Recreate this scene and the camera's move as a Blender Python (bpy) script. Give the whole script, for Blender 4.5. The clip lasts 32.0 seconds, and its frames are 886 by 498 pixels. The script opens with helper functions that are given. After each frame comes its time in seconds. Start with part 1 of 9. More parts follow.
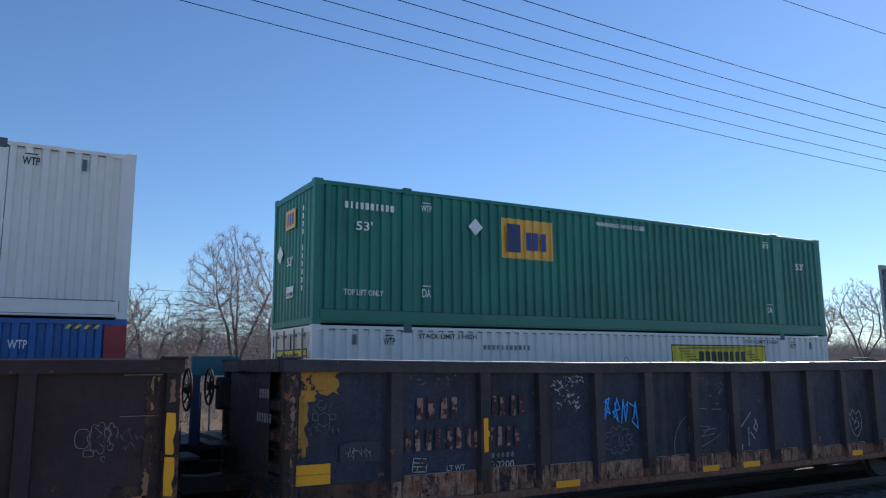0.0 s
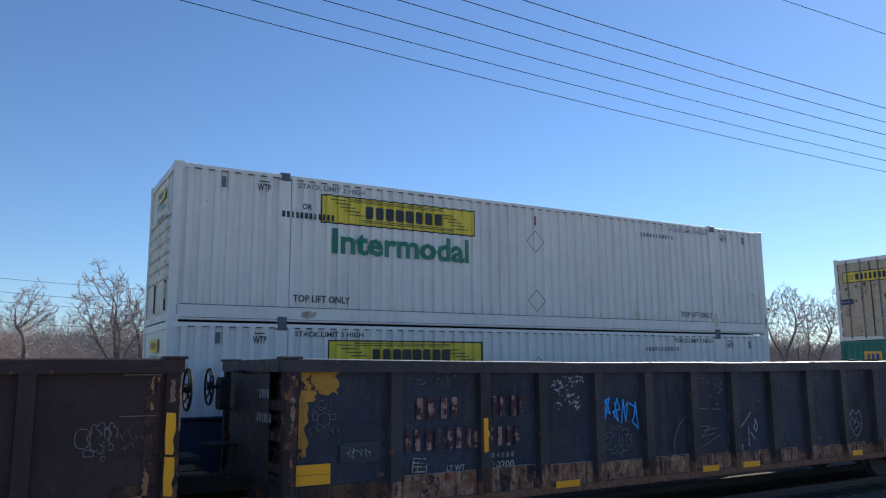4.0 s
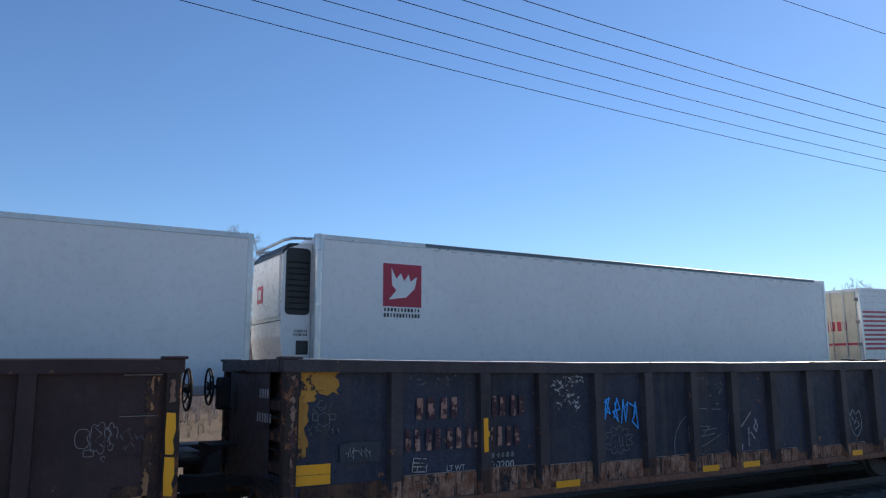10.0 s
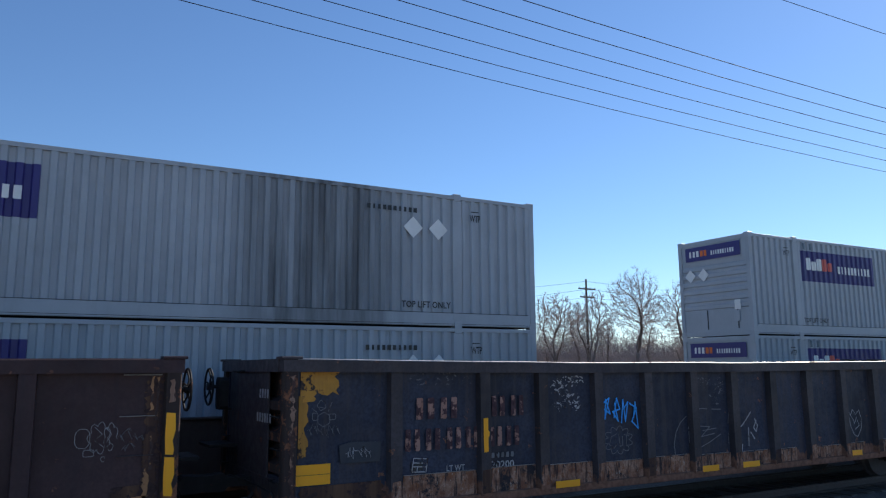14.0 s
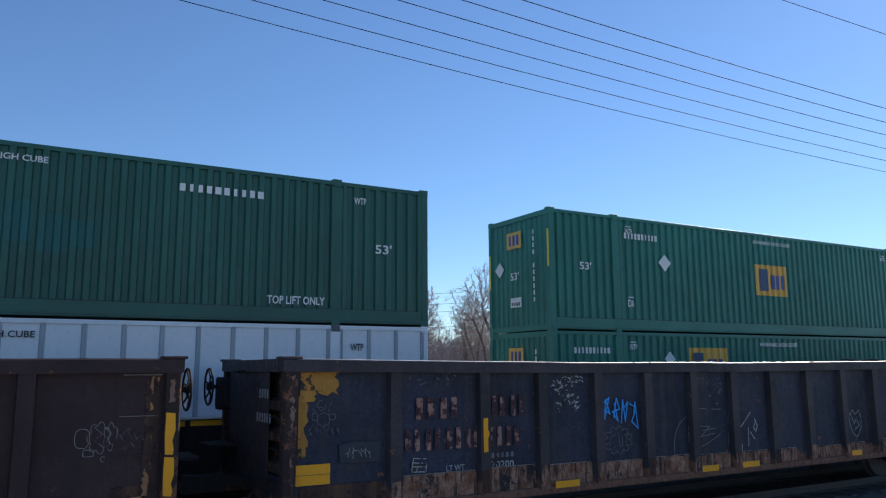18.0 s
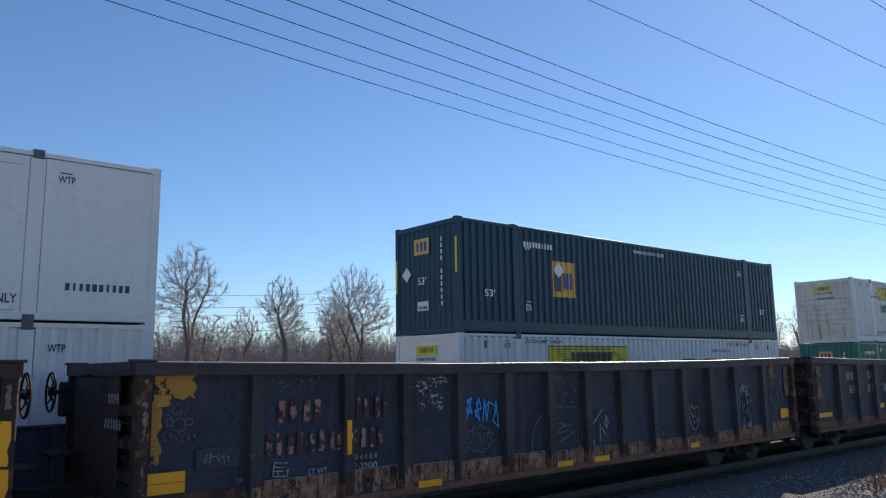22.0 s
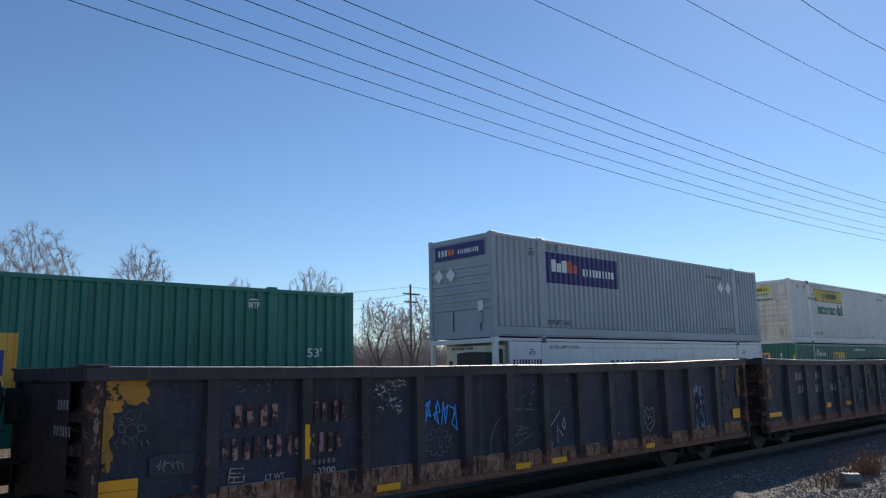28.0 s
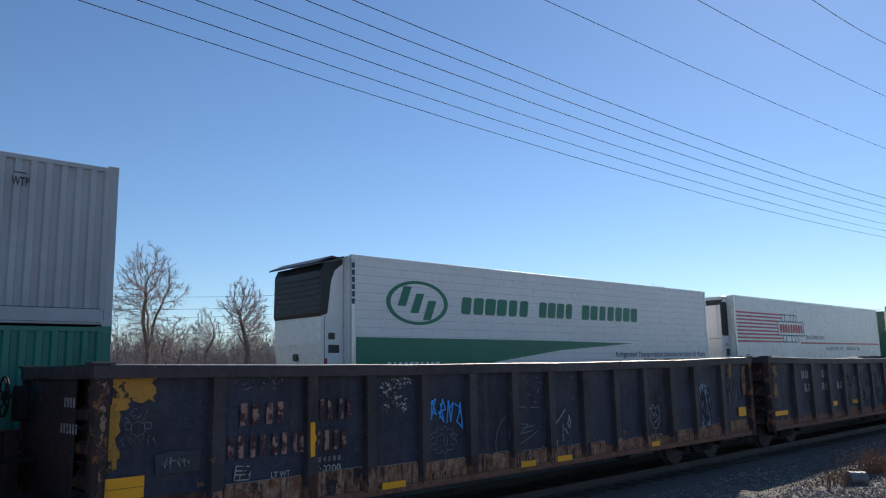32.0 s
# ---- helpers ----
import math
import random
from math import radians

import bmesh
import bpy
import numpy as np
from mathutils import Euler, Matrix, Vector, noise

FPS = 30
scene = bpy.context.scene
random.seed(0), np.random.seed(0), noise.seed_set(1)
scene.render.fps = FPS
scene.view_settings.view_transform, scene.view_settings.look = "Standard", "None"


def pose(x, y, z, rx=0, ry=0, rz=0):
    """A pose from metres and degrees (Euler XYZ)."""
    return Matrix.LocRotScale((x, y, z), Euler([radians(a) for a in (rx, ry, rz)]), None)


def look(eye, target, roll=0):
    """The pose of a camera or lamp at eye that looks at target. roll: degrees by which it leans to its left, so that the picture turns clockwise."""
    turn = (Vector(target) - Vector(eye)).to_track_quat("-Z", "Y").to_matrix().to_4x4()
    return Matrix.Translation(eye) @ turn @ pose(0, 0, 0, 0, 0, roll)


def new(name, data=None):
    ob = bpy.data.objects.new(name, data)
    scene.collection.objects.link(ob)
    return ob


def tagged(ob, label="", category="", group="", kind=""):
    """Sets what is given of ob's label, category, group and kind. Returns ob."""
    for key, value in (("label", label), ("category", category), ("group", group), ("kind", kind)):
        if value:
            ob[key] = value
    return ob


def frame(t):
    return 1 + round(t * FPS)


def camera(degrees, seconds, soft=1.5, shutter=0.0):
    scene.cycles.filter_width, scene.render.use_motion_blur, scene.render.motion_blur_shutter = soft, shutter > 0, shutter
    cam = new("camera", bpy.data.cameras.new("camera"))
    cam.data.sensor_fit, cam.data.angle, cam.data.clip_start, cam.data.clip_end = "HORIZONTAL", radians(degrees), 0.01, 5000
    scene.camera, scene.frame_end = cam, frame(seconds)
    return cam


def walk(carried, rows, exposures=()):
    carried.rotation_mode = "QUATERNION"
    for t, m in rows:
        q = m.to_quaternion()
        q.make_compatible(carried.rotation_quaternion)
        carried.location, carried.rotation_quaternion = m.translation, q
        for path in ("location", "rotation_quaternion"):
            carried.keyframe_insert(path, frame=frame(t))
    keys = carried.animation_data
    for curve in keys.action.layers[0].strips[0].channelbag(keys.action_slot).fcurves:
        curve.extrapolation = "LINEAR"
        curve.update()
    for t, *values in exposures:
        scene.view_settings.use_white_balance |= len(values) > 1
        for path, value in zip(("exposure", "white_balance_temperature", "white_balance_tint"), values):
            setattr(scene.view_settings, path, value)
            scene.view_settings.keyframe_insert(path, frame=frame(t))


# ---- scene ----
# The camera stands still beside the tracks, then pans to the right.
# x runs along the tracks, y away from the camera, z = 0 is the top of the rails.
cam = camera(60.96, 32.0, soft=1.2, shutter=0.0)
EYE = (0.0, 0.0, 2.41)
TURNS = [(0, -29.903, 8.966, .374), (10, -29.903, 8.966, .374), (20.9, -29.93, 8.966, .374), (21.0, -29.93, 8.966, .374), (21.5, -34.496, 8.945, .433),
         (22, -40.034, 8.96, .849), (22.5, -42.095, 9.066, .951), (23, -44.23, 9.165, 1.068), (23.5, -45.672, 9.128, 1.255),
         (24, -46.27, 9.076, 1.365), (24.5, -45.623, 9.145, 1.5), (25, -44.735, 9.217, 1.451), (25.5, -44.352, 9.266, 1.453),
         (27.5, -43.502, 9.267, 1.369), (28, -43.121, 9.139, 1.206), (28.5, -42.828, 9.039, 1.159), (29, -42.727, 8.996, 1.178),
         (29.5, -42.698, 8.986, 1.15), (30.5, -42.714, 8.99, 1.17), (32, -42.729, 9.0, 1.165)]
walk(cam, [(t, pose(*EYE, 90 + pitch, roll, yaw)) for t, yaw, pitch, roll in TURNS],
     exposures=[(0, 0.38, 6080, 10.5), (21, 0.38, 6080, 10.5), (23, 0.18, 6420, 10), (32, 0.18, 6420, 10)])

# Low winter sun ahead and to the right, behind the trains.
SUN = Vector((0.79, 0.27, 0.54)).normalized()
world = bpy.data.worlds.new("sky")
scene.world = world
world.use_nodes = True
wn = world.node_tree
sky = wn.nodes.new("ShaderNodeTexSky")
sky.sky_type = "NISHITA"
sky.sun_disc = False
sky.sun_elevation = math.asin(SUN.z)
sky.sun_rotation = math.atan2(SUN.x, SUN.y)
sky.altitude = 100
sky.air_density, sky.dust_density, sky.ozone_density = 1.0, 0.08, 6.0
wn.links.new(sky.outputs[0], wn.nodes["Background"].inputs[0])
wn.nodes["Background"].inputs[1].default_value = 0.1
sun = new("sun", bpy.data.lights.new("sun", "SUN"))
sun.data.energy, sun.data.angle, sun.data.color = 5.0, radians(0.55), (1, 0.89, 0.74)
sun.matrix_world = look(tuple(SUN * 100), (0, 0, 0))


# ---- geometry helpers ----
class Geo:
    """Collects faces for one mesh."""
    def __init__(self):
        self.v, self.f, self.s = [], [], False

    def poly(self, *pts):
        n = len(self.v)
        self.v += [tuple(q) for q in pts]
        self.f.append(tuple(range(n, n + len(pts))))
        return self

    def box(self, x0, y0, z0, x1, y1, z1, c=0.0):
        """A box; c chamfers its long edges along x."""
        if c <= 0:
            ring = [(y0, z0), (y1, z0), (y1, z1), (y0, z1)]
        else:
            ring = [(y0 + c, z0), (y1 - c, z0), (y1, z0 + c), (y1, z1 - c), (y1 - c, z1), (y0 + c, z1), (y0, z1 - c), (y0, z0 + c)]
        return self.prism(ring, x0, x1)

    def prism(self, ring, x0, x1):
        n, k = len(self.v), len(ring)
        self.v += [(x0, y, z) for y, z in ring] + [(x1, y, z) for y, z in ring]
        self.f += [(n + i, n + k + i, n + k + (i + 1) % k, n + (i + 1) % k) for i in range(k)]
        self.f += [tuple(range(n, n + k)), tuple(range(n + 2 * k - 1, n + k - 1, -1))]
        return self

    def upright(self, ring, z0, z1):
        """A prism along z over a ring of (x, y)."""
        n, k = len(self.v), len(ring)
        self.v += [(x, y, z0) for x, y in ring] + [(x, y, z1) for x, y in ring]
        self.f += [(n + i, n + (i + 1) % k, n + k + (i + 1) % k, n + k + i) for i in range(k)]
        self.f += [tuple(range(n + k - 1, n - 1, -1)), tuple(range(n + k, n + 2 * k))]
        return self

    def deep(self, ring, y0, y1):
        """A prism along y over a ring of (x, z)."""
        n, k = len(self.v), len(ring)
        self.v += [(x, y0, z) for x, z in ring] + [(x, y1, z) for x, z in ring]
        self.f += [(n + i, n + (i + 1) % k, n + k + (i + 1) % k, n + k + i) for i in range(k)]
        self.f += [tuple(range(n + k - 1, n - 1, -1)), tuple(range(n + k, n + 2 * k))]
        return self

    def tube(self, pts, r, n=6, r2=None):
        r2 = r if r2 is None else r2
        pts = [Vector(q) for q in pts]
        m = len(pts)
        base = len(self.v)
        for i, q in enumerate(pts):
            d = (pts[min(i + 1, m - 1)] - pts[max(i - 1, 0)]).normalized()
            a = d.orthogonal().normalized() if i == 0 else (a - d * a.dot(d)).normalized()
            b = d.cross(a)
            rad = r + (r2 - r) * i / max(1, m - 1)
            self.v += [tuple(q + (a * math.cos(2 * math.pi * k / n) + b * math.sin(2 * math.pi * k / n)) * rad) for k in range(n)]
        for i in range(m - 1):
            o = base + i * n
            self.f += [(o + k, o + (k + 1) % n, o + n + (k + 1) % n, o + n + k) for k in range(n)]
        self.f += [tuple(range(base + n - 1, base - 1, -1)), tuple(range(base + (m - 1) * n, base + m * n))]
        return self

    def ring(self, c, axis, r, tube, n=20, k=6):
        """A torus round an axis ('x' or 'y')."""
        base = len(self.v)
        for i in range(n):
            a = 2 * math.pi * i / n
            for j in range(k):
                b = 2 * math.pi * j / k
                rr, h = r + tube * math.cos(b), tube * math.sin(b)
                u, w = rr * math.cos(a), rr * math.sin(a)
                self.v.append((c[0] + h, c[1] + u, c[2] + w) if axis == "x" else (c[0] + u, c[1] + h, c[2] + w))
        for i in range(n):
            for j in range(k):
                self.f.append((base + i * k + j, base + ((i + 1) % n) * k + j, base + ((i + 1) % n) * k + (j + 1) % k, base + i * k + (j + 1) % k))
        return self

    def mesh(self, name, material=None):
        me = bpy.data.meshes.new(name)
        me.from_pydata(self.v, [], self.f)
        if material:
            me.materials.append(material)
        bm = bmesh.new()
        bm.from_mesh(me)
        bmesh.ops.recalc_face_normals(bm, faces=bm.faces)
        bm.to_mesh(me)
        bm.free()
        if self.s:
            for poly in me.polygons:
                poly.use_smooth = True
        return me


cache = {}


def part(name, key, build, material, parent, label="", at=None):
    """One mesh object under parent; alike parts share the mesh that build() made for key."""
    key = (key, material.name)
    if key not in cache:
        cache[key] = build().mesh(name, material)
    ob = new(name, cache[key])
    ob.parent = parent
    if at:
        ob.location = at
    return tagged(ob, label)


def solo(name, geo, material, parent=None, label="", category="", group="", kind=""):
    ob = new(name, geo.mesh(name, material))
    ob.parent = parent
    return tagged(ob, label, category, group, kind)


def node(nt, kind, **inputs):
    n = nt.nodes.new(kind)
    for k, val in inputs.items():
        n.inputs[k.replace("_", " ")].default_value = val
    return n


def noise_ramp(nt, vec, scale, lo, hi, detail=4.0, rough=0.55):
    """Noise between two thresholds, 0 to 1."""
    n = node(nt, "ShaderNodeTexNoise", Scale=scale, Detail=detail, Roughness=rough)
    nt.links.new(vec, n.inputs["Vector"])
    m = node(nt, "ShaderNodeMapRange")
    m.inputs[1].default_value, m.inputs[2].default_value = lo, hi
    nt.links.new(n.outputs[0], m.inputs[0])
    return m.outputs[0]


def mix(nt, fac, a, b):
    m = nt.nodes.new("ShaderNodeMix")
    m.data_type = "RGBA"
    for sock, val in ((m.inputs[0], fac), (m.inputs[6], a), (m.inputs[7], b)):
        if isinstance(val, bpy.types.NodeSocket):
            nt.links.new(val, sock)
        elif isinstance(val, tuple):
            sock.default_value = (*val, 1)
        else:
            sock.default_value = val
    return m.outputs[2]


def times_(nt, a, b):
    m = nt.nodes.new("ShaderNodeMath")
    m.operation = "MULTIPLY"
    for sock, val in ((m.inputs[0], a), (m.inputs[1], b)):
        if isinstance(val, bpy.types.NodeSocket):
            nt.links.new(val, sock)
        else:
            sock.default_value = val
    return m.outputs[0]


def stretched(nt, vec, sx, sy, sz):
    m = nt.nodes.new("ShaderNodeMapping")
    m.inputs["Scale"].default_value = (sx, sy, sz)
    nt.links.new(vec, m.inputs[0])
    return m.outputs[0]


def shift_by_object(nt, vec):
    info = nt.nodes.new("ShaderNodeObjectInfo")
    s = times_(nt, info.outputs["Random"], 37.0)
    add = nt.nodes.new("ShaderNodeVectorMath")
    add.operation = "ADD"
    nt.links.new(vec, add.inputs[0])
    nt.links.new(s, add.inputs[1])
    return add.outputs[0]


def paint(name, base, dirt=(0.09, 0.075, 0.06), dirty=0.3, rough=0.45, metal=0.0, rust=0.0, low_rust=None, bump=0.15, fade=0.12, streak=0.5, rust_col=(0.13, 0.05, 0.022), spec=0.5, soot=None):
    """Weathered paint on metal: fading, run-down streaks of dirt, chips of rust."""
    m = bpy.data.materials.new(name)
    m.use_nodes = True
    nt = m.node_tree
    bsdf = nt.nodes["Principled BSDF"]
    vec = shift_by_object(nt, nt.nodes.new("ShaderNodeTexCoord").outputs["Object"])
    raw = nt.nodes.new("ShaderNodeTexCoord").outputs["Object"]
    hi = tuple(min(1, c * (1 + fade) + 0.01 * fade) for c in base)
    lo = tuple(c * (1 - fade) for c in base)
    col = mix(nt, noise_ramp(nt, vec, 0.7, 0.3, 0.7, 5), lo, hi)
    col = mix(nt, times_(nt, noise_ramp(nt, vec, 26.0, 0.35, 0.75), 0.35 * fade / 0.12 * 0.5), col, lo)
    runs = noise_ramp(nt, stretched(nt, vec, 7.0, 7.0, 0.45), 1.0, 0.48, 0.82, 6, 0.65)
    col = mix(nt, times_(nt, runs, dirty * streak * 1.6), col, dirt)
    col = mix(nt, times_(nt, noise_ramp(nt, vec, 2.3, 0.5, 0.85, 6, 0.65), dirty), col, dirt)
    if soot:
        # soot blown on one stretch of the side, in upright streaks
        sp = nt.nodes.new("ShaderNodeSeparateXYZ")
        nt.links.new(raw, sp.inputs[0])
        ends = []
        for p, q in ((soot[0], soot[0] + 1.4), (soot[1], soot[1] - 1.4)):
            e = node(nt, "ShaderNodeMapRange")
            e.inputs[1].default_value, e.inputs[2].default_value = p, q
            nt.links.new(sp.outputs[0], e.inputs[0])
            ends.append(e.outputs[0])
        both = nt.nodes.new("ShaderNodeMath")
        both.operation = "MULTIPLY"
        nt.links.new(ends[0], both.inputs[0])
        nt.links.new(ends[1], both.inputs[1])
        st = noise_ramp(nt, stretched(nt, vec, 3.0, 3.0, 0.25), 1.0, 0.22, 0.78, 6, 0.62)
        both2 = nt.nodes.new("ShaderNodeMath")
        both2.operation = "MULTIPLY"
        nt.links.new(both.outputs[0], both2.inputs[0])
        nt.links.new(st, both2.inputs[1])
        col = mix(nt, both2.outputs[0], col, (0.035, 0.035, 0.038))
    rr = noise_ramp(nt, vec, 9.0, 0.3, 0.8)
    mr = node(nt, "ShaderNodeMapRange")
    mr.inputs[3].default_value, mr.inputs[4].default_value = max(0.05, rough - 0.1), min(1, rough + 0.18)
    nt.links.new(rr, mr.inputs[0])
    rsock = mr.outputs[0]
    if rust or low_rust:
        chips = noise_ramp(nt, vec, 4.5, 0.70 - 0.22 * rust, 0.73 - 0.22 * rust, 8, 0.68)
        if low_rust:
            sep = nt.nodes.new("ShaderNodeSeparateXYZ")
            nt.links.new(raw, sep.inputs[0])
            h = node(nt, "ShaderNodeMapRange")
            h.inputs[1].default_value, h.inputs[2].default_value = low_rust[1], low_rust[0]
            nt.links.new(sep.outputs[2], h.inputs[0])
            big = noise_ramp(nt, stretched(nt, vec, 1.0, 1.0, 0.6), 3.4, 0.25, 0.75, 9, 0.72)
            low = nt.nodes.new("ShaderNodeMath")
            low.operation = "MULTIPLY_ADD"
            nt.links.new(h.outputs[0], low.inputs[0])
            low.inputs[1].default_value = 0.85
            nt.links.new(big, low.inputs[2])
            lr = node(nt, "ShaderNodeMapRange")
            lr.inputs[1].default_value, lr.inputs[2].default_value = 0.84, 0.95
            nt.links.new(low.outputs[0], lr.inputs[0])
            low = times_(nt, lr.outputs[0], 0.92)
            mx = nt.nodes.new("ShaderNodeMath")
            mx.operation = "MAXIMUM"
            nt.links.new(low, mx.inputs[0])
            nt.links.new(chips, mx.inputs[1])
            chips = mx.outputs[0]
        rc = mix(nt, noise_ramp(nt, vec, 14.0, 0.3, 0.7, 6), rust_col, tuple(c * 2.1 for c in rust_col))
        col = mix(nt, chips, col, rc)
        mm = nt.nodes.new("ShaderNodeMix")
        nt.links.new(chips, mm.inputs[0])
        nt.links.new(rsock, mm.inputs[2])
        mm.inputs[3].default_value = 0.92
        rsock = mm.outputs[0]
    nt.links.new(col, bsdf.inputs["Base Color"])
    nt.links.new(rsock, bsdf.inputs["Roughness"])
    bsdf.inputs["Metallic"].default_value = metal
    bsdf.inputs["Specular IOR Level"].default_value = spec
    if bump:
        b = node(nt, "ShaderNodeBump", Strength=bump, Distance=0.01)
        bn = node(nt, "ShaderNodeTexNoise", Scale=6.0, Detail=5.0)
        nt.links.new(vec, bn.inputs["Vector"])
        nt.links.new(bn.outputs[0], b.inputs["Height"])
        nt.links.new(b.outputs[0], bsdf.inputs["Normal"])
    return m


WHITE = paint("white container paint", (0.77, 0.755, 0.73), dirty=0.08, rough=0.42, rust=0.02, fade=0.05, streak=1.0)
WHITE_B = paint("white painted steel, dirty", (0.76, 0.735, 0.69), dirty=0.13, rough=0.48, rust=0.08, fade=0.06, streak=1.0)
BLUEWHITE = paint("pale sheet panel", (0.78, 0.80, 0.83), dirty=0.08, rough=0.32, fade=0.05)
SMOOTH = paint("smooth white laminate", (0.76, 0.755, 0.745), dirty=0.07, rough=0.3, fade=0.04, bump=0.04)
CREAM = paint("cream paint, grimy", (0.60, 0.55, 0.42), dirty=0.4, rough=0.5, rust=0.1)
GREEN = paint("green container paint", (0.017, 0.178, 0.128), dirt=(0.05, 0.075, 0.07), dirty=0.12, rough=0.4, rust=0.02, fade=0.18)
SOOT = paint("sooty grey door paint", (0.15, 0.155, 0.15), dirt=(0.03, 0.03, 0.028), dirty=0.85, rough=0.6, rust=0.3, rust_col=(0.06, 0.045, 0.035), streak=1.0)
GREEN_D = paint("dark green container paint", (0.02, 0.112, 0.084), dirt=(0.05, 0.055, 0.05), dirty=0.25, rough=0.42, fade=0.18)
NAVY = paint("navy container paint", (0.005, 0.042, 0.074), dirt=(0.05, 0.06, 0.06), dirty=0.2, rough=0.4, fade=0.15)
GREY = paint("grey container paint", (0.37, 0.40, 0.437), dirty=0.12, rough=0.45, fade=0.1)
GREY_S = paint("grey container paint with soot", (0.37, 0.40, 0.437), dirty=0.15, rough=0.5, fade=0.1, soot=(8.7, 13.2))
BLUE = paint("blue container paint", (0.015, 0.10, 0.33), dirty=0.2, rough=0.4)
TEAL = paint("teal steel paint", (0.012, 0.10, 0.13), dirty=0.3, rough=0.45, rust=0.05)
LIME_Y = paint("yellow-green print", (0.34, 0.40, 0.10), dirt=(0.10, 0.20, 0.06), dirty=0.6, rough=0.4)
BAND_D = paint("deep green band", (0.010, 0.16, 0.13), dirty=0.1, rough=0.38)
BAND_L = paint("bright green band", (0.015, 0.27, 0.17), dirty=0.1, rough=0.38)
CREAM_S = paint("yellowed cream laminate", (0.70, 0.64, 0.50), dirty=0.12, rough=0.4, fade=0.05, bump=0.04)
DARKDOOR = paint("dark grimy door paint", (0.12, 0.13, 0.12), dirt=(0.05, 0.05, 0.045), dirty=0.5, rough=0.6)
SPRAY_TEAL = paint("faded turquoise spray", (0.014, 0.125, 0.118), dirt=(0.02, 0.112, 0.084), dirty=0.8, rough=0.5, bump=0)
TANK = paint("grimy tank paint", (0.27, 0.25, 0.21), dirt=(0.05, 0.045, 0.04), dirty=0.6, rough=0.6, rust=0.2)
RED = paint("red paint", (0.32, 0.02, 0.03), dirty=0.2)
YELLOW = paint("yellow sign film", (0.78, 0.60, 0.05), dirty=0.1, rough=0.35, fade=0.06)
AMBER = paint("amber sign film", (0.78, 0.42, 0.06), dirty=0.1, rough=0.35, fade=0.06)
EMB_Y = paint("yellow-orange sign film", (0.85, 0.34, 0.03), dirty=0.08, rough=0.35, fade=0.06)
AMBER_D = paint("faded amber sign film", (0.34, 0.21, 0.07), dirt=(0.06, 0.06, 0.04), dirty=0.5, rough=0.5, fade=0.2)
LETTER_K = paint("black lettering", (0.02, 0.022, 0.025), dirty=0.05, rough=0.4, bump=0)
LETTER_W = paint("white lettering", (0.78, 0.78, 0.76), dirty=0.1, rough=0.4, bump=0)
LETTER_G = paint("green lettering", (0.01, 0.17, 0.10), dirty=0.06, rough=0.4, bump=0)
LETTER_N = paint("navy lettering", (0.012, 0.04, 0.12), dirty=0.05, rough=0.4, bump=0)
LETTER_B = paint("blue lettering", (0.015, 0.05, 0.25), dirty=0.05, rough=0.4, bump=0)
LETTER_R = paint("red lettering", (0.43, 0.02, 0.058), dirty=0.05, rough=0.4, bump=0)
LETTER_O = paint("orange lettering", (0.75, 0.16, 0.02), dirty=0.05, rough=0.4, bump=0)
LETTER_GREY = paint("grey lettering", (0.10, 0.14, 0.17), dirty=0.05, rough=0.4, bump=0)
LETTER_RO = paint("red-orange lettering", (0.62, 0.085, 0.06), dirty=0.05, rough=0.4, bump=0)
LIME = paint("lime lettering", (0.16, 0.42, 0.10), dirty=0.05, rough=0.4, bump=0)
PURPLE = paint("purple sign film", (0.030, 0.022, 0.16), dirty=0.1, rough=0.38, fade=0.08)
DOOR_RUST = paint("rust-stained door paint", (0.52, 0.42, 0.30), dirt=(0.10, 0.06, 0.035), dirty=0.6, rough=0.6, rust=0.45, rust_col=(0.10, 0.05, 0.028))
STAINED = paint("white paint with brown run-off", (0.74, 0.69, 0.58), dirt=(0.16, 0.10, 0.06), dirty=0.55, rough=0.55, rust=0.25, streak=0.8)
BLACK = paint("black steel", (0.018, 0.018, 0.019), dirt=(0.06, 0.05, 0.042), dirty=0.4, rough=0.7, rust=0.15, spec=0.2)
CASTING = paint("scuffed casting paint", (0.105, 0.125, 0.15), dirt=(0.03, 0.03, 0.03), dirty=0.55, rough=0.6, rust=0.25, rust_col=(0.05, 0.03, 0.02))
ROD = paint("grimy galvanised rod", (0.24, 0.235, 0.22), dirt=(0.09, 0.075, 0.06), dirty=0.6, rough=0.6, metal=0.2, rust=0.3)
DOORS = paint("white door paint with road film", (0.66, 0.62, 0.55), dirt=(0.24, 0.20, 0.15), dirty=0.5, rough=0.55, rust=0.12, streak=0.9)
WORN_K = paint("worn black lettering", (0.15, 0.16, 0.17), dirt=(0.5, 0.5, 0.49), dirty=0.7, rough=0.5, bump=0, rust=0.3, rust_col=(0.55, 0.54, 0.52))
SEAM = paint("dark joint", (0.03, 0.033, 0.036), dirty=0.1, rough=0.6, bump=0)
ALU = paint("bare aluminium", (0.55, 0.56, 0.57), dirty=0.25, rough=0.35, metal=0.8)
CAR_NAVY = paint("navy rail car paint", (0.012, 0.03, 0.075), dirty=0.45, rough=0.55, rust=0.2)
CAR_BROWN = paint("brown rail car paint", (0.055, 0.03, 0.022), dirty=0.4, rough=0.6, rust=0.35)
CAR_YELLOW = paint("yellow rail car paint", (0.34, 0.21, 0.05), dirty=0.5, rough=0.55, rust=0.25)
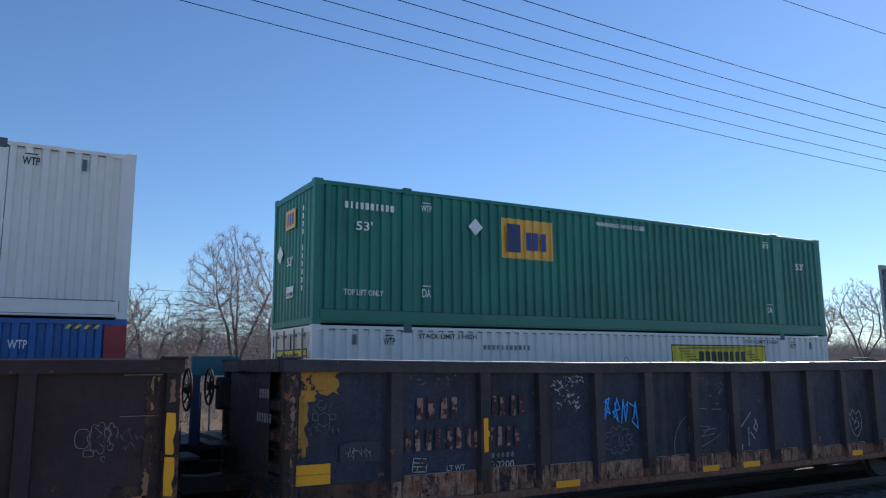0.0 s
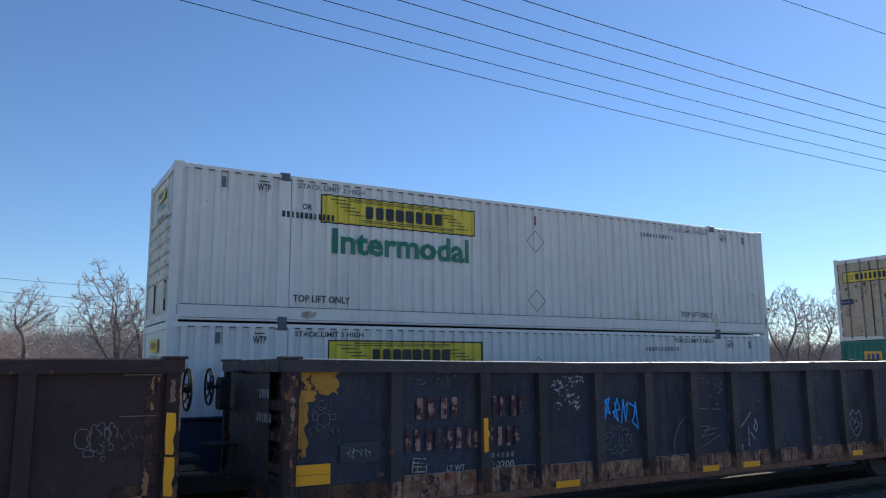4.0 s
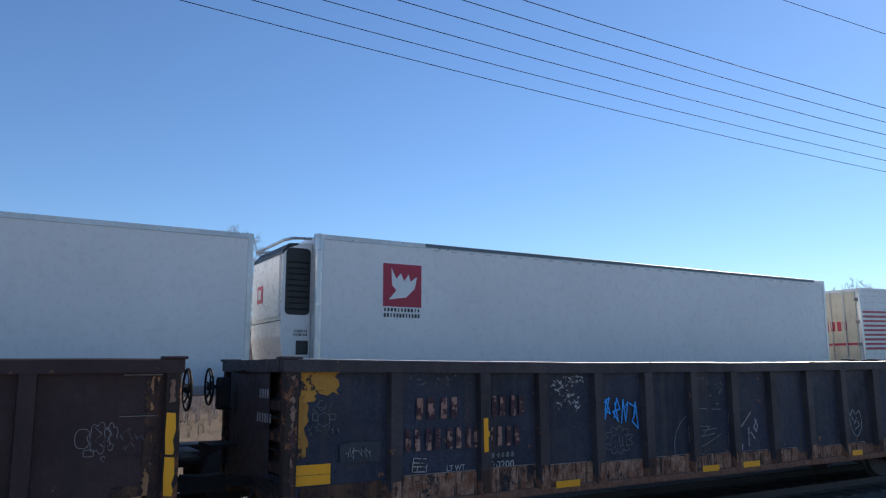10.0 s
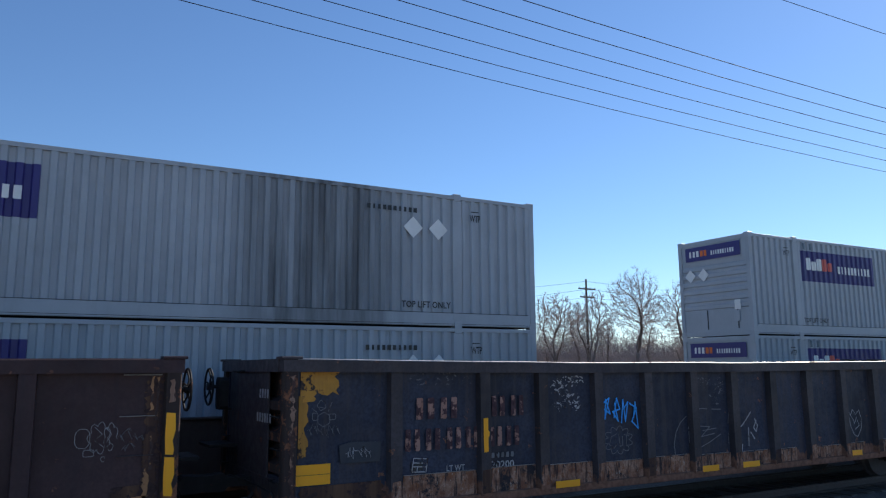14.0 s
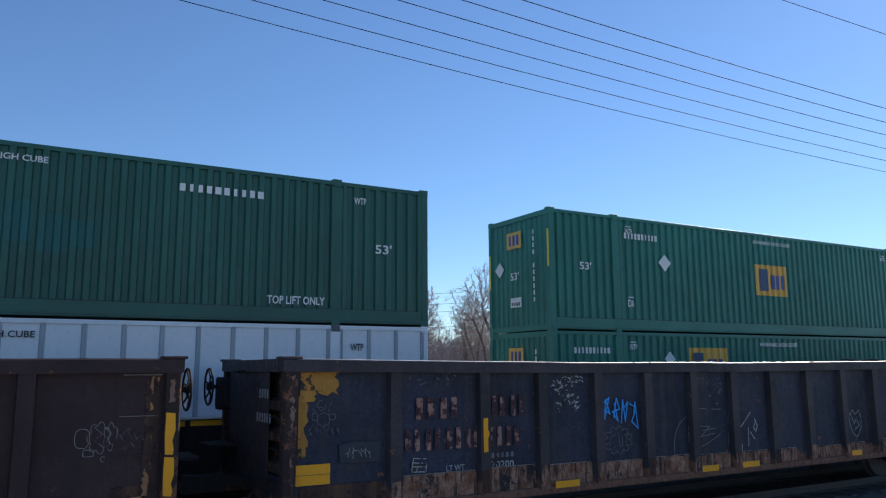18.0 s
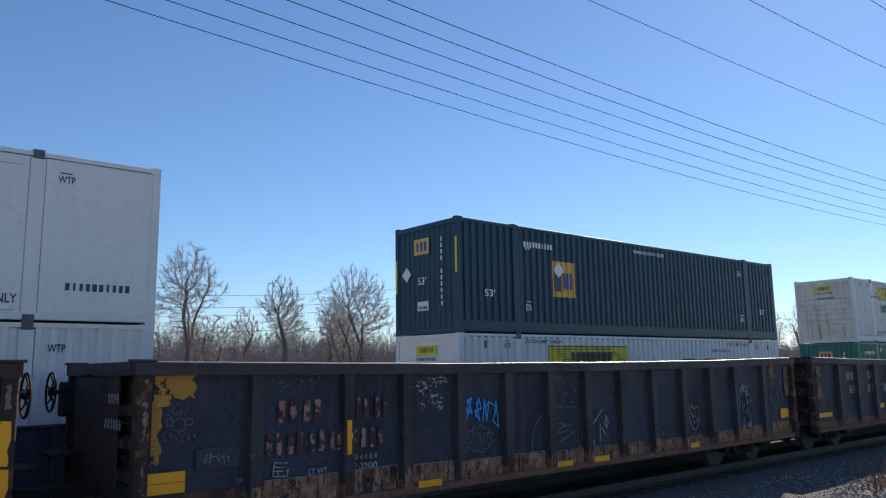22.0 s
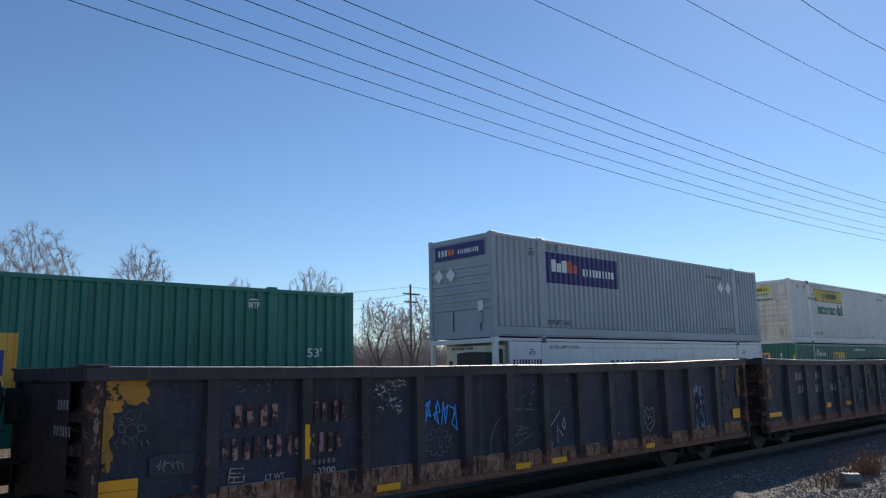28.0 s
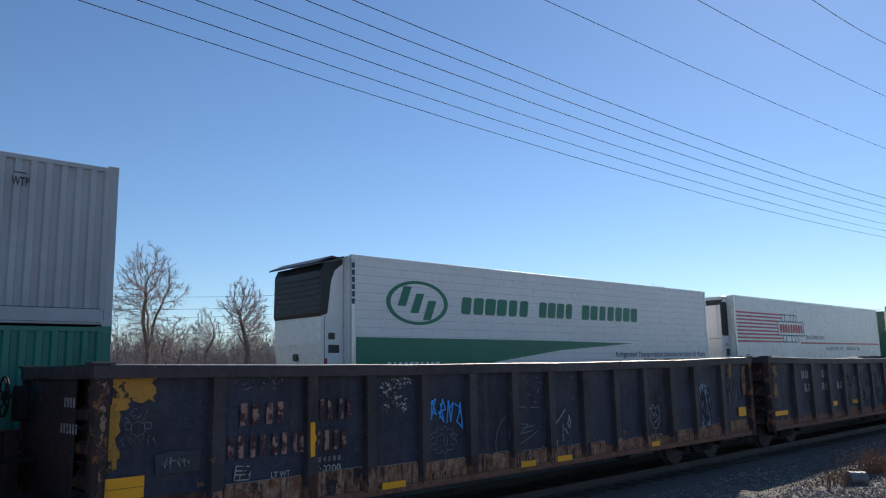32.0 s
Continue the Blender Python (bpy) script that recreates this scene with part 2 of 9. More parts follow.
# Pale metal that carries the sun glint along the top chords.
EDGE_GLINT = paint("pale metal for the sun glint", (0.45, 0.43, 0.41), dirt=(0.06, 0.05, 0.045), dirty=0.7, rough=0.45, metal=0.6, bump=0.05, rust=0.4, rust_col=(0.06, 0.045, 0.04))
WHEEL = paint("worn wheel steel", (0.075, 0.065, 0.06), dirty=0.4, rough=0.7, rust=0.2)
RAIL = paint("rail steel", (0.09, 0.075, 0.065), dirty=0.3, rough=0.55, metal=0.3, rust=0.3)
TYRE = paint("tyre rubber", (0.02, 0.02, 0.02), dirty=0.3, rough=0.85)
GOND = paint("blackened navy gondola paint", (0.033, 0.039, 0.066), dirt=(0.080, 0.062, 0.060), dirty=0.6, rough=0.6, rust=0.24, low_rust=(0.62, 1.0), fade=0.55, rust_col=(0.15, 0.075, 0.05), spec=0.3, streak=0.9)
GOND_RIB = paint("dull black gondola ribs", (0.052, 0.045, 0.052), dirt=(0.10, 0.072, 0.062), dirty=0.55, rough=0.58, rust=0.26, low_rust=(0.55, 0.92), fade=0.45, rust_col=(0.14, 0.07, 0.045), spec=0.3)
GOND_POST = paint("rusted corner post", (0.045, 0.032, 0.03), dirty=0.4, rough=0.75, rust=0.72, rust_col=(0.13, 0.058, 0.034), spec=0.15, streak=1.0)
GOND_BROWN = paint("red-brown gondola paint", (0.057, 0.031, 0.033), dirt=(0.030, 0.022, 0.027), dirty=0.6, rough=0.62, rust=0.2, low_rust=(0.7, 1.1), fade=0.4, rust_col=(0.10, 0.05, 0.034), spec=0.3, streak=0.9)
REFLECT = paint("yellow reflective plate", (1.0, 0.41, 0.005), dirty=0.06, rough=0.5, fade=0.08, bump=0.05)
PATCH = paint("flaking yellow paint", (0.50, 0.24, 0.03), dirt=(0.09, 0.045, 0.02), dirty=0.6, rough=0.65, rust=0.62, rust_col=(0.03, 0.022, 0.021))
RUNS = paint("yellow-brown rust runs", (0.075, 0.042, 0.032), dirt=(0.19, 0.105, 0.06), dirty=0.6, rough=0.85, rust=0.85, rust_col=(0.036, 0.023, 0.022), streak=1.0, spec=0.2)
FLAKE = paint("rusted cream flakes", (0.30, 0.19, 0.14), dirt=(0.16, 0.07, 0.04), dirty=0.8, rough=0.85, rust=0.9, rust_col=(0.05, 0.03, 0.027), streak=1.0, spec=0.2)
PATCH_W = paint("worn-through yellow paint", (0.42, 0.21, 0.09), dirt=(0.08, 0.045, 0.03), dirty=0.7, rough=0.7, rust=0.92, rust_col=(0.042, 0.026, 0.024))
PATCH_R = paint("rust-stained yellow paint", (0.26, 0.145, 0.06), dirt=(0.12, 0.065, 0.04), dirty=0.8, rough=0.8, rust=0.75, rust_col=(0.05, 0.036, 0.034))
WORN = paint("worn cream lettering", (0.38, 0.22, 0.175), dirt=(0.16, 0.065, 0.045), dirty=0.9, rough=0.8, rust=1.05, bump=0, rust_col=(0.052, 0.030, 0.034), spec=0.2)
CHALK = paint("chalk white spray", (0.42, 0.42, 0.43), dirt=(0.05, 0.045, 0.04), dirty=0.5, rough=0.8, bump=0, rust=0.6, rust_col=(0.035, 0.027, 0.026), spec=0.2)
CHALK_DIM = paint("faded grey spray", (0.19, 0.195, 0.205), dirt=(0.04, 0.035, 0.035), dirty=0.7, rough=0.8, bump=0, rust=0.6, rust_col=(0.035, 0.027, 0.026), spec=0.2)
SPRAY_BLUE = paint("bright blue spray", (0.03, 0.33, 0.85), dirty=0.1, rough=0.6, bump=0)
SPRAY_PALE = paint("pale blue sprayed panel", (0.27, 0.35, 0.47), dirt=(0.05, 0.07, 0.10), dirty=0.75, rough=0.7, bump=0)
# Pale colour paints the sky light on the sill lip; seams share it.
LEDGE = paint("pale ledge highlight and seam", (0.27, 0.25, 0.24), dirt=(0.09, 0.06, 0.045), dirty=0.7, rough=0.7, rust=0.5, rust_col=(0.05, 0.036, 0.034))
OVERPAINT = paint("blue-grey paint over old marks", (0.032, 0.039, 0.054), dirt=(0.035, 0.036, 0.045), dirty=0.6, rough=0.6, bump=0)
BRUSH = paint("tan dead grass and brush", (0.36, 0.27, 0.18), dirt=(0.22, 0.15, 0.10), dirty=0.6, rough=0.9, bump=0)
STAIN = paint("rust-stained white paint", (0.60, 0.52, 0.44), dirt=(0.20, 0.12, 0.075), dirty=0.7, rough=0.6, rust=0.5, rust_col=(0.12, 0.06, 0.035), streak=1.0)
BARK = paint("grey-brown bark", (0.22, 0.18, 0.155), dirt=(0.08, 0.065, 0.055), dirty=0.4, rough=0.9, fade=0.3, bump=0)
TWIG = paint("brown twigs", (0.41, 0.335, 0.30), dirt=(0.24, 0.19, 0.17), dirty=0.4, rough=0.9, fade=0.3, bump=0)
# Haze of the distance is mixed into this greyer twig colour.
HAZE = paint("far twigs greyed for haze", (0.31, 0.26, 0.245), dirt=(0.20, 0.17, 0.155), dirty=0.4, rough=0.9, fade=0.3, bump=0)
DRUM = paint("dull galvanised drum", (0.19, 0.215, 0.24), dirty=0.5, rough=0.6, metal=0.2, rust=0.15)
GALV_D = paint("dull galvanised pipe", (0.23, 0.25, 0.265), dirty=0.3, rough=0.6, metal=0.2)
WOOD = paint("weathered pole wood", (0.13, 0.10, 0.075), dirty=0.5, rough=0.9)
TIE = paint("creosoted ties", (0.08, 0.068, 0.058), dirty=0.5, rough=0.9)
CABLE = paint("black cable", (0.012, 0.012, 0.014), dirty=0.0, rough=0.5, bump=0)

STRAW = paint("dry reddish weeds", (0.20, 0.105, 0.065), dirt=(0.24, 0.18, 0.10), dirty=0.7, rough=0.9, bump=0)
HOUSE = paint("faded siding", (0.38, 0.36, 0.34), dirty=0.3, rough=0.8)
ROOF = paint("shingle roof", (0.12, 0.10, 0.095), dirty=0.4, rough=0.9)
GLASSY = paint("dark window", (0.02, 0.025, 0.03), dirty=0.1, rough=0.1, bump=0)
GRILLE = paint("black grille", (0.010, 0.012, 0.014), dirty=0.15, rough=0.45)


def scabby_rust():
    """Thick rust with pale scale, orange blotches and black runs down from the edge."""
    m = bpy.data.materials.new("pale scabby rust on the sill")
    m.use_nodes = True
    nt = m.node_tree
    bsdf = nt.nodes["Principled BSDF"]
    vec = shift_by_object(nt, nt.nodes.new("ShaderNodeTexCoord").outputs["Object"])
    col = mix(nt, noise_ramp(nt, vec, 5.0, 0.38, 0.62, 8, 0.7), (0.21, 0.095, 0.058), (0.44, 0.27, 0.19))
    col = mix(nt, noise_ramp(nt, vec, 17.0, 0.5, 0.62, 7, 0.7), col, (0.26, 0.11, 0.055))
    runs = noise_ramp(nt, stretched(nt, vec, 15.0, 15.0, 2.2), 1.0, 0.50, 0.60, 8, 0.7)
    col = mix(nt, times_(nt, runs, 0.9), col, (0.032, 0.027, 0.03))
    col = mix(nt, noise_ramp(nt, vec, 3.2, 0.56, 0.62, 9, 0.75), col, (0.036, 0.033, 0.038))
    col = mix(nt, noise_ramp(nt, stretched(nt, vec, 30.0, 30.0, 8.0), 1.0, 0.66, 0.72, 4), col, (0.5, 0.42, 0.36))
    nt.links.new(col, bsdf.inputs["Base Color"])
    bsdf.inputs["Roughness"].default_value = 0.9
    bsdf.inputs["Specular IOR Level"].default_value = 0.2
    b = node(nt, "ShaderNodeBump", Strength=0.5, Distance=0.012)
    bn = node(nt, "ShaderNodeTexNoise", Scale=22.0, Detail=7.0)
    nt.links.new(vec, bn.inputs["Vector"])
    nt.links.new(bn.outputs[0], b.inputs["Height"])
    nt.links.new(b.outputs[0], bsdf.inputs["Normal"])
    return m


SILL_RUST = scabby_rust()


def ground_material():
    m = bpy.data.materials.new("ground, gravel and leaf litter")
    m.use_nodes = True
    nt = m.node_tree
    bsdf = nt.nodes["Principled BSDF"]
    vec = nt.nodes.new("ShaderNodeTexCoord").outputs["Object"]
    v = node(nt, "ShaderNodeTexVoronoi", Scale=24.0)
    nt.links.new(vec, v.inputs["Vector"])
    grey = mix(nt, v.outputs["Distance"], (0.17, 0.158, 0.146), (0.05, 0.045, 0.041))
    sepc = node(nt, "ShaderNodeSeparateColor")
    nt.links.new(v.outputs["Color"], sepc.inputs[0])
    grey = mix(nt, times_(nt, sepc.outputs[0], 0.5), grey, (0.36, 0.34, 0.31))
    litter = mix(nt, noise_ramp(nt, vec, 1.2, 0.3, 0.7, 8, 0.7), (0.10, 0.068, 0.042), (0.18, 0.13, 0.08))
    sep = nt.nodes.new("ShaderNodeSeparateXYZ")
    nt.links.new(vec, sep.inputs[0])
    far = node(nt, "ShaderNodeMapRange")
    far.inputs[1].default_value, far.inputs[2].default_value = 19.0, 24.0
    nt.links.new(sep.outputs[1], far.inputs[0])
    col = mix(nt, far.outputs[0], grey, litter)
    col = mix(nt, times_(nt, noise_ramp(nt, vec, 0.9, 0.52, 0.7, 6), 0.6), col, (0.15, 0.115, 0.08))
    # Track bed is painted darker for the shade under and beside the cars.
    near_shade = node(nt, "ShaderNodeMapRange")
    near_shade.inputs[1].default_value, near_shade.inputs[2].default_value = 7.4, 8.8
    nt.links.new(sep.outputs[1], near_shade.inputs[0])
    far_shade = node(nt, "ShaderNodeMapRange")
    far_shade.inputs[1].default_value, far_shade.inputs[2].default_value = 18.6, 17.2
    nt.links.new(sep.outputs[1], far_shade.inputs[0])
    bed = nt.nodes.new("ShaderNodeMath")
    bed.operation = "MULTIPLY"
    nt.links.new(near_shade.outputs[0], bed.inputs[0])
    nt.links.new(far_shade.outputs[0], bed.inputs[1])
    col = mix(nt, times_(nt, bed.outputs[0], 0.6), col, (0.085, 0.075, 0.068))
    # Unseen ground by the camera is made pale to bounce light onto the cars.
    bounce = node(nt, "ShaderNodeMapRange")
    bounce.inputs[1].default_value, bounce.inputs[2].default_value = 2.4, 1.4
    nt.links.new(sep.outputs[1], bounce.inputs[0])
    col = mix(nt, bounce.outputs[0], col, mix(nt, noise_ramp(nt, vec, 3.0, 0.3, 0.7, 6), (0.46, 0.445, 0.42), (0.56, 0.545, 0.52)))
    nt.links.new(col, bsdf.inputs["Base Color"])
    bsdf.inputs["Roughness"].default_value = 0.92
    b = node(nt, "ShaderNodeBump", Strength=0.9, Distance=0.05)
    nt.links.new(v.outputs["Distance"], b.inputs["Height"])
    b.invert = True
    nt.links.new(b.outputs[0], bsdf.inputs["Normal"])
    return m


GROUND = ground_material()



def stone_material():
    m = bpy.data.materials.new("crushed ballast stone")
    m.use_nodes = True
    nt = m.node_tree
    bsdf = nt.nodes["Principled BSDF"]
    isl = nt.nodes.new("ShaderNodeNewGeometry").outputs["Random Per Island"]
    vec = nt.nodes.new("ShaderNodeTexCoord").outputs["Object"]
    r = node(nt, "ShaderNodeMapRange")
    r.inputs[1].default_value, r.inputs[2].default_value = 0.35, 1.0
    nt.links.new(isl, r.inputs[0])
    col = mix(nt, r.outputs[0], (0.105, 0.095, 0.088), (0.42, 0.40, 0.37))
    col = mix(nt, times_(nt, noise_ramp(nt, vec, 30.0, 0.4, 0.7, 5), 0.4), col, (0.16, 0.135, 0.11))
    col = mix(nt, times_(nt, noise_ramp(nt, vec, 0.8, 0.45, 0.7, 5), 0.55), col, (0.11, 0.095, 0.08))
    nt.links.new(col, bsdf.inputs["Base Color"])
    bsdf.inputs["Roughness"].default_value = 0.85
    return m


STONE = stone_material()

# ---- ground and tracks ----
def ground_height(y):
    """Height of the ground across the tracks."""
    line = [(-60, 0.85), (1.6, 0.85), (4.6, -0.30), (6.0, -0.42), (8.2, -0.36), (9.0, -0.20), (12.7, -0.20), (13.2, -0.24), (17.1, -0.20), (18.2, -0.7), (22, -0.9), (40, -0.4), (120, 0.6), (170, 2.0), (260, 7.5), (3000, 30)]
    for (a, h), (b, k) in zip(line, line[1:]):
        if a <= y <= b:
            return h + (k - h) * (y - a) / (b - a)
    return 0.85


def build_ground():
    g = Geo()
    ys = [-60, -10, 0, 1, 1.6, 2.2, 3, 3.8, 4.6, 5.3, 6, 6.7, 7.4, 8.2, 9, 10, 11, 12, 12.7, 13.2, 14, 15, 16, 17.1, 18.2, 20, 22, 26, 32, 40, 55, 80, 120, 170, 260, 600, 3000]
    xs = [-3000, -800, -200, -80, -40] + [-20 + 2.5 * i for i in range(33)] + [75, 100, 150, 300, 800, 3000]
    for y in ys:
        for x in xs:
            wob = 0.05 * noise.noise(Vector((x * 0.4, y * 0.6, 0))) if 2 < y < 60 and not 8.8 < y < 17.3 else 0
            g.v.append((x, y, ground_height(y) + wob))
    n = len(xs)
    for j in range(len(ys) - 1):
        for i in range(n - 1):
            g.f.append((j * n + i, j * n + i + 1, (j + 1) * n + i + 1, (j + 1) * n + i))
    g.s = True
    solo("ground", g, GROUND, None, "gravel and leaf-strewn ground around two railway tracks", "ground", kind="structure")


build_ground()
RAIL_RING = [(-0.07, -0.17), (0.07, -0.17), (0.07, -0.155), (0.012, -0.14), (0.012, -0.045), (0.036, -0.035), (0.036, -0.006), (0.028, 0.0), (-0.028, 0.0), (-0.036, -0.006), (-0.036, -0.035), (-0.012, -0.045), (-0.012, -0.14), (-0.07, -0.155)]
NEAR_TRACK, FAR_TRACK = 10.85, 15.2
for yc, nm in ((NEAR_TRACK, "near"), (FAR_TRACK, "far")):
    track = tagged(new("railway_track"), "steel rails on dark wooden ties in grey ballast", "railway track", kind="structure")
    for side in (-0.75, 0.75):
        g = Geo()
        g.prism([(y + yc + side, z) for y, z in RAIL_RING], -150, 600)
        solo("rail", g, RAIL, track)
    tie_mesh = Geo().box(-0.115, -1.3, -0.34, 0.115, 1.3, -0.172, 0.01).mesh("tie", TIE)
    for i in range(110 if nm == "near" else 60):
        tie = new("tie", tie_mesh)
        tie.parent = track
        tie.location = (-6 + 0.54 * i, yc, random.uniform(-0.01, 0.004))
        tie.rotation_euler = (0, 0, random.uniform(-0.02, 0.02))


def stones(count, x0, x1, y0, y1, seed, size):
    """Loose angular stones, joined: nobody could count them."""
    rnd = random.Random(seed)
    g = Geo()
    for _ in range(count):
        x, y = rnd.uniform(x0, x1), rnd.uniform(y0, y1)
        s = rnd.uniform(*size)
        n = len(g.v)
        h = ground_height(y) + 0.05 * noise.noise(Vector((x * 0.4, y * 0.6, 0)))
        a = rnd.uniform(0, 6.28)
        k = 5
        for t in range(k):
            r = s * rnd.uniform(0.7, 1.1)
            g.v.append((x + r * math.cos(a + t * 6.283 / k), y + r * math.sin(a + t * 6.283 / k), h + s * rnd.uniform(-0.1, 0.35)))
        g.v.append((x + rnd.uniform(-0.3, 0.3) * s, y + rnd.uniform(-0.3, 0.3) * s, h + s * rnd.uniform(0.6, 1.1)))
        g.f += [(n + t, n + (t + 1) % k, n + k) for t in range(k)]
    return g


g = stones(25000, 11, 32, 4.4, 8.9, 3, (0.016, 0.042))
g2 = stones(7000, 30, 60, 4.5, 9.0, 4, (0.035, 0.07))
n = len(g.v)
g.v += g2.v
g.f += [tuple(i + n for i in f) for f in g2.f]
solo("ballast_stones", g, STONE, None, "loose pale grey crushed ballast stones beside the track", "gravel", kind="stuff")


def weeds(count, seed):
    rnd = random.Random(seed)
    g = Geo()
    for _ in range(count):
        cx, cy, sp, hh = rnd.choice([(18.7, 7.0, 0.4, 0.35), (20.6, 7.1, 0.35, 0.6), (23.5, 7.0, 0.9, 0.7), (26.5, 7.0, 1.4, 0.7), (20.9, 6.9, 0.25, 0.65), (31, 6.6, 1.6, 0.6), (22.5, 6.0, 1.8, 0.2)])
        x, y = rnd.gauss(cx, sp), rnd.gauss(cy, sp * 0.4)
        h = ground_height(y)
        top = rnd.uniform(0.3, 1.0) * hh
        dx, dy = rnd.gauss(0, 0.16) * top * 2, rnd.gauss(0, 0.16) * top * 2
        g.tube([(x, y, h), (x + dx * 0.4, y + dy * 0.4, h + top * 0.6), (x + dx, y + dy, h + top)], 0.007, 3, 0.003)
        for k in range(3):
            u = rnd.uniform(0.5, 1)
            px, py, pz = x + dx * u, y + dy * u, h + top * u
            g.tube([(px, py, pz), (px + rnd.gauss(0, 0.06), py + rnd.gauss(0, 0.06), pz + rnd.uniform(0, 0.1))], 0.006, 3, 0.002)
    return g


solo("dry_weeds", weeds(520, 5), STRAW, None, "dead reddish-brown weeds standing in the gravel", "weeds", kind="stuff")

bucket = tagged(new("metal_drum"), "small dented galvanised drum lying on the gravel", "drum")
g = Geo()
g.s = False
ringpts = [(x * 0.62, r * 0.78) for x, r in ((0.0, 0.19), (0.02, 0.2), (0.2, 0.192), (0.22, 0.2), (0.24, 0.192), (0.44, 0.19), (0.46, 0.2), (0.62, 0.196), (0.64, 0.2), (0.66, 0.19))]
for x, r in ringpts:
    g.v += [(x, r * math.cos(k * math.pi / 9), r * math.sin(k * math.pi / 9)) for k in range(18)]
for i in range(len(ringpts) - 1):
    g.f += [(i * 18 + k, i * 18 + (k + 1) % 18, i * 18 + 18 + (k + 1) % 18, i * 18 + 18 + k) for k in range(18)]
g.f += [tuple(range(18))]
solo("shell", g, DRUM, bucket)
g = Geo()
g.upright([(0.145 * math.cos(k * math.pi / 9), 0.145 * math.sin(k * math.pi / 9)) for k in range(18)], 0, 0.02)
lid = solo("base", g, DRUM, bucket)
lid.rotation_euler = (0, radians(90), 0)
lid.location = (0.385, 0, 0)
bucket.matrix_world = pose(18.85, 6.84, ground_height(6.84) + 0.14, 0, 3, -40)

# Handrail beside the camera, over the foot of the bank.
railing = tagged(new("pipe_railing"), "galvanised steel pipe handrail with a mid rail", "railing")
for x, y in ((4.985, 1.311), (3.53, 0.811), (2.2, 0.355)):
    solo("post", Geo().tube([(x, y, 0.8), (x, y, 2.135)], 0.0165, 12), GALV_D, railing)
solo("top_rail", Geo().tube([(5.01, 1.32, 2.12), (4.985, 1.311, 2.14), (3.53, 0.811, 2.14), (2.2, 0.355, 2.14)], 0.0165, 12), GALV_D, railing)
solo("mid_rail", Geo().tube([(4.985, 1.311, 1.863), (3.53, 0.811, 1.863), (2.2, 0.355, 1.863)], 0.014, 12), GALV_D, railing)


# ---- the parked gondola cars ----
def wheelset(parent, x, yc, z0=0.0):
    """Two wheels on an axle as one part of a rail car."""
    def build():
        g = Geo()
        for s in (-1, 1):
            rings = [(0.80, 0.30), (0.80, 0.455), (0.70, 0.46), (0.675, 0.49), (0.66, 0.49), (0.66, 0.40), (0.70, 0.36), (0.72, 0.18), (0.66, 0.15), (0.84, 0.12), (0.84, 0.0)]
            base = len(g.v)
            for w, r in rings:
                g.v += [(r * math.cos(k * math.pi / 12), s * w, r * math.sin(k * math.pi / 12)) for k in range(24)]
            for i in range(len(rings) - 1):
                g.f += [(base + i * 24 + k, base + i * 24 + (k + 1) % 24, base + i * 24 + 24 + (k + 1) % 24, base + i * 24 + 24 + k) for k in range(24)]
            g.f.append(tuple(base + k for k in range(24)))
        g.tube([(0, -0.9, 0), (0, 0.9, 0)], 0.085, 10)
        return g
    return part("wheelset", "wheelset", build, WHEEL, parent, "worn steel wheels on an axle", at=(x, yc, 0.457 + z0))


def truck_frames(parent, x, yc):
    """Cast side frames with springs and a bolster."""
    def frame_geo():
        g = Geo()
        g.deep([(-1.05, 0.42), (-0.95, 0.62), (-0.55, 0.66), (-0.3, 0.78), (0.3, 0.78), (0.55, 0.66), (0.95, 0.62), (1.05, 0.42), (0.72, 0.46), (0.62, 0.5), (0.34, 0.24), (-0.34, 0.24), (-0.62, 0.5), (-0.72, 0.46)], -0.07, 0.07)
        for sx in (-0.85, 0.85):
            g.deep([(sx + 0.13 * math.cos(k * math.pi / 5), 0.457 + 0.13 * math.sin(k * math.pi / 5)) for k in range(10)], -0.12, 0.1)
        return g

    def bolster():
        return Geo().box(-0.2, -1.0, 0.5, 0.2, 1.0, 0.74, 0.03)

    def springs():
        g = Geo()
        for sx in (-0.13, 0.0, 0.13):
            g.tube([(sx + 0.05 * math.cos(k * 1.2), 0.05 * math.sin(k * 1.2), 0.27 + 0.0105 * k) for k in range(25)], 0.012, 4)
        return g
    for s in (-1.0, 1.0):
        part("side_frame", "side_frame", frame_geo, BLACK, parent, "cast steel truck side frame", at=(x, yc + s, 0))
        part("spring_nest", "spring_nest", springs, BLACK, parent, "nest of coil springs", at=(x, yc + s * 1.06, 0))
    part("bolster", "bolster", bolster, BLACK, parent, at=(x, yc, 0))


def wobble_poly(cx, cz, rx, rz, rnd, n=22, rough=0.35):
    pts = []
    for k in range(n):
        a = 2 * math.pi * k / n
        r = 1 + rnd.uniform(-rough, rough)
        pts.append((cx + rx * r * math.cos(a), cz + rz * r * math.sin(a)))
    return pts


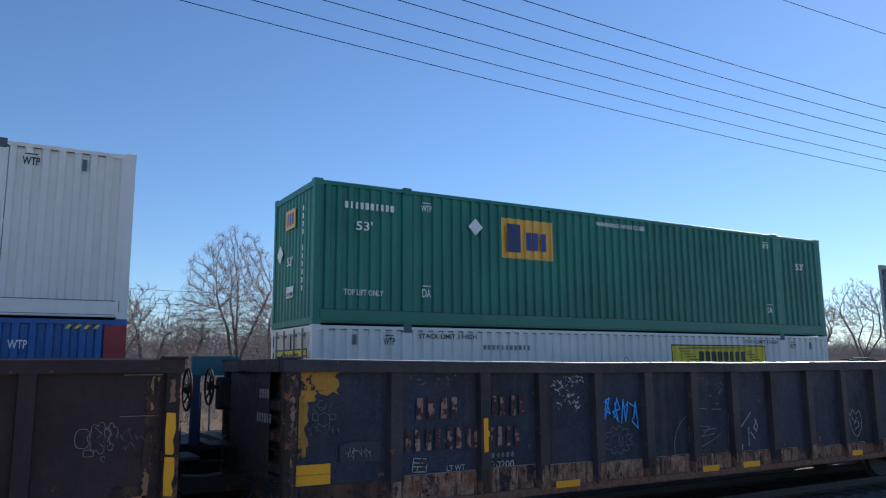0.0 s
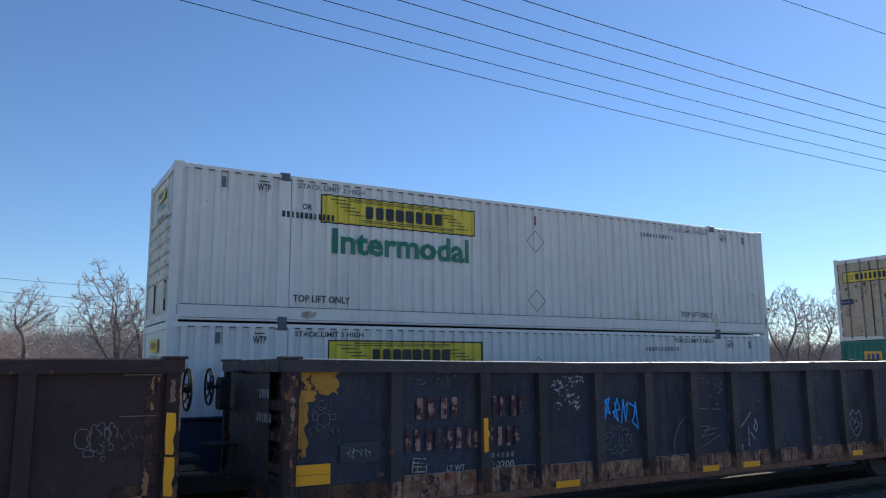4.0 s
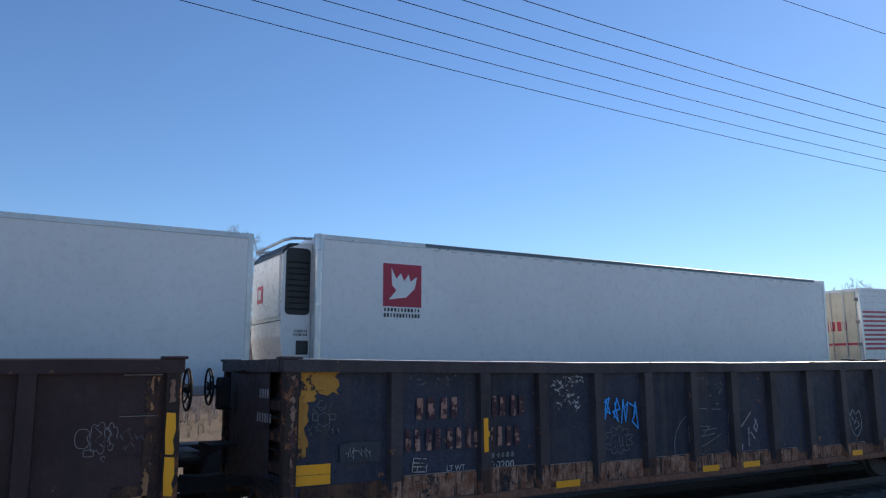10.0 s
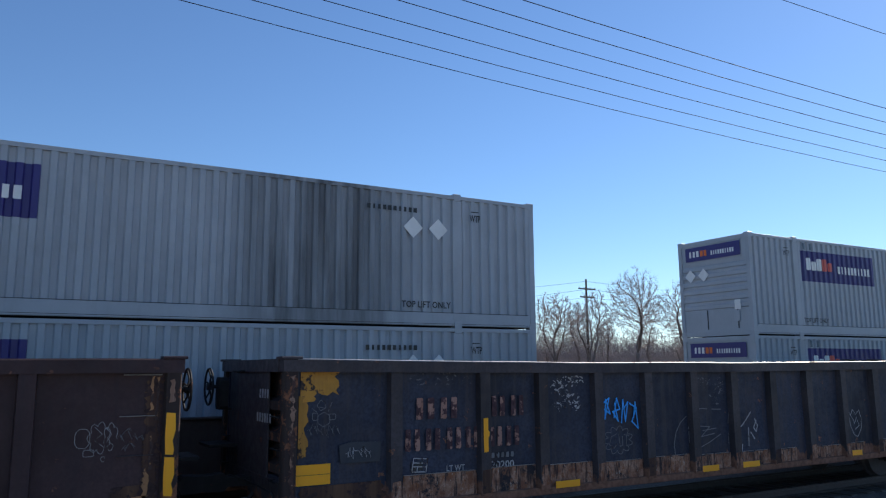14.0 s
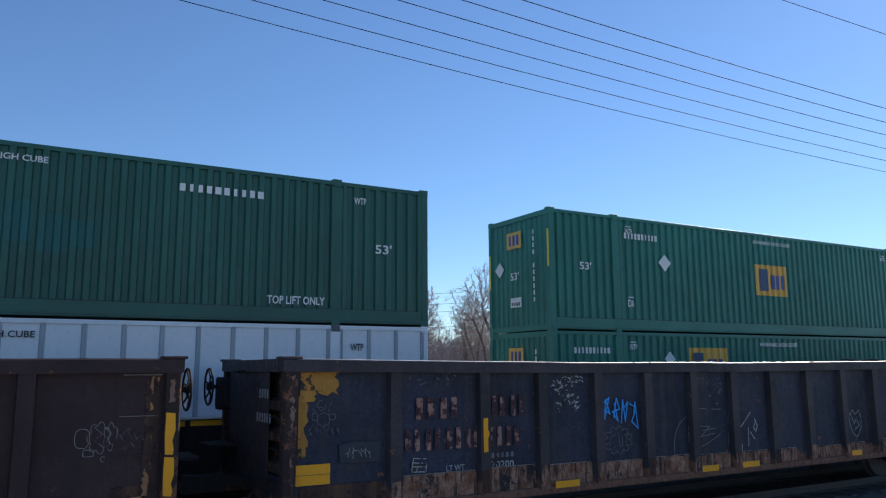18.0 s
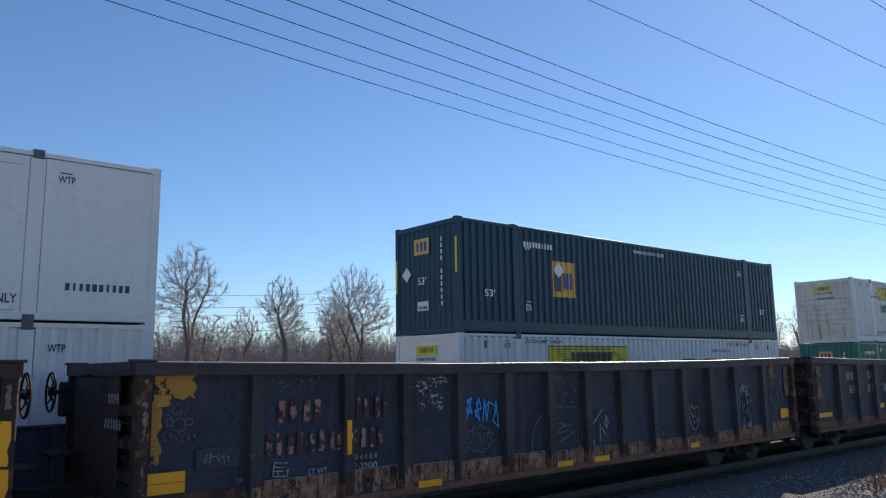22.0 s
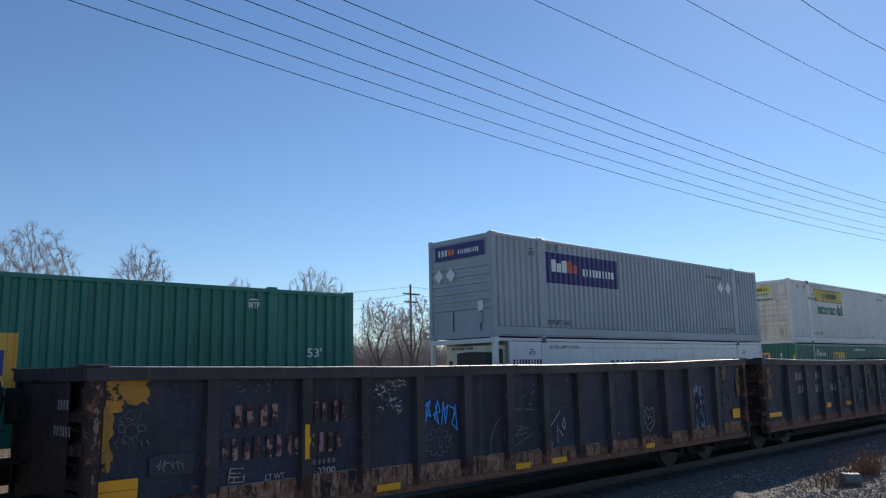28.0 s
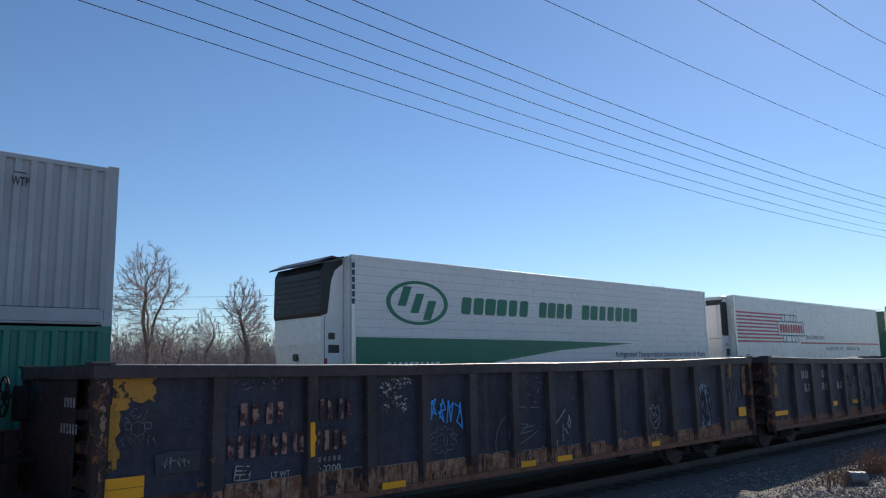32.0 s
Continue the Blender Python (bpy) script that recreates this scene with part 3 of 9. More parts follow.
def scribble(rnd, x0, x1, z0, z1, strokes, y, r):
    """One continuous sprayed or chalked scrawl of loops and points in a box."""
    pts = []
    n = strokes * 2
    for i in range(n):
        u = (i + 0.5) / n
        back = 0.5 + 0.5 * math.sin(i * 2.4 + rnd.uniform(-0.5, 0.5))
        cx = x0 + (x1 - x0) * min(1, max(0, u + rnd.uniform(-0.14, 0.14)))
        cz = z0 + (z1 - z0) * (0.15 + 0.7 * back)
        if rnd.random() < 0.45:
            a0, rad = rnd.uniform(0, 6.28), (z1 - z0) * rnd.uniform(0.08, 0.22)
            for k in range(6):
                pts.append((cx + rad * 0.6 * math.cos(a0 + k), y, cz + rad * math.sin(a0 + k)))
        else:
            pts.append((cx, y, cz))
            pts.append((cx + rnd.uniform(-0.05, 0.05), y, z0 + (z1 - z0) * rnd.random()))
    return Geo().tube(pts, r, 4)


def zigzag(x0, x1, z0, z1, n, y, r, rnd):
    """A tag of straight sprayed strokes, one after the other."""
    pts = []
    for i in range(n):
        a = x0 + (x1 - x0) * i / n
        b = x0 + (x1 - x0) * (i + 0.8) / n
        za, zb = z0 + rnd.uniform(0, 0.12), z1 - rnd.uniform(0, 0.1)
        mid = (za + zb) / 2
        pts += [(a, y, za), (a + rnd.uniform(0, 0.04), y, zb), (b, y, zb - rnd.uniform(0.0, 0.08)), (a + 0.03, y, mid), (b + rnd.uniform(-0.03, 0.03), y, mid - rnd.uniform(0, 0.08)), (b - rnd.uniform(0, 0.05), y, za)]
    return Geo().tube(pts, r, 5)


def ribbon(lines, w, y):
    """Flat brush strokes along lines of (x, z), each stretch a hair in front of the last."""
    g = Geo()
    k = 0
    for line in lines:
        for (xa, za), (xb, zb) in zip(line, line[1:]):
            n = math.hypot(xb - xa, zb - za)
            if n < 1e-4:
                continue
            ux, uz = (xb - xa) / n, (zb - za) / n
            a, e = w / 2, w * 0.3
            yy = y - 0.00025 * (k % 12)
            g.poly((xa - ux * e - uz * a, yy, za - uz * e + ux * a), (xa - ux * e + uz * a, yy, za - uz * e - ux * a), (xb + ux * e + uz * a, yy, zb + uz * e - ux * a), (xb + ux * e - uz * a, yy, zb + uz * e + ux * a))
            k += 1
    return g


def cloud(cx, cz, rx, rz, lobes, bump=0.16, n=6):
    """A closed bubble outline of round lobes."""
    pts = []
    for i in range(lobes * n + 1):
        a = 2 * math.pi * i / (lobes * n)
        r = 1 - bump + bump * abs(math.sin(lobes * a / 2)) * 1.6
        pts.append((cx + rx * r * math.cos(a), cz + rz * r * math.sin(a)))
    return pts


def angular_tag(x0, x1, z0, z1, rnd):
    """Four steep sprayed signs side by side, each of a few straight strokes."""
    signs = [[(-0.1, 0.75), (0.7, 0.95), (0.1, 0.1), (0.25, 0.9), (0.8, 0.3), (0.05, 0.5)], [(0.1, 0.2), (0.5, 1.0), (0.95, 0.55), (0.0, 0.45), (0.6, 0.05), (0.3, 0.8)],
             [(0.0, 0.05), (0.2, 1.0), (0.55, 0.1), (0.9, 0.9), (0.35, 0.6)], [(0.0, 0.9), (0.9, 0.7), (0.25, 0.15), (1.1, -0.15), (0.8, 0.95), (0.5, 0.3)]]
    w = (x1 - x0) / len(signs)
    return [[(x0 + w * (i + 0.92 * u) + rnd.uniform(-0.01, 0.01), z0 + (z1 - z0) * (0.1 - 0.06 * i + 0.9 * v)) for u, v in sg] for i, sg in enumerate(signs)]


def flakes(count, x0, x1, z0, z1, y, size, rnd):
    """Scattered small remains of paint in clumps, joined: nobody could count them."""
    g = Geo()
    hubs = [(rnd.uniform(x0, x1), z1 - (z1 - z0) * rnd.random() ** 1.4) for _ in range(9)]
    for k in range(count):
        hx, hz = rnd.choice(hubs)
        cx, cz = min(x1, max(x0, hx + rnd.gauss(0, 0.07))), min(z1, max(z0, hz + rnd.gauss(0, 0.06)))
        r = size[0] + (size[1] - size[0]) * rnd.random() ** 3
        a, m, lean = rnd.uniform(0, 6.28), rnd.randint(5, 8), rnd.uniform(-0.8, 0.8)
        ring = [(r * rnd.uniform(0.3, 1.5) * math.cos(a + 6.283 * i / m), 0.45 * r * rnd.uniform(0.3, 1.5) * math.sin(a + 6.283 * i / m)) for i in range(m)]
        g.poly(*[(cx + u, y - 0.0002 * (k % 12), cz + v + lean * u) for u, v in ring])
    return g


GW = 3.1                      # width over the ribs
GTOP, GSILL = 2.54, 0.62


def brake_wheel(parent, x, y, z, s):
    rim = part("brake_wheel", "brake_wheel", lambda: Geo().ring((0, 0, 0), "x", 0.27, 0.016, 24, 6), BLACK, parent, "spoked iron hand-brake wheel", at=(x, y, z))
    part("hub", "brake_hub", lambda: Geo().tube([(-0.03, 0, 0), (0.05, 0, 0)], 0.05, 8), BLACK, rim)
    for k in range(6):
        a = k * math.pi / 3 + 0.3
        part("spoke", ("brake_spoke", k), lambda: Geo().tube([(0, 0, 0), (0.03, 0.14 * math.cos(a), 0.14 * math.sin(a)), (0, 0.27 * math.cos(a), 0.27 * math.sin(a))], 0.014, 5), BLACK, rim)
    part("brake_shaft", ("brake_shaft", s), lambda: Geo().tube([(0, 0, 0), (s * 0.24, 0, 0)], 0.03, 8), BLACK, parent, at=(x, y, z))
    part("brake_housing", ("brake_housing", s), lambda: Geo().box(min(s * 0.14, s * 0.26), -0.16, -0.34, max(s * 0.14, s * 0.26), 0.16, 0.14, 0.05), BLACK, parent, at=(x, y, z))


def gondola(x0, ribs, body, rib_mat, label, brake_ends, length=16.67, sag=0.07, seed=1):
    """A steel mill gondola: ribbed sides, top chords, corrugated ends, trucks and couplers. x = 0 at its end."""
    rnd = random.Random(seed)
    car = tagged(new("gondola_car"), label, "gondola car", "parked gondola cars")
    car.location = (x0, NEAR_TRACK, 0)
    yn, yf = -GW / 2, GW / 2

    def top(x):
        u = x / length
        return GTOP - sag * 4 * u * (1 - u) + 0.015 * noise.noise(Vector((x * 0.5, seed, 0)))
    # side sheets between the ribs, each a slightly dented panel
    for y, s in ((yn, 1), (yf, -1)):
        edges = [0.0] + ribs + [length]
        for a, b in zip(edges, edges[1:]):
            g = Geo()
            nx, nz = 6, 6
            ph = rnd.uniform(0, 50)
            for k in range(nz + 1):
                for i in range(nx + 1):
                    x = a + (b - a) * i / nx
                    z = GSILL + (top(x) - 0.08 - GSILL) * k / nz
                    edge = math.sin(math.pi * i / nx) * math.sin(math.pi * k / nz)
                    d = 0.105 + edge * (0.012 + 0.04 * noise.noise(Vector((x * 1.7 + ph, z * 1.7, ph))))
                    g.v.append((x, y + s * d, z))
            n = nx + 1
            for k in range(nz):
                for i in range(nx):
                    g.f.append((k * n + i, k * n + i + 1, (k + 1) * n + i + 1, (k + 1) * n + i))
            g.s = True
            solo("side_sheet", g, body, car)
            # return sheet on the inside, so that the wall has thickness
        solo("inner_lining", Geo().box(0.05, min(y + s * 0.17, y + s * 0.2), GSILL, length - 0.05, max(y + s * 0.17, y + s * 0.2), GTOP - sag - 0.1), body, car)
        for r in ribs:
            w = 0.085
            ring = [(-w - 0.02, y + s * 0.12), (-w, y), (w, y), (w + 0.02, y + s * 0.12)]
            rib = part("rib", ("rib", y), lambda ring=ring: Geo().upright(ring, GSILL - 0.01, GTOP - sag - 0.12), rib_mat, car, at=(r, 0, 0))
        # bowed top chord
        g = Geo()
        m = 18
        lo, up = y - s * 0.015, y + s * 0.2
        for i in range(m + 1):
            x = -0.02 + (length + 0.04) * i / m
            t = top(x)
            c = 0.018
            g.v += [(x, lo, t - 0.165), (x, lo, t - c), (x, lo + s * c, t), (x, up - s * c, t), (x, up, t - c), (x, up, t - 0.165)]
        for i in range(m):
            g.f += [(i * 6 + k, i * 6 + (k + 1) % 6, i * 6 + 6 + (k + 1) % 6, i * 6 + 6 + k) for k in range(6)]
        g.f += [tuple(range(6)), tuple(range(m * 6 + 5, m * 6 - 1, -1))]
        solo("top_chord", g, rib_mat, car, "bent steel top chord of the side wall")
        # Added pale strip along the chord's edge, there for the sun glint.
        g = Geo()
        for i in range(m + 1):
            x = 0.16 + (length - 0.32) * i / m
            t = top(x) + 0.004 * noise.noise(Vector((x * 3, seed, 2)))
            g.v += [(x, lo - s * 0.002, t - 0.012), (x, lo - s * 0.001, t - 0.006), (x, lo + s * 0.010, t + 0.003), (x, lo + s * 0.05, t + 0.004)]
        for i in range(m):
            g.f += [(i * 4 + k, i * 4 + k + 1, i * 4 + 5 + k, i * 4 + 4 + k) for k in range(3)]
        g.s = True
        if sag:
            solo("rubbed_edge", g, EDGE_GLINT, car, "pale metal strip for the sun glint on the top chord")
        # side sill flange
        solo("side_sill", Geo().box(0.03, min(y + s * 0.03, y + s * 0.16), GSILL - 0.09, length - 0.03, max(y + s * 0.03, y + s * 0.16), GSILL + 0.02, 0.01), rib_mat, car)
    solo("floor", Geo().box(0.05, yn + 0.2, 0.95, length - 0.05, yf - 0.2, 1.05), body, car)
    solo("centre_sill", Geo().box(0.1, -0.35, 0.62, length - 0.1, 0.35, 0.95), body, car)
    # ends
    for x, s in ((0.0, 1), (length, -1)):
        g = Geo()
        prof = [(0.18, GSILL + 0.15)]
        for zb in (1.02, 1.42, 1.82):
            prof += [(0.18, zb), (0.06, zb + 0.06), (0.06, zb + 0.17), (0.18, zb + 0.23)]
        prof.append((0.18, GTOP - 0.1))
        ys = (yn + 0.1, yf - 0.1)
        for (d1, z1), (d2, z2) in zip(prof, prof[1:]):
            g.poly((x + s * d1, ys[0], z1), (x + s * d1, ys[1], z1), (x + s * d2, ys[1], z2), (x + s * d2, ys[0], z2))
        solo("end_wall", g, GOND_POST, car, "end wall pressed into horizontal ridges")
        solo("end_lining", Geo().box(min(x + s * 0.2, x + s * 0.23), yn + 0.1, GSILL + 0.15, max(x + s * 0.2, x + s * 0.23), yf - 0.1, GTOP - 0.1), body, car)
        solo("end_plate", Geo().box(min(x + s * 0.03, x + s * 0.055), yn + 0.78, 0.85, max(x + s * 0.03, x + s * 0.055), yf - 0.35, GTOP - 0.16), rib_mat, car, "flat black plate on the end wall")
        solo("end_chord", Geo().box(min(x - s * 0.03, x + s * 0.19), yn + 0.18, GTOP - 0.17, max(x - s * 0.03, x + s * 0.19), yf - 0.18, GTOP - 0.002, 0.02), rib_mat, car)
        solo("end_sill", Geo().box(min(x + s * 0.02, x + s * 0.25), yn + 0.25, 0.72, max(x + s * 0.02, x + s * 0.25), yf - 0.25, 1.0, 0.02), rib_mat, car)
        for y, q in ((yn, 1), (yf, -1)):
            ring = [(x + s * 0.0, y + q * 0.02), (x + s * 0.02, y - q * 0.004), (x + s * 0.17, y - q * 0.004), (x + s * 0.19, y + q * 0.14), (x + s * 0.0, y + q * 0.14)]
            solo("corner_post", Geo().upright(ring, GSILL - 0.1, GTOP - 0.15), GOND_POST, car, "rusted steel corner post")
            solo("corner_cap", Geo().box(min(x - s * 0.05, x + s * 0.22), min(y - q * 0.03, y + q * 0.22), GTOP - 0.01, max(x - s * 0.05, x + s * 0.22), max(y - q * 0.03, y + q * 0.22), GTOP + 0.025, 0.008), rib_mat, car)
            for z in (1.0, 1.4, 1.8):
                solo("grab_iron", Geo().tube([(x + s * 0.10, y + q * 0.45, z), (x - s * 0.03, y + q * 0.45, z), (x - s * 0.03, y + q * 0.15, z), (x + s * 0.02, y + q * 0.15, z)], 0.012, 6), BLACK, car)
        coupler = solo("coupler", Geo().deep([(x - s * 0.62, 0.78), (x - s * 0.62, 0.98), (x - s * 0.35, 1.0), (x - s * 0.3, 0.94), (x + s * 0.05, 0.94), (x + s * 0.05, 0.82), (x - s * 0.3, 0.82), (x - s * 0.35, 0.76)], -0.14, 0.12), BLACK, car, "cast steel coupler")
        solo("air_hose", Geo().tube([(x + s * 0.0, -0.3, 0.75), (x - s * 0.2, -0.33, 0.45), (x - s * 0.45, -0.3, 0.36), (x - s * 0.6, -0.25, 0.45)], 0.028, 7), TYRE, car, "curved rubber brake hose")
        solo("uncoupling_lever", Geo().tube([(x - s * 0.04, yn + 0.1, 0.78), (x - s * 0.1, yn + 0.15, 0.9), (x - s * 0.1, -0.2, 0.92), (x - s * 0.3, -0.1, 0.98)], 0.012, 6), BLACK, car)
        solo("corner_step", Geo().tube([(x + s * 0.12, yn + 0.05, GSILL), (x + s * 0.12, yn + 0.03, 0.36), (x + s * 0.5, yn + 0.03, 0.36), (x + s * 0.5, yn + 0.05, GSILL)], 0.014, 6), BLACK, car)
        truck_frames(car, x + s * 1.95, 0)
        for a in (-0.87, 0.87):
            wheelset(car, x + s * 1.95 + a, 0)
        if (s > 0 and "l" in brake_ends) or (s < 0 and "r" in brake_ends):
            brake_wheel(car, x - s * (0.36 if s > 0 else 0.28), 0.95 if s > 0 else -0.45, 2.15, s)
            yb = 0.95 if s > 0 else -0.45
            solo("brake_step", Geo().box(min(x - s * 0.4, x), yb - 0.35, 1.28, max(x - s * 0.4, x), yb + 0.35, 1.32), BLACK, car)
            solo("hand_rail", Geo().tube([(x, 0.55, 2.36), (x - s * 0.1, 0.55, 2.38), (x - s * 0.1, 0.2, 2.38), (x, 0.2, 2.38)], 0.012, 6), BLACK, car)
    return car


def plates(car, rows, mat, name, label):
    """Small flat plates screwed on the near side: (x, z, width, height)."""
    for x, z, w, h, d in rows:
        part(name, (name, w, h), lambda w=w, h=h: Geo().box(0, -0.006, 0, w, 0.006, h, 0.002), mat, car, label, at=(x, -GW / 2 + d, z))


SHEET = 0.098
R1 = [4.63, 6.06, 7.11, 8.21, 9.29, 10.37, 11.40, 12.47, 13.54, 14.64, 15.74, 16.81, 18.14]
X1 = 3.06
main_car = gondola(X1, [r - X1 for r in R1], GOND, GOND_RIB, "black and rust-brown ribbed steel gondola with graffiti, parked", "l", seed=11)
X0 = 1.82 - 16.67
left_car = gondola(X0, [16.67 - 1.6 - 1.07 * k for k in range(14)][::-1], GOND_BROWN, GOND_BROWN, "red-brown ribbed steel gondola with yellow corner stripes, parked", "r", sag=0.0, seed=12)
X2 = 20.74
right_car = gondola(X2, [1.74 + 1.26 * k for k in range(12)], GOND, GOND_RIB, "black ribbed steel gondola with faded spray paint, parked", "", length=16.3, sag=0.09, seed=13)
X3 = X2 + 16.3 + 1.3
gondola(X3, [1.7 + 1.2 * k for k in range(12)], GOND, GOND_BROWN, "dark ribbed steel gondola at the end of the parked row", "", sag=0.03, seed=14)

rnd = random.Random(77)
plates(main_car, [(3.25 - X1, 0.95, 0.47, 0.255, 0.09)], REFLECT, "reflective_plate", "bright yellow reflective plate")
plates(main_car, [(7.31 - X1, 0.61, 0.46, 0.1, 0.02), (10.42 - X1, 0.62, 0.46, 0.1, 0.02), (11.49 - X1, 0.62, 0.46, 0.1, 0.02), (14.62 - X1, 0.63, 0.46, 0.1, 0.02)], REFLECT, "reflective_strip", "yellow reflective strip")
plates(main_car, [(19.0 - X1, 1.03, 0.4, 0.23, 0.09)], REFLECT, "reflective_plate", "yellow reflective plate")
plates(right_car, [(0.4, 0.92, 0.8, 0.12, 0.09), (4.4, 1.0, 0.5, 0.14, 0.09), (6.2, 1.0, 0.45, 0.12, 0.09)], REFLECT, "reflective_strip", "yellow reflective strip")
solo("reflective_stripe", Geo().deep([(6.015 - X1, 1.69), (6.09 - X1, 1.69), (6.09 - X1, 1.52), (6.11 - X1, 1.5), (6.11 - X1, 1.44), (6.09 - X1, 1.41), (6.09 - X1, 1.22), (6.02 - X1, 1.21), (6.015 - X1, 1.4)], -GW / 2 - 0.01, -GW / 2 - 0.002), REFLECT, main_car, "torn yellow reflective stripe")
for a, b, w in ((1.92, 1.44, 0.10), (1.42, 0.98, 0.105)):
    ring = [(16.51, a), (16.51 + w, a - 0.01), (16.51 + w + 0.01, a - 0.2), (16.51 + w - 0.02, (a + b) / 2 - 0.08), (16.51 + w, b + 0.06), (16.51 + w - 0.01, b), (16.51 + 0.005, b + 0.01), (16.505, b + 0.2)]
    solo("reflective_stripe", Geo().deep(ring, -GW / 2 - 0.012, -GW / 2 - 0.005), REFLECT, left_car, "torn yellow reflective stripe")


def flaking(car, pieces, mat, depth, name="paint_patch", label="flaking yellow paint patch", thick=0.004):
    for ring in pieces:
        solo(name, Geo().deep(ring, -GW / 2 + depth - thick, -GW / 2 + depth), mat, car, label)


def ragged(x0, x1, z0, z1, step, amp, rnd):
    """A paint patch with a straight top and left, ragged right and bottom edges."""
    pts = [(x0, z1), (x1, z1)]
    z = z1 - step
    while z > z0:
        pts.append((x1 - rnd.uniform(0, amp), z))
        z -= step * rnd.uniform(0.6, 1.3)
    x = x1 - amp
    while x > x0 + step:
        pts.append((x, z0 + rnd.uniform(0, amp)))
        x -= step * rnd.uniform(0.6, 1.3)
    return pts + [(x0, z0)]


def strip(x0, x1, z0, z1, step, amp, rnd):
    """A flaked band with both edges ragged."""
    z, right, left = z1, [], []
    while z > z0:
        right.append((x1 - rnd.uniform(0, amp), z))
        left.append((x0 + rnd.uniform(0, amp), z - step * 0.3))
        z -= step * rnd.uniform(0.6, 1.3)
    return right + left[::-1]


flaking(main_car, [ragged(0.24, 0.78, 2.06, 2.365, 0.06, 0.10, rnd), ragged(0.22, 0.36, 1.28, 2.06, 0.07, 0.07, rnd)], PATCH, SHEET - 0.004)
flaking(main_car, [strip(0.25, 0.46, 1.98, 2.13, 0.03, 0.05, rnd)], PATCH, SHEET - 0.009)
flaking(left_car, [strip(16.27, 16.48, 0.62, 2.34, 0.024, 0.06, rnd), strip(15.95, 16.30, 0.62, 1.12, 0.024, 0.1, rnd)], RUNS, SHEET - 0.003, label="brown rust runs beside the corner post")
flaking(left_car, [strip(16.33, 16.385, 1.9, 2.34, 0.05, 0.025, rnd), strip(16.395, 16.44, 1.82, 2.33, 0.05, 0.02, rnd), strip(16.34, 16.40, 1.26, 1.66, 0.05, 0.03, rnd), strip(16.1, 16.38, 0.78, 1.0, 0.04, 0.07, rnd), strip(16.27, 16.37, 0.95, 1.3, 0.04, 0.05, rnd)], PATCH_W, SHEET - 0.008)
flaking(left_car, [strip(16.53, 16.61, 2.0, 2.3, 0.05, 0.03, rnd)], FLAKE, -0.006, "paint_flake", "rusted cream flake of paint")
# rusted cream flakes down the corner post of the black car
flaking(main_car, [strip(0.06, 0.16, 0.62, 2.33, 0.05, 0.05, rnd)], FLAKE, -0.006, "paint_flake", "rusted cream flake of paint")
flaking(main_car, [ragged(18.55 - X1, 18.8 - X1, 2.0, 2.36, 0.06, 0.1, rnd), ragged(19.3 - X1, 19.55 - X1, 1.5, 2.3, 0.06, 0.12, rnd), ragged(18.5 - X1, 19.4 - X1, 0.66, 0.95, 0.06, 0.1, rnd)], PATCH_R, SHEET - 0.004, label="rust-stained remains of yellow paint")
flaking(right_car, [ragged(0.2, 0.34, 1.4, 2.3, 0.06, 0.05, rnd), ragged(0.42, 0.7, 1.4, 2.3, 0.06, 0.12, rnd)], PATCH_R, SHEET - 0.004, label="rust-stained remains of yellow paint")
flaking(main_car, [strip(0.2, 1.46, 0.60, 0.94, 0.04, 0.08, rnd)], RUNS, SHEET - 0.003, "rust_patch", "mottled brown rust along the sill")
for k, r in enumerate(R1[:-1]):
    flaking(main_car, [strip(r - X1 - 0.083, r - X1 + 0.083, GSILL + 0.02, GSILL + 0.34 - 0.008 * k + rnd.uniform(-0.04, 0.03), 0.04, 0.025, rnd)], RUNS if k % 3 == 1 else SILL_RUST, -0.001, "rust_patch", "scabby rust at the foot of the rib", 0.004)
# scabby rust along the lower edge of the side, bay by bay
bays = [r - X1 for r in R1]
for k, (a, b) in enumerate(zip(bays, bays[1:])):
    a, b = a + 0.12, b - 0.12
    h = (0.35, 0.36, 0.33, 0.30, 0.31, 0.28, 0.27, 0.26, 0.24, 0.25, 0.27, 0.30)[k]
    if k in (7, 9):
        b = a + (b - a) * 0.65
    pts = [(a, GSILL + 0.02), (b, GSILL + 0.02), (b, GSILL + h)]
    x = b
    while x > a + 0.06:
        x -= rnd.uniform(0.03, 0.09)
        pts.append((max(a, x), GSILL + h + rnd.uniform(-0.012, 0.004) * (1 + 2 * (k > 3))))
    flaking(main_car, [pts], SILL_RUST, SHEET - 0.002, "rust_patch", "pale scabby rust along the sill", 0.008)
    # bright lip over the rust; its pale colour paints the skylit edge
    for u, v in ((0.0, 0.44), (0.5, 0.93)) if k > 2 else ((0.02, 0.97),):
        solo("sill_lip", Geo().box(a + (b - a) * u, -GW / 2 + SHEET - 0.018, GSILL + h - 0.004, a + (b - a) * v, -GW / 2 + SHEET, GSILL + h + 0.006, 0.003), LEDGE, main_car, "lip over the sill, skylit edge painted pale")
# joint across the reflective plate
solo("plate_joint", Geo().box(3.25 - X1, -GW / 2 + 0.081, 1.075, 3.72 - X1, -GW / 2 + 0.0835, 1.08), LETTER_K, main_car)

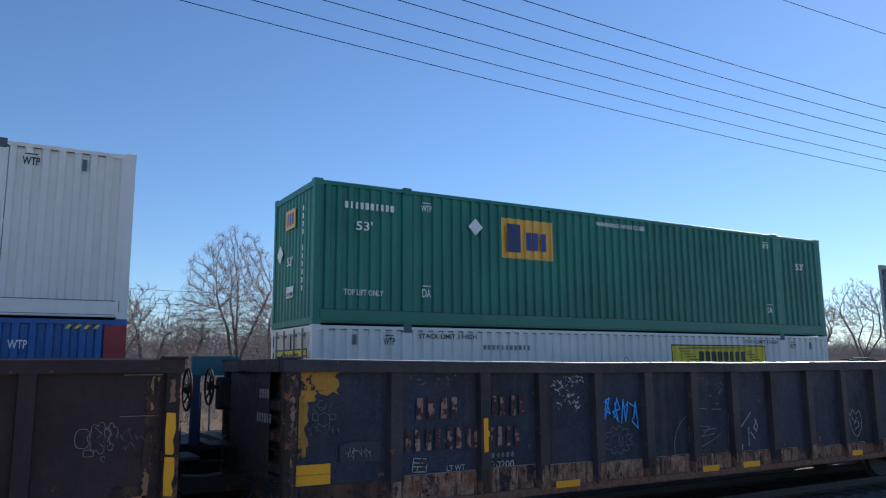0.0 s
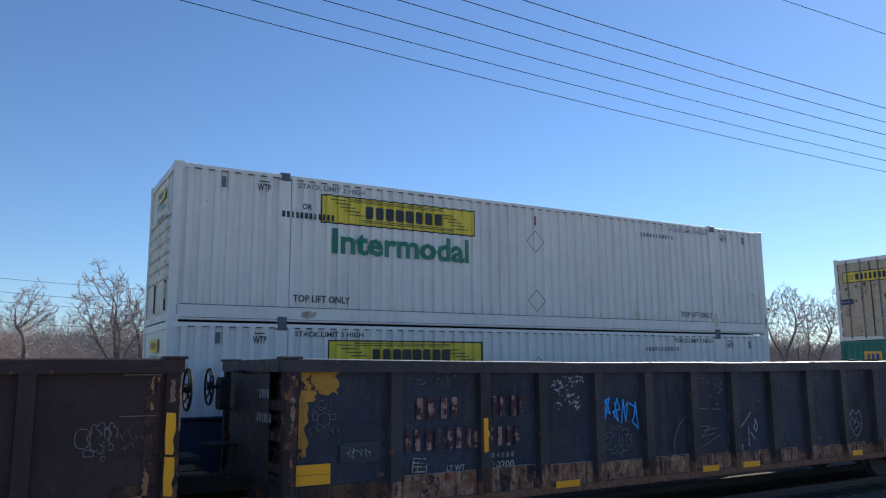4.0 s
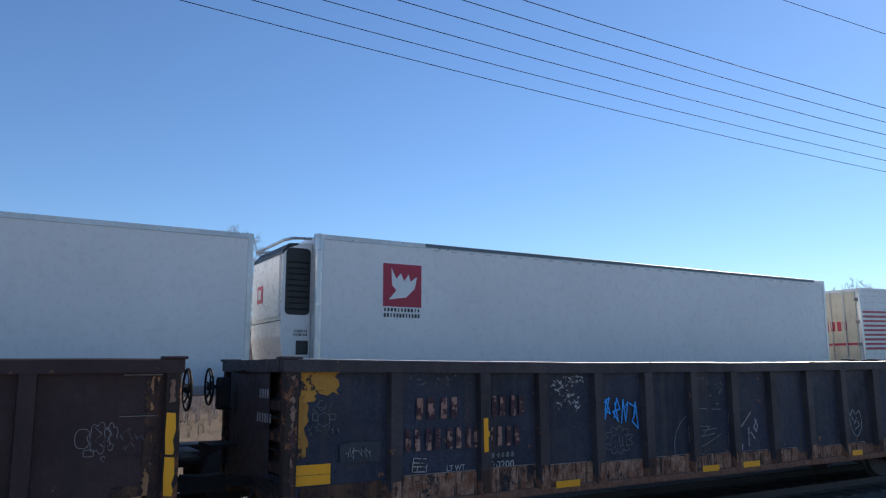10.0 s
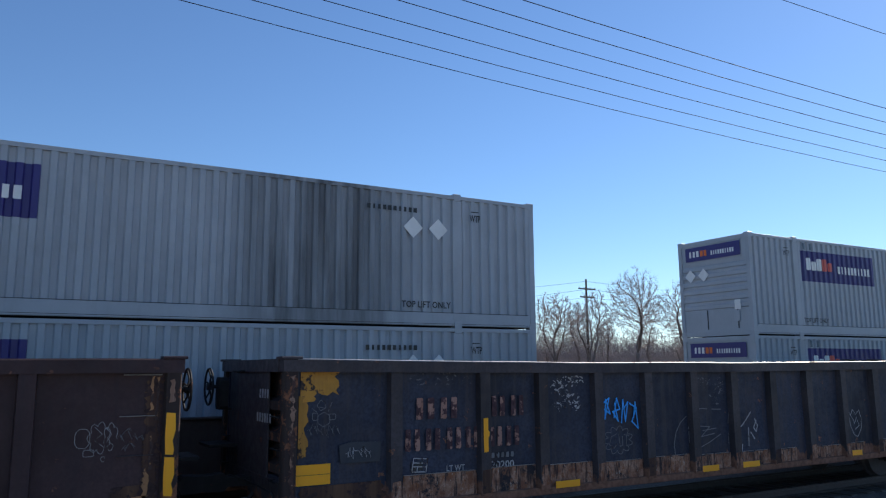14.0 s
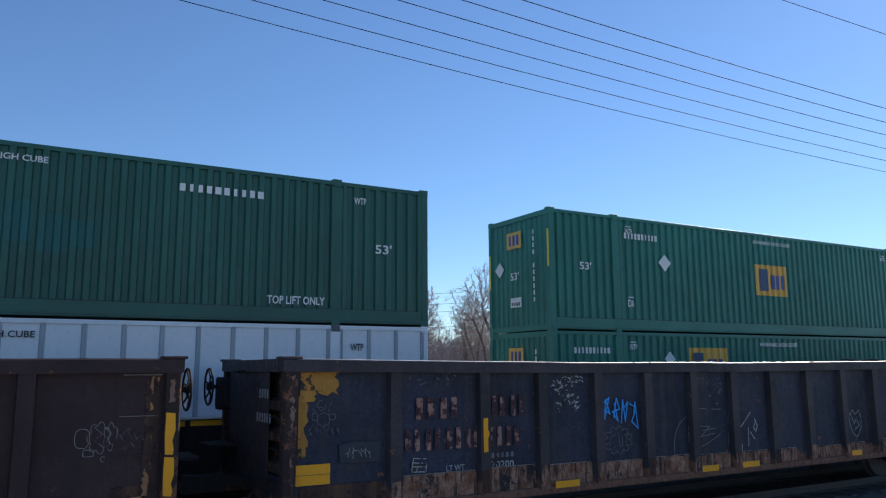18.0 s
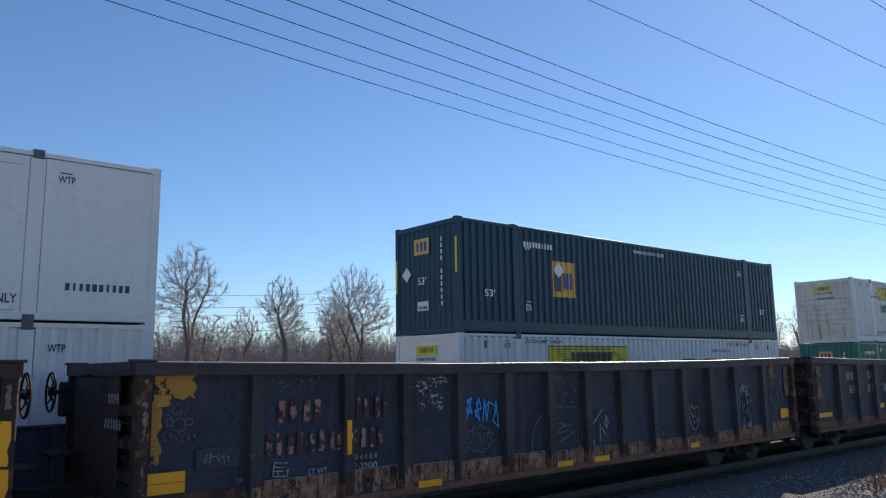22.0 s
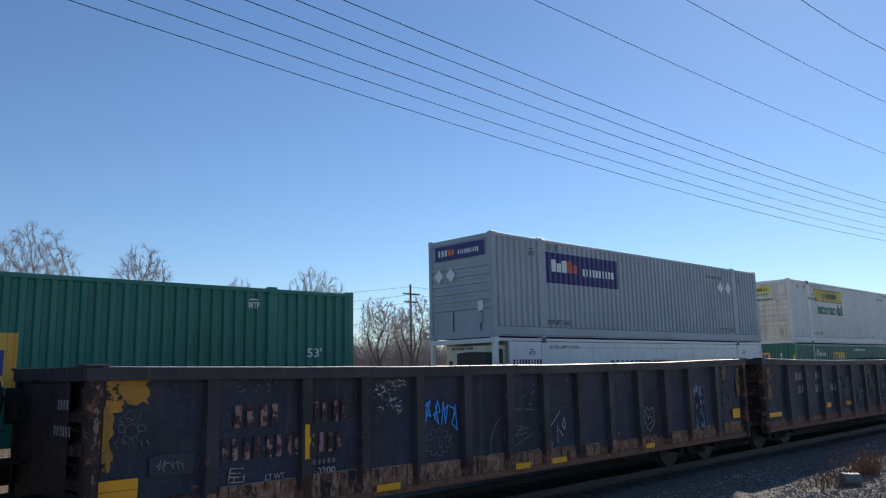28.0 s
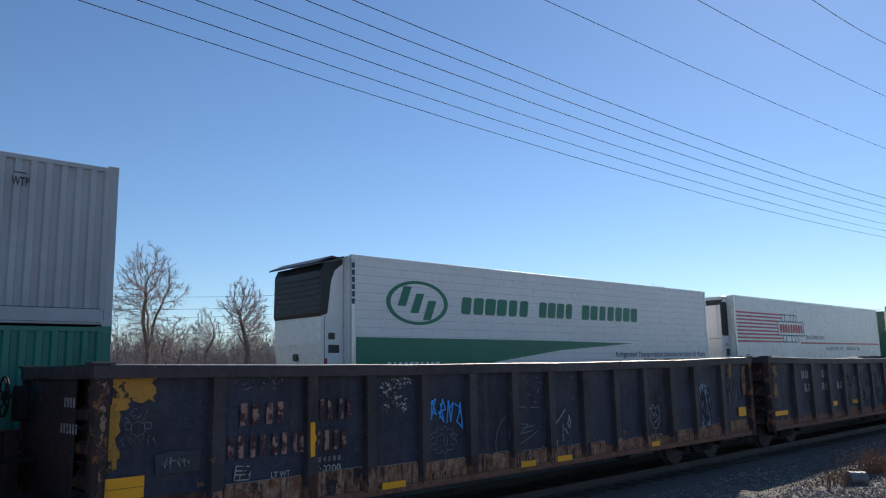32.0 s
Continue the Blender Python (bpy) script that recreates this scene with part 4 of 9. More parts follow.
# worn reporting marks: plain blocks of paint, one for each character
def blocks(car, rows, depth, mat, name="worn_lettering", label="worn painted marks", pair=False):
    for x, z, w, h in rows:
        for dx, k in (((0.0, 0.36), (0.6, 0.36)) if pair else ((0.0, 0.8),)):
            b = w * k
            part(name, (name, b, h), lambda: Geo().poly((0.0, 0, 0.01), (b * 0.8, 0, 0.0), (b, 0, 0.02), (b, 0, h - 0.02), (b * 0.85, 0, h), (0.01, 0, h - 0.005)), mat, car, label, at=(x + dx * w, -GW / 2 + depth - 0.004, z))


blocks(main_car, [(4.97 - X1, 1.70, 0.30, 0.30), (5.36 - X1, 1.70, 0.28, 0.30), (6.22 - X1, 1.70, 0.24, 0.30), (6.56 - X1, 1.70, 0.24, 0.30),
                  (4.80 - X1, 1.28, 0.24, 0.30), (5.12 - X1, 1.28, 0.24, 0.30), (5.46 - X1, 1.28, 0.24, 0.30), (5.77 - X1, 1.28, 0.22, 0.30), (6.18 - X1, 1.27, 0.22, 0.29), (6.47 - X1, 1.27, 0.24, 0.29)], SHEET - 0.004, WORN, pair=True)
blocks(right_car, [(2.36, 1.88, 0.2, 0.24), (2.64, 1.88, 0.2, 0.24), (3.86, 1.88, 0.16, 0.24), (4.12, 1.88, 0.2, 0.24), (2.5, 1.5, 0.18, 0.24), (2.78, 1.5, 0.2, 0.24), (3.8, 1.5, 0.18, 0.24), (4.1, 1.5, 0.2, 0.24), (5.0, 1.5, 0.19, 0.24), (5.28, 1.5, 0.17, 0.24)], SHEET - 0.004, CHALK, "painted_mark", "white painted car marks", True)
# marks on the end plate
for z, n, mk in ((2.02, 4, 0.13), (1.70, 6, 0.13)):
    for k in range(n):
        yy = -0.42 - 0.115 * k + (0.10 if n == 6 else 0)
        part("end_mark", ("endmark", mk), lambda: Geo().box(-0.003, -0.026, 0, 0.003, 0.026, 0.12), CHALK, main_car, "white marks stencilled on the end plate", at=(0.026, yy, z))
# chalk tags and sprayed graffiti
S_ = -GW / 2 + SHEET - 0.010


def tag(car, lines, w, mat, label, name="chalk_tag", ox=X1):
    """Brush strokes on the near side of a car; x along the track."""
    return solo(name, ribbon([[(x - ox, z) for x, z in line] for line in lines], w, S_), mat, car, label, kind="stuff")


L_TAG = "scrawled chalk graffiti tag"
# small looped doodle with two lines of figures under it
tag(main_car, [cloud(3.59, 1.94, 0.055, 0.06, 5), cloud(3.62, 1.76, 0.085, 0.085, 6, 0.08), cloud(3.50, 1.80, 0.04, 0.05, 4), cloud(3.74, 1.79, 0.05, 0.04, 4), [(3.56, 1.92), (3.64, 1.9)], [(3.68, 1.86), (3.73, 1.98)], [(3.46, 1.9), (3.52, 1.86)]], 0.007, CHALK_DIM, L_TAG)
solo("chalk_tag", zigzag(3.40 - X1, 3.86 - X1, 1.60, 1.66, 6, S_, 0.0026, rnd), CHALK_DIM, main_car, L_TAG)
flaking(main_car, [[(3.86 - X1, 1.19), (4.42 - X1, 1.19), (4.44 - X1, 1.44), (4.0 - X1, 1.46), (3.84 - X1, 1.42)]], OVERPAINT, SHEET - 0.005, "overpaint", "blue-grey rectangle painted over old marks", 0.004)
solo("chalk_tag", zigzag(3.93 - X1, 4.3 - X1, 1.29, 1.38, 6, S_ - 0.004, 0.004, rnd), CHALK, main_car, L_TAG)
tagged(solo("flaked_paint", flakes(190, 7.28 - X1, 7.95 - X1, 1.4, 2.26, S_, (0.005, 0.042), rnd), CHALK, main_car, "scattered white flakes of old paint"), kind="stuff")
tagged(solo("flaked_paint", flakes(70, 4.85 - X1, 6.0 - X1, 2.18, 2.34, S_, (0.005, 0.03), rnd), CHALK_DIM, main_car, "scattered white flakes of old paint"), kind="stuff")
tagged(solo("flaked_paint", flakes(110, 10.5 - X1, 11.2 - X1, 1.75, 2.2, S_, (0.005, 0.035), rnd), CHALK_DIM, main_car, "scattered grey flakes of old paint"), kind="stuff")
tag(main_car, angular_tag(8.37, 9.10, 1.50, 1.93, rnd), 0.024, SPRAY_BLUE, "bright blue sprayed graffiti tag", "spray_tag")
# bubble with a scrawl inside
tag(main_car, [cloud(8.65, 1.24, 0.28, 0.2, 11, 0.2), [(8.62, 1.34), (8.5, 1.3), (8.46, 1.18), (8.55, 1.12), (8.62, 1.18)], [(8.66, 1.34), (8.68, 1.14), (8.74, 1.16), (8.74, 1.3)], [(8.78, 1.32), (8.88, 1.3)], [(8.83, 1.31), (8.82, 1.14)]], 0.010, CHALK_DIM, L_TAG)
# large outline over three bays
tag(main_car, [[(9.91, 0.94), (9.90, 1.12), (9.96, 1.31), (10.07, 1.46), (10.22, 1.56)], [(10.26, 1.38), (10.26, 1.12)], [(10.5, 1.67), (10.62, 1.68), (10.74, 1.665)], [(10.86, 1.66), (11.09, 1.65)],
               [(10.49, 1.01), (10.74, 1.09), (11.05, 1.22)], [(10.52, 1.38), (10.78, 1.36), (10.56, 1.2), (10.9, 1.24)], [(10.6, 1.30), (10.95, 1.33)], [(11.3, 1.61), (11.26, 1.4)], [(11.26, 1.25), (11.25, 1.05)], [(11.3, 1.6), (11.54, 1.58), (11.5, 1.18)]], 0.014, CHALK_DIM, "large faded chalk outline across the bays")
tag(main_car, [[(11.58, 1.31), (11.72, 1.42), (11.88, 1.57)], [(11.98, 1.45), (12.05, 1.33), (12.0, 1.22), (11.94, 1.3), (12.02, 1.42)], [(11.61, 1.01), (11.58, 0.85), (11.57, 0.71)], [(11.8, 1.3), (11.78, 0.98)], [(11.85, 1.22), (11.95, 1.1)]], 0.022, CHALK, "white sprayed graffiti strokes", "spray_tag")
# mask-like outline
tag(main_car, [[(14.84, 1.5), (14.9, 1.4), (14.98, 1.52), (15.08, 1.42), (15.2, 1.5), (15.26, 1.34), (15.24, 1.15), (15.1, 0.98), (14.98, 1.02), (14.88, 1.2), (14.84, 1.5)], [(14.94, 1.38), (15.02, 1.24), (15.1, 1.36)], [(15.12, 1.3), (15.18, 1.2), (15.02, 1.12)]], 0.012, CHALK, L_TAG)
solo("chalk_tag", scribble(rnd, 18.35 - X1, 19.2 - X1, 1.3, 2.1, 10, S_, 0.007), CHALK_DIM, main_car, L_TAG)
# outlined throw-up and small strokes on the brown car
tag(left_car, [cloud(0.80, 1.66, 0.08, 0.11, 4, 0.06), cloud(0.97, 1.66, 0.11, 0.16, 7, 0.2), cloud(1.09, 1.67, 0.07, 0.14, 6, 0.18), cloud(0.87, 1.50, 0.06, 0.04, 4), [(0.92, 1.78), (1.0, 1.7), (0.92, 1.64), (1.02, 1.56)], [(1.04, 1.76), (1.1, 1.7), (1.05, 1.62), (1.12, 1.58)], cloud(1.02, 1.43, 0.02, 0.03, 3)], 0.0045, CHALK, L_TAG, ox=X0)
solo("chalk_tag", zigzag(1.17 - X0, 1.46 - X0, 1.62, 1.76, 4, S_, 0.0028, rnd), CHALK_DIM, left_car, L_TAG)
solo("chalk_tag", zigzag(1.21 - X0, 1.36 - X0, 1.50, 1.59, 2, S_, 0.0028, rnd), CHALK_DIM, left_car, L_TAG)
for z in (1.88, 1.44):
    solo("weld_seam", Geo().box(1.17 - X0, -GW / 2 + SHEET - 0.012, z, 1.55 - X0, -GW / 2 + SHEET + 0.01, z + 0.010, 0.003), LEDGE if z > 1.8 else GOND_RIB, left_car, "thin raised seam")
solo("weld_seam", Geo().box(1.19 - X0, -GW / 2 + SHEET - 0.016, 2.345, 1.61 - X0, -GW / 2 + SHEET + 0.01, 2.36, 0.004), LEDGE, left_car, "thin pale edge under the top chord")
pp = [(17.0 - X1, 0.72), (17.5 - X1, 0.74), (17.54 - X1, 1.3)] + [(17.26 - X1 + 0.30 * math.cos(k * math.pi / 9), 1.55 + 0.36 * math.sin(k * math.pi / 9)) for k in range(10)] + [(16.97 - X1, 1.3)]
solo("spray_panel", Geo().deep(pp, S_ + 0.003, S_ + 0.007), SPRAY_PALE, main_car, "pale blue sprayed graffiti shape")
solo("spray_tag", scribble(rnd, 17.02 - X1, 17.48 - X1, 0.8, 1.85, 14, S_ - 0.002, 0.010), OVERPAINT, main_car, "dark scrawl over a pale shape")
for k in range(8):
    xa = 5.9 + k * 1.26
    solo("spray_tag", scribble(rnd, xa, xa + 0.75, 0.9, 2.1, 8, S_, 0.012), CHALK_DIM, right_car, "faded grey sprayed graffiti")
# stencilled weights and a small data panel
def side_text(car, s, x0, x1, z0, z1, mat, depth):
    me = text_mesh(s, x1 - x0, z1 - z0, mat)
    ob = new("stencil", me)
    ob.parent = car
    ob.location = (x0, -GW / 2 + depth, z0)
    return tagged(ob, "stencilled white figures")


def text_mesh(s, w, h, mat, slant=0.0):
    key = ("text", s, round(w, 2), round(h, 2), mat.name, slant)
    if key not in cache:
        cu = bpy.data.curves.new("text", "FONT")
        cu.body, cu.resolution_u, cu.offset = s, 2, 0.03 if h > 0.4 else 0.018
        ob = bpy.data.objects.new("text", cu)
        me = bpy.data.meshes.new_from_object(ob)
        bpy.data.objects.remove(ob)
        bpy.data.curves.remove(cu)
        co = np.zeros(len(me.vertices) * 3)
        me.vertices.foreach_get("co", co)
        co = co.reshape(-1, 3)
        lo, hi = co.min(0), co.max(0)
        out = np.zeros_like(co)
        out[:, 0] = (co[:, 0] - lo[0]) / max(1e-6, hi[0] - lo[0]) * w
        out[:, 2] = (co[:, 1] - lo[1]) / max(1e-6, hi[1] - lo[1]) * h
        out[:, 0] += out[:, 2] * slant
        me.vertices.foreach_set("co", out.ravel())
        me.materials.clear()
        me.materials.append(mat)
        me.update()
        cache[key] = me
    return cache[key]


side_text(main_car, "LT WT", 5.45 - X1, 5.75 - X1, 0.98, 1.06, CHALK, SHEET - 0.006)
side_text(main_car, "70200", 6.20 - X1, 6.60 - X1, 0.96, 1.07, CHALK, SHEET - 0.006)
blocks(main_car, [(6.20 - X1 + 0.085 * k, 1.11, 0.07, 0.08) for k in range(5)], SHEET - 0.004, CHALK_DIM, "stencil_mark", "faded stencil marks")
solo("data_panel", Geo().deep([(4.89 - X1, 1.03), (5.07 - X1, 1.03), (5.07 - X1, 1.14), (4.89 - X1, 1.14)], S_ + 0.003, S_ + 0.007), LETTER_K, main_car, "small black data panel")
tag(main_car, [[(4.90, 1.01), (5.12, 1.0), (5.15, 1.17), (4.93, 1.19), (4.90, 1.01)], [(4.92, 1.13), (5.13, 1.115)], [(4.915, 1.08), (5.13, 1.065)], [(4.99, 1.08), (4.98, 1.02)]], 0.014, CHALK, "white ruled frame of the data panel", "data_line")

# ---- overhead wires along the tracks ----
def wire(pts, r, name="overhead_wire", label="black overhead wire strung along the tracks"):
    ob = solo(name, Geo().tube(pts, r, 5), CABLE, None, label, "wire", "overhead wires")
    return ob


H = 4.2
WIRES = [(0.4992, -0.0426, 0.0121), (0.5271, -0.0416, 0.0118), (0.5572, -0.0402, 0.0113), (0.5934, -0.0440, 0.0131), (0.6267, -0.0436, 0.0128), (0.6589, -0.0396, 0.0121)]
for a, b, c in WIRES:
    y = H / (a + b * 1.8 + c * 3.24)
    pts = []
    for k in range(27):
        x = -18 + 3 * k
        u = x / y
        pts.append((x, y, EYE[2] + y * (a + b * u + c * u * u)))
    wire(pts, 0.0058)
for a, b in (((1.239, 0.815), (3.654, 0.904)), ((1.943, 1.054), (3.744, 1.164)), ((2.84, 1.359), (3.84, 1.443))):
    y = H / a[1]
    p0 = Vector((a[0] * y, y, H))
    d = Vector((b[0] * y, y, b[1] * y)) - p0
    pts = [tuple(p0 + d * t + Vector((0, 0, EYE[2] - 0.03 * math.sin(math.pi * min(1, max(0, t))) * y * 0.4))) for t in (-2, -1, -0.5, 0, 0.25, 0.5, 0.75, 1, 1.3)]
    pts.append((60, y, 10.3))
    wire(pts, 0.0042)


def line_pole(x, y, height, arms):
    """A wooden pole of the wire line beside the tracks."""
    p = tagged(new("utility_pole"), "tall wooden pole carrying the wires along the tracks", "utility pole", "utility poles")
    p.location = (x, y, ground_height(y))
    solo("pole", Geo().tube([(0, 0, -0.4), (0, 0, height - ground_height(y))], 0.16, 10, 0.11), WOOD, p)
    for z, w in arms:
        solo("crossarm", Geo().box(-0.06, -w, z - ground_height(y) - 0.12, 0.06, w, z - ground_height(y)), WOOD, p)


line_pole(-18, 7.6, 7.6, [(6.95, 1.5)])
line_pole(60, 7.6, 9.6, [(8.3, 1.6)])
line_pole(60, 4.1, 10.8, [(10.3, 1.3)])

# ---- bare winter trees ----
class Wood:
    """Tapered limbs, gathered as rings for one mesh."""
    def __init__(self, seed):
        self.rnd, self.v, self.f = random.Random(seed), [], []

    def limb(self, p, d, r, n):
        d = d.normalized()
        a = d.orthogonal().normalized()
        b = d.cross(a)
        return [tuple(p + (a * math.cos(2 * math.pi * k / n) + b * math.sin(2 * math.pi * k / n)) * r) for k in range(n)]

    def spike(self, p, d, r, n=3):
        b = len(self.v)
        self.v += self.limb(p, d, r, n) + [tuple(p + d)]
        self.f += [(b + k, b + (k + 1) % n, b + n) for k in range(n)]

    def piece(self, p, q, r0, r1, n):
        b = len(self.v)
        self.v += self.limb(p, q - p, r0, n) + self.limb(q, q - p, r1, n)
        self.f += [(b + k, b + (k + 1) % n, b + n + (k + 1) % n, b + n + k) for k in range(n)]

    def mesh(self, name, material):
        me = bpy.data.meshes.new(name)
        me.from_pydata(self.v, [], self.f)
        me.materials.append(material)
        return me


def crown_buds(count, height, low, rx, lean, rnd, lobes):
    """Bud places through a domed crown of uneven lobes, thicker towards its skin."""
    zc, rz = (low + height) / 2, (height - low) / 2
    balls = [(0.0, 0.0, zc, rx * 0.74, rz)]
    for k in range(lobes):
        a, up = 6.283 * k / lobes + rnd.uniform(-0.5, 0.5), rnd.uniform(-0.55, 0.62)
        reach = math.sqrt(1 - up * up) * rx * 0.62
        w = rx * rnd.uniform(0.3, 0.42)
        balls.append((math.cos(a) * reach, math.sin(a) * reach, zc + up * rz * 0.75, w, min(rz * 0.5, w * 1.1)))
    out = []
    while len(out) < count:
        bx, by, bz, br, bh = balls[0] if rnd.random() < 0.5 else rnd.choice(balls)
        d = Vector((rnd.gauss(0, 1), rnd.gauss(0, 1), rnd.gauss(0, 1))).normalized() * rnd.random() ** 0.42
        z = bz + d.z * bh
        if z < height and z > low * 0.8:
            out.append((bx + d.x * br + lean * z * 0.5, by + d.y * br, z))
    return np.array(out)


def branches(nodes, parents, buds, step, reach, kill, rounds, rise):
    """Limbs grow step by step towards the buds nearest to them."""
    pos = np.array(nodes)
    dist = np.linalg.norm(buds[:, None] - pos[None], axis=2)
    near, best = dist.argmin(1), dist.min(1)
    for _ in range(rounds):
        pull = best < reach
        if not pull.any():
            break
        ids = np.unique(near[pull])
        fresh, lost = [], np.zeros(len(buds), bool)
        for i in ids:
            to = buds[pull & (near == i)] - pos[i]
            d = (to / np.linalg.norm(to, axis=1)[:, None]).sum(0)
            d = d / (np.linalg.norm(d) + 1e-6) + (0, 0, rise)
            if parents[i] >= 0:
                d = d + (pos[i] - pos[parents[i]]) / step * 0.55
            q = pos[i] + d / np.linalg.norm(d) * step
            if ((pos - q) ** 2).sum(1).min() < (step * 0.55) ** 2:
                lost |= pull & (near == i)
                continue
            fresh.append((int(i), q))
        if not fresh:
            break
        buds, near, best = buds[~lost], near[~lost], best[~lost]
        first = len(pos)
        pos = np.vstack([pos, [q for _, q in fresh]])
        parents += [i for i, _ in fresh]
        dn = np.linalg.norm(buds[:, None] - pos[None, first:], axis=2)
        m = dn.min(1)
        better = m < best
        near[better] = first + dn.argmin(1)[better]
        best = np.minimum(best, m)
        keep = best > kill
        buds, near, best = buds[keep], near[keep], best[keep]
        if not len(buds):
            break
    return pos


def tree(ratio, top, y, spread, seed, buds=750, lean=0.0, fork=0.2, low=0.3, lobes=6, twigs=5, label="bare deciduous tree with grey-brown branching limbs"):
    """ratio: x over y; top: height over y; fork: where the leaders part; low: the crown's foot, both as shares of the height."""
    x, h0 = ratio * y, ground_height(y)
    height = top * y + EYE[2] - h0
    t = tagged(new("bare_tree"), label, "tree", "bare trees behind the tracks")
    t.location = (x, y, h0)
    trunk, crown = Wood(seed), Wood(seed + 500)
    rnd = crown.rnd
    rx, step = height * spread, height * 0.0155
    goal = crown_buds(int(buds * 1.8), height * 0.965, height * low, rx * 0.97, lean, rnd, lobes)
    # stem up to the fork, then a few leaders that bend upwards
    nodes, parents = [], []

    def shoot(root, q, d, length, wander, lift):
        i = root
        for _ in range(max(2, round(length / step))):
            nodes.append(tuple(q))
            parents.append(i)
            i = len(nodes) - 1
            d = (d + Vector((rnd.gauss(0, wander), rnd.gauss(0, wander), lift))).normalized()
            q = q + d * step
        return i, q, d
    i, q, d = shoot(-1, Vector((0, 0, -0.3)), Vector((lean * 0.6, 0, 1)).normalized(), height * fork + 0.3, 0.05, 0.03)
    count = 2 + seed % 3 if spread > 0.24 else 1 + seed % 2
    turn = rnd.uniform(0, 3.14)
    for c in range(count):
        a = turn + 6.283 * c / count
        ang = 0.06 if count == 1 else rnd.uniform(0.25, 0.6)
        shoot(i, q, Vector((math.sin(ang) * math.cos(a) + lean * 0.4, math.sin(ang) * math.sin(a), math.cos(ang))), height * (0.9 - fork) * rnd.uniform(0.5, 0.75) * (1.1 if count == 1 else 1), 0.09, 0.03)
    pos = branches(nodes, parents, goal, step, rx * 0.9, step * 1.35, 110, 0.1)
    # limbs thicken towards the root
    n = len(pos)
    load_ = np.zeros(n)
    kids = np.zeros(n, int)
    for p in parents[1:]:
        kids[p] += 1
    tip = 0.011 * height ** 0.35 / 2.2
    for k in range(n - 1, -1, -1):
        if kids[k] == 0:
            load_[k] = tip ** 2.1
        if parents[k] >= 0:
            load_[parents[k]] += load_[k]
    rad = load_ ** (1 / 2.1)
    rad *= (height * 0.012 + 0.045) / rad[0]
    rad = np.maximum(rad, 0.0085)
    pts = [Vector(p) for p in pos]
    for k in range(1, n):
        p = parents[k]
        thick = rad[k] > 0.05
        w = trunk if thick else crown
        r0 = min(rad[p], rad[k] * 1.35) if p else rad[p] * 1.25
        w.piece(pts[p], pts[k] + (pts[k] - pts[p]) * 0.06, r0, rad[k], 7 if thick else (4 if rad[k] > 0.025 else 3))
        # fine twigs off the thin limbs
        if rad[k] < 0.03:
            dr = (pts[k] - pts[p]).normalized()
            for _ in range(twigs if kids[k] == 0 else twigs - 2):
                side = Vector((rnd.gauss(0, 1), rnd.gauss(0, 1), rnd.gauss(0.25, 1))).normalized()
                out = (pts[k] - Vector((lean * height * 0.3, 0, height * (low + 0.1)))).normalized()
                td = (dr * 0.7 + side * 0.62 + out * 0.55).normalized() * step * rnd.uniform(1.2, 3.2)
                at = pts[p].lerp(pts[k], rnd.random())
                crown.spike(at, td, 0.0085)
                if rnd.random() < 0.6:
                    crown.spike(at + td * 0.5, (td * 0.5 + side.cross(td) * rnd.choice((-0.5, 0.5))), 0.007)
    a = new("trunk", trunk.mesh("trunk", BARK))
    a.parent = t
    c = new("crown", crown.mesh("crown", TWIG))
    c.parent = t


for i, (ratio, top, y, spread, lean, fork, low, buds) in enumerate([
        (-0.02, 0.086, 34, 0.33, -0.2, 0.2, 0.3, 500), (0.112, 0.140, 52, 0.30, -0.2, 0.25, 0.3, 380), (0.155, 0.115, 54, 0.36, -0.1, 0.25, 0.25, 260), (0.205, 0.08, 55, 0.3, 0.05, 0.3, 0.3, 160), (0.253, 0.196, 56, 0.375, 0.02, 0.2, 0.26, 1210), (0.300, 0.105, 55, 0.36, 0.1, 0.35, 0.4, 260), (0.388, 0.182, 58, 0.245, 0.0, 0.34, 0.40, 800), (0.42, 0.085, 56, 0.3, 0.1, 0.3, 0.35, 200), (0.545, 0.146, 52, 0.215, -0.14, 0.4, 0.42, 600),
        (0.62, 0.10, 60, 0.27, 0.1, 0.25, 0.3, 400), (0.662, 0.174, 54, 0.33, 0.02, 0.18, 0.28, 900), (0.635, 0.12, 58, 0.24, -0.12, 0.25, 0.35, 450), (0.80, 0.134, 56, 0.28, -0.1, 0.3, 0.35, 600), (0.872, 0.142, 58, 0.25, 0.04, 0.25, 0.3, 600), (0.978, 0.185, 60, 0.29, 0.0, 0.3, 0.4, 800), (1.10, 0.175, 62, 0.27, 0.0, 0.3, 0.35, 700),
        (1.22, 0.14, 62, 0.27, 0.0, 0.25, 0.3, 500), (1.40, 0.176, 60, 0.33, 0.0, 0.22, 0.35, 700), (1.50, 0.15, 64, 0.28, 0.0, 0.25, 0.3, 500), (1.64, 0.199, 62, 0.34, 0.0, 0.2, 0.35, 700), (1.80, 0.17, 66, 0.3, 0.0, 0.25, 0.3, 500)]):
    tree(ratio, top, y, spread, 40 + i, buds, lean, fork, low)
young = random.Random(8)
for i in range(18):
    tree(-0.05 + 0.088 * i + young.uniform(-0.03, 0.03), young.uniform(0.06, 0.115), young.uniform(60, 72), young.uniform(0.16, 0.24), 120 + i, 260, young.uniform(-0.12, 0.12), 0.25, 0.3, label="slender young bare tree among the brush")
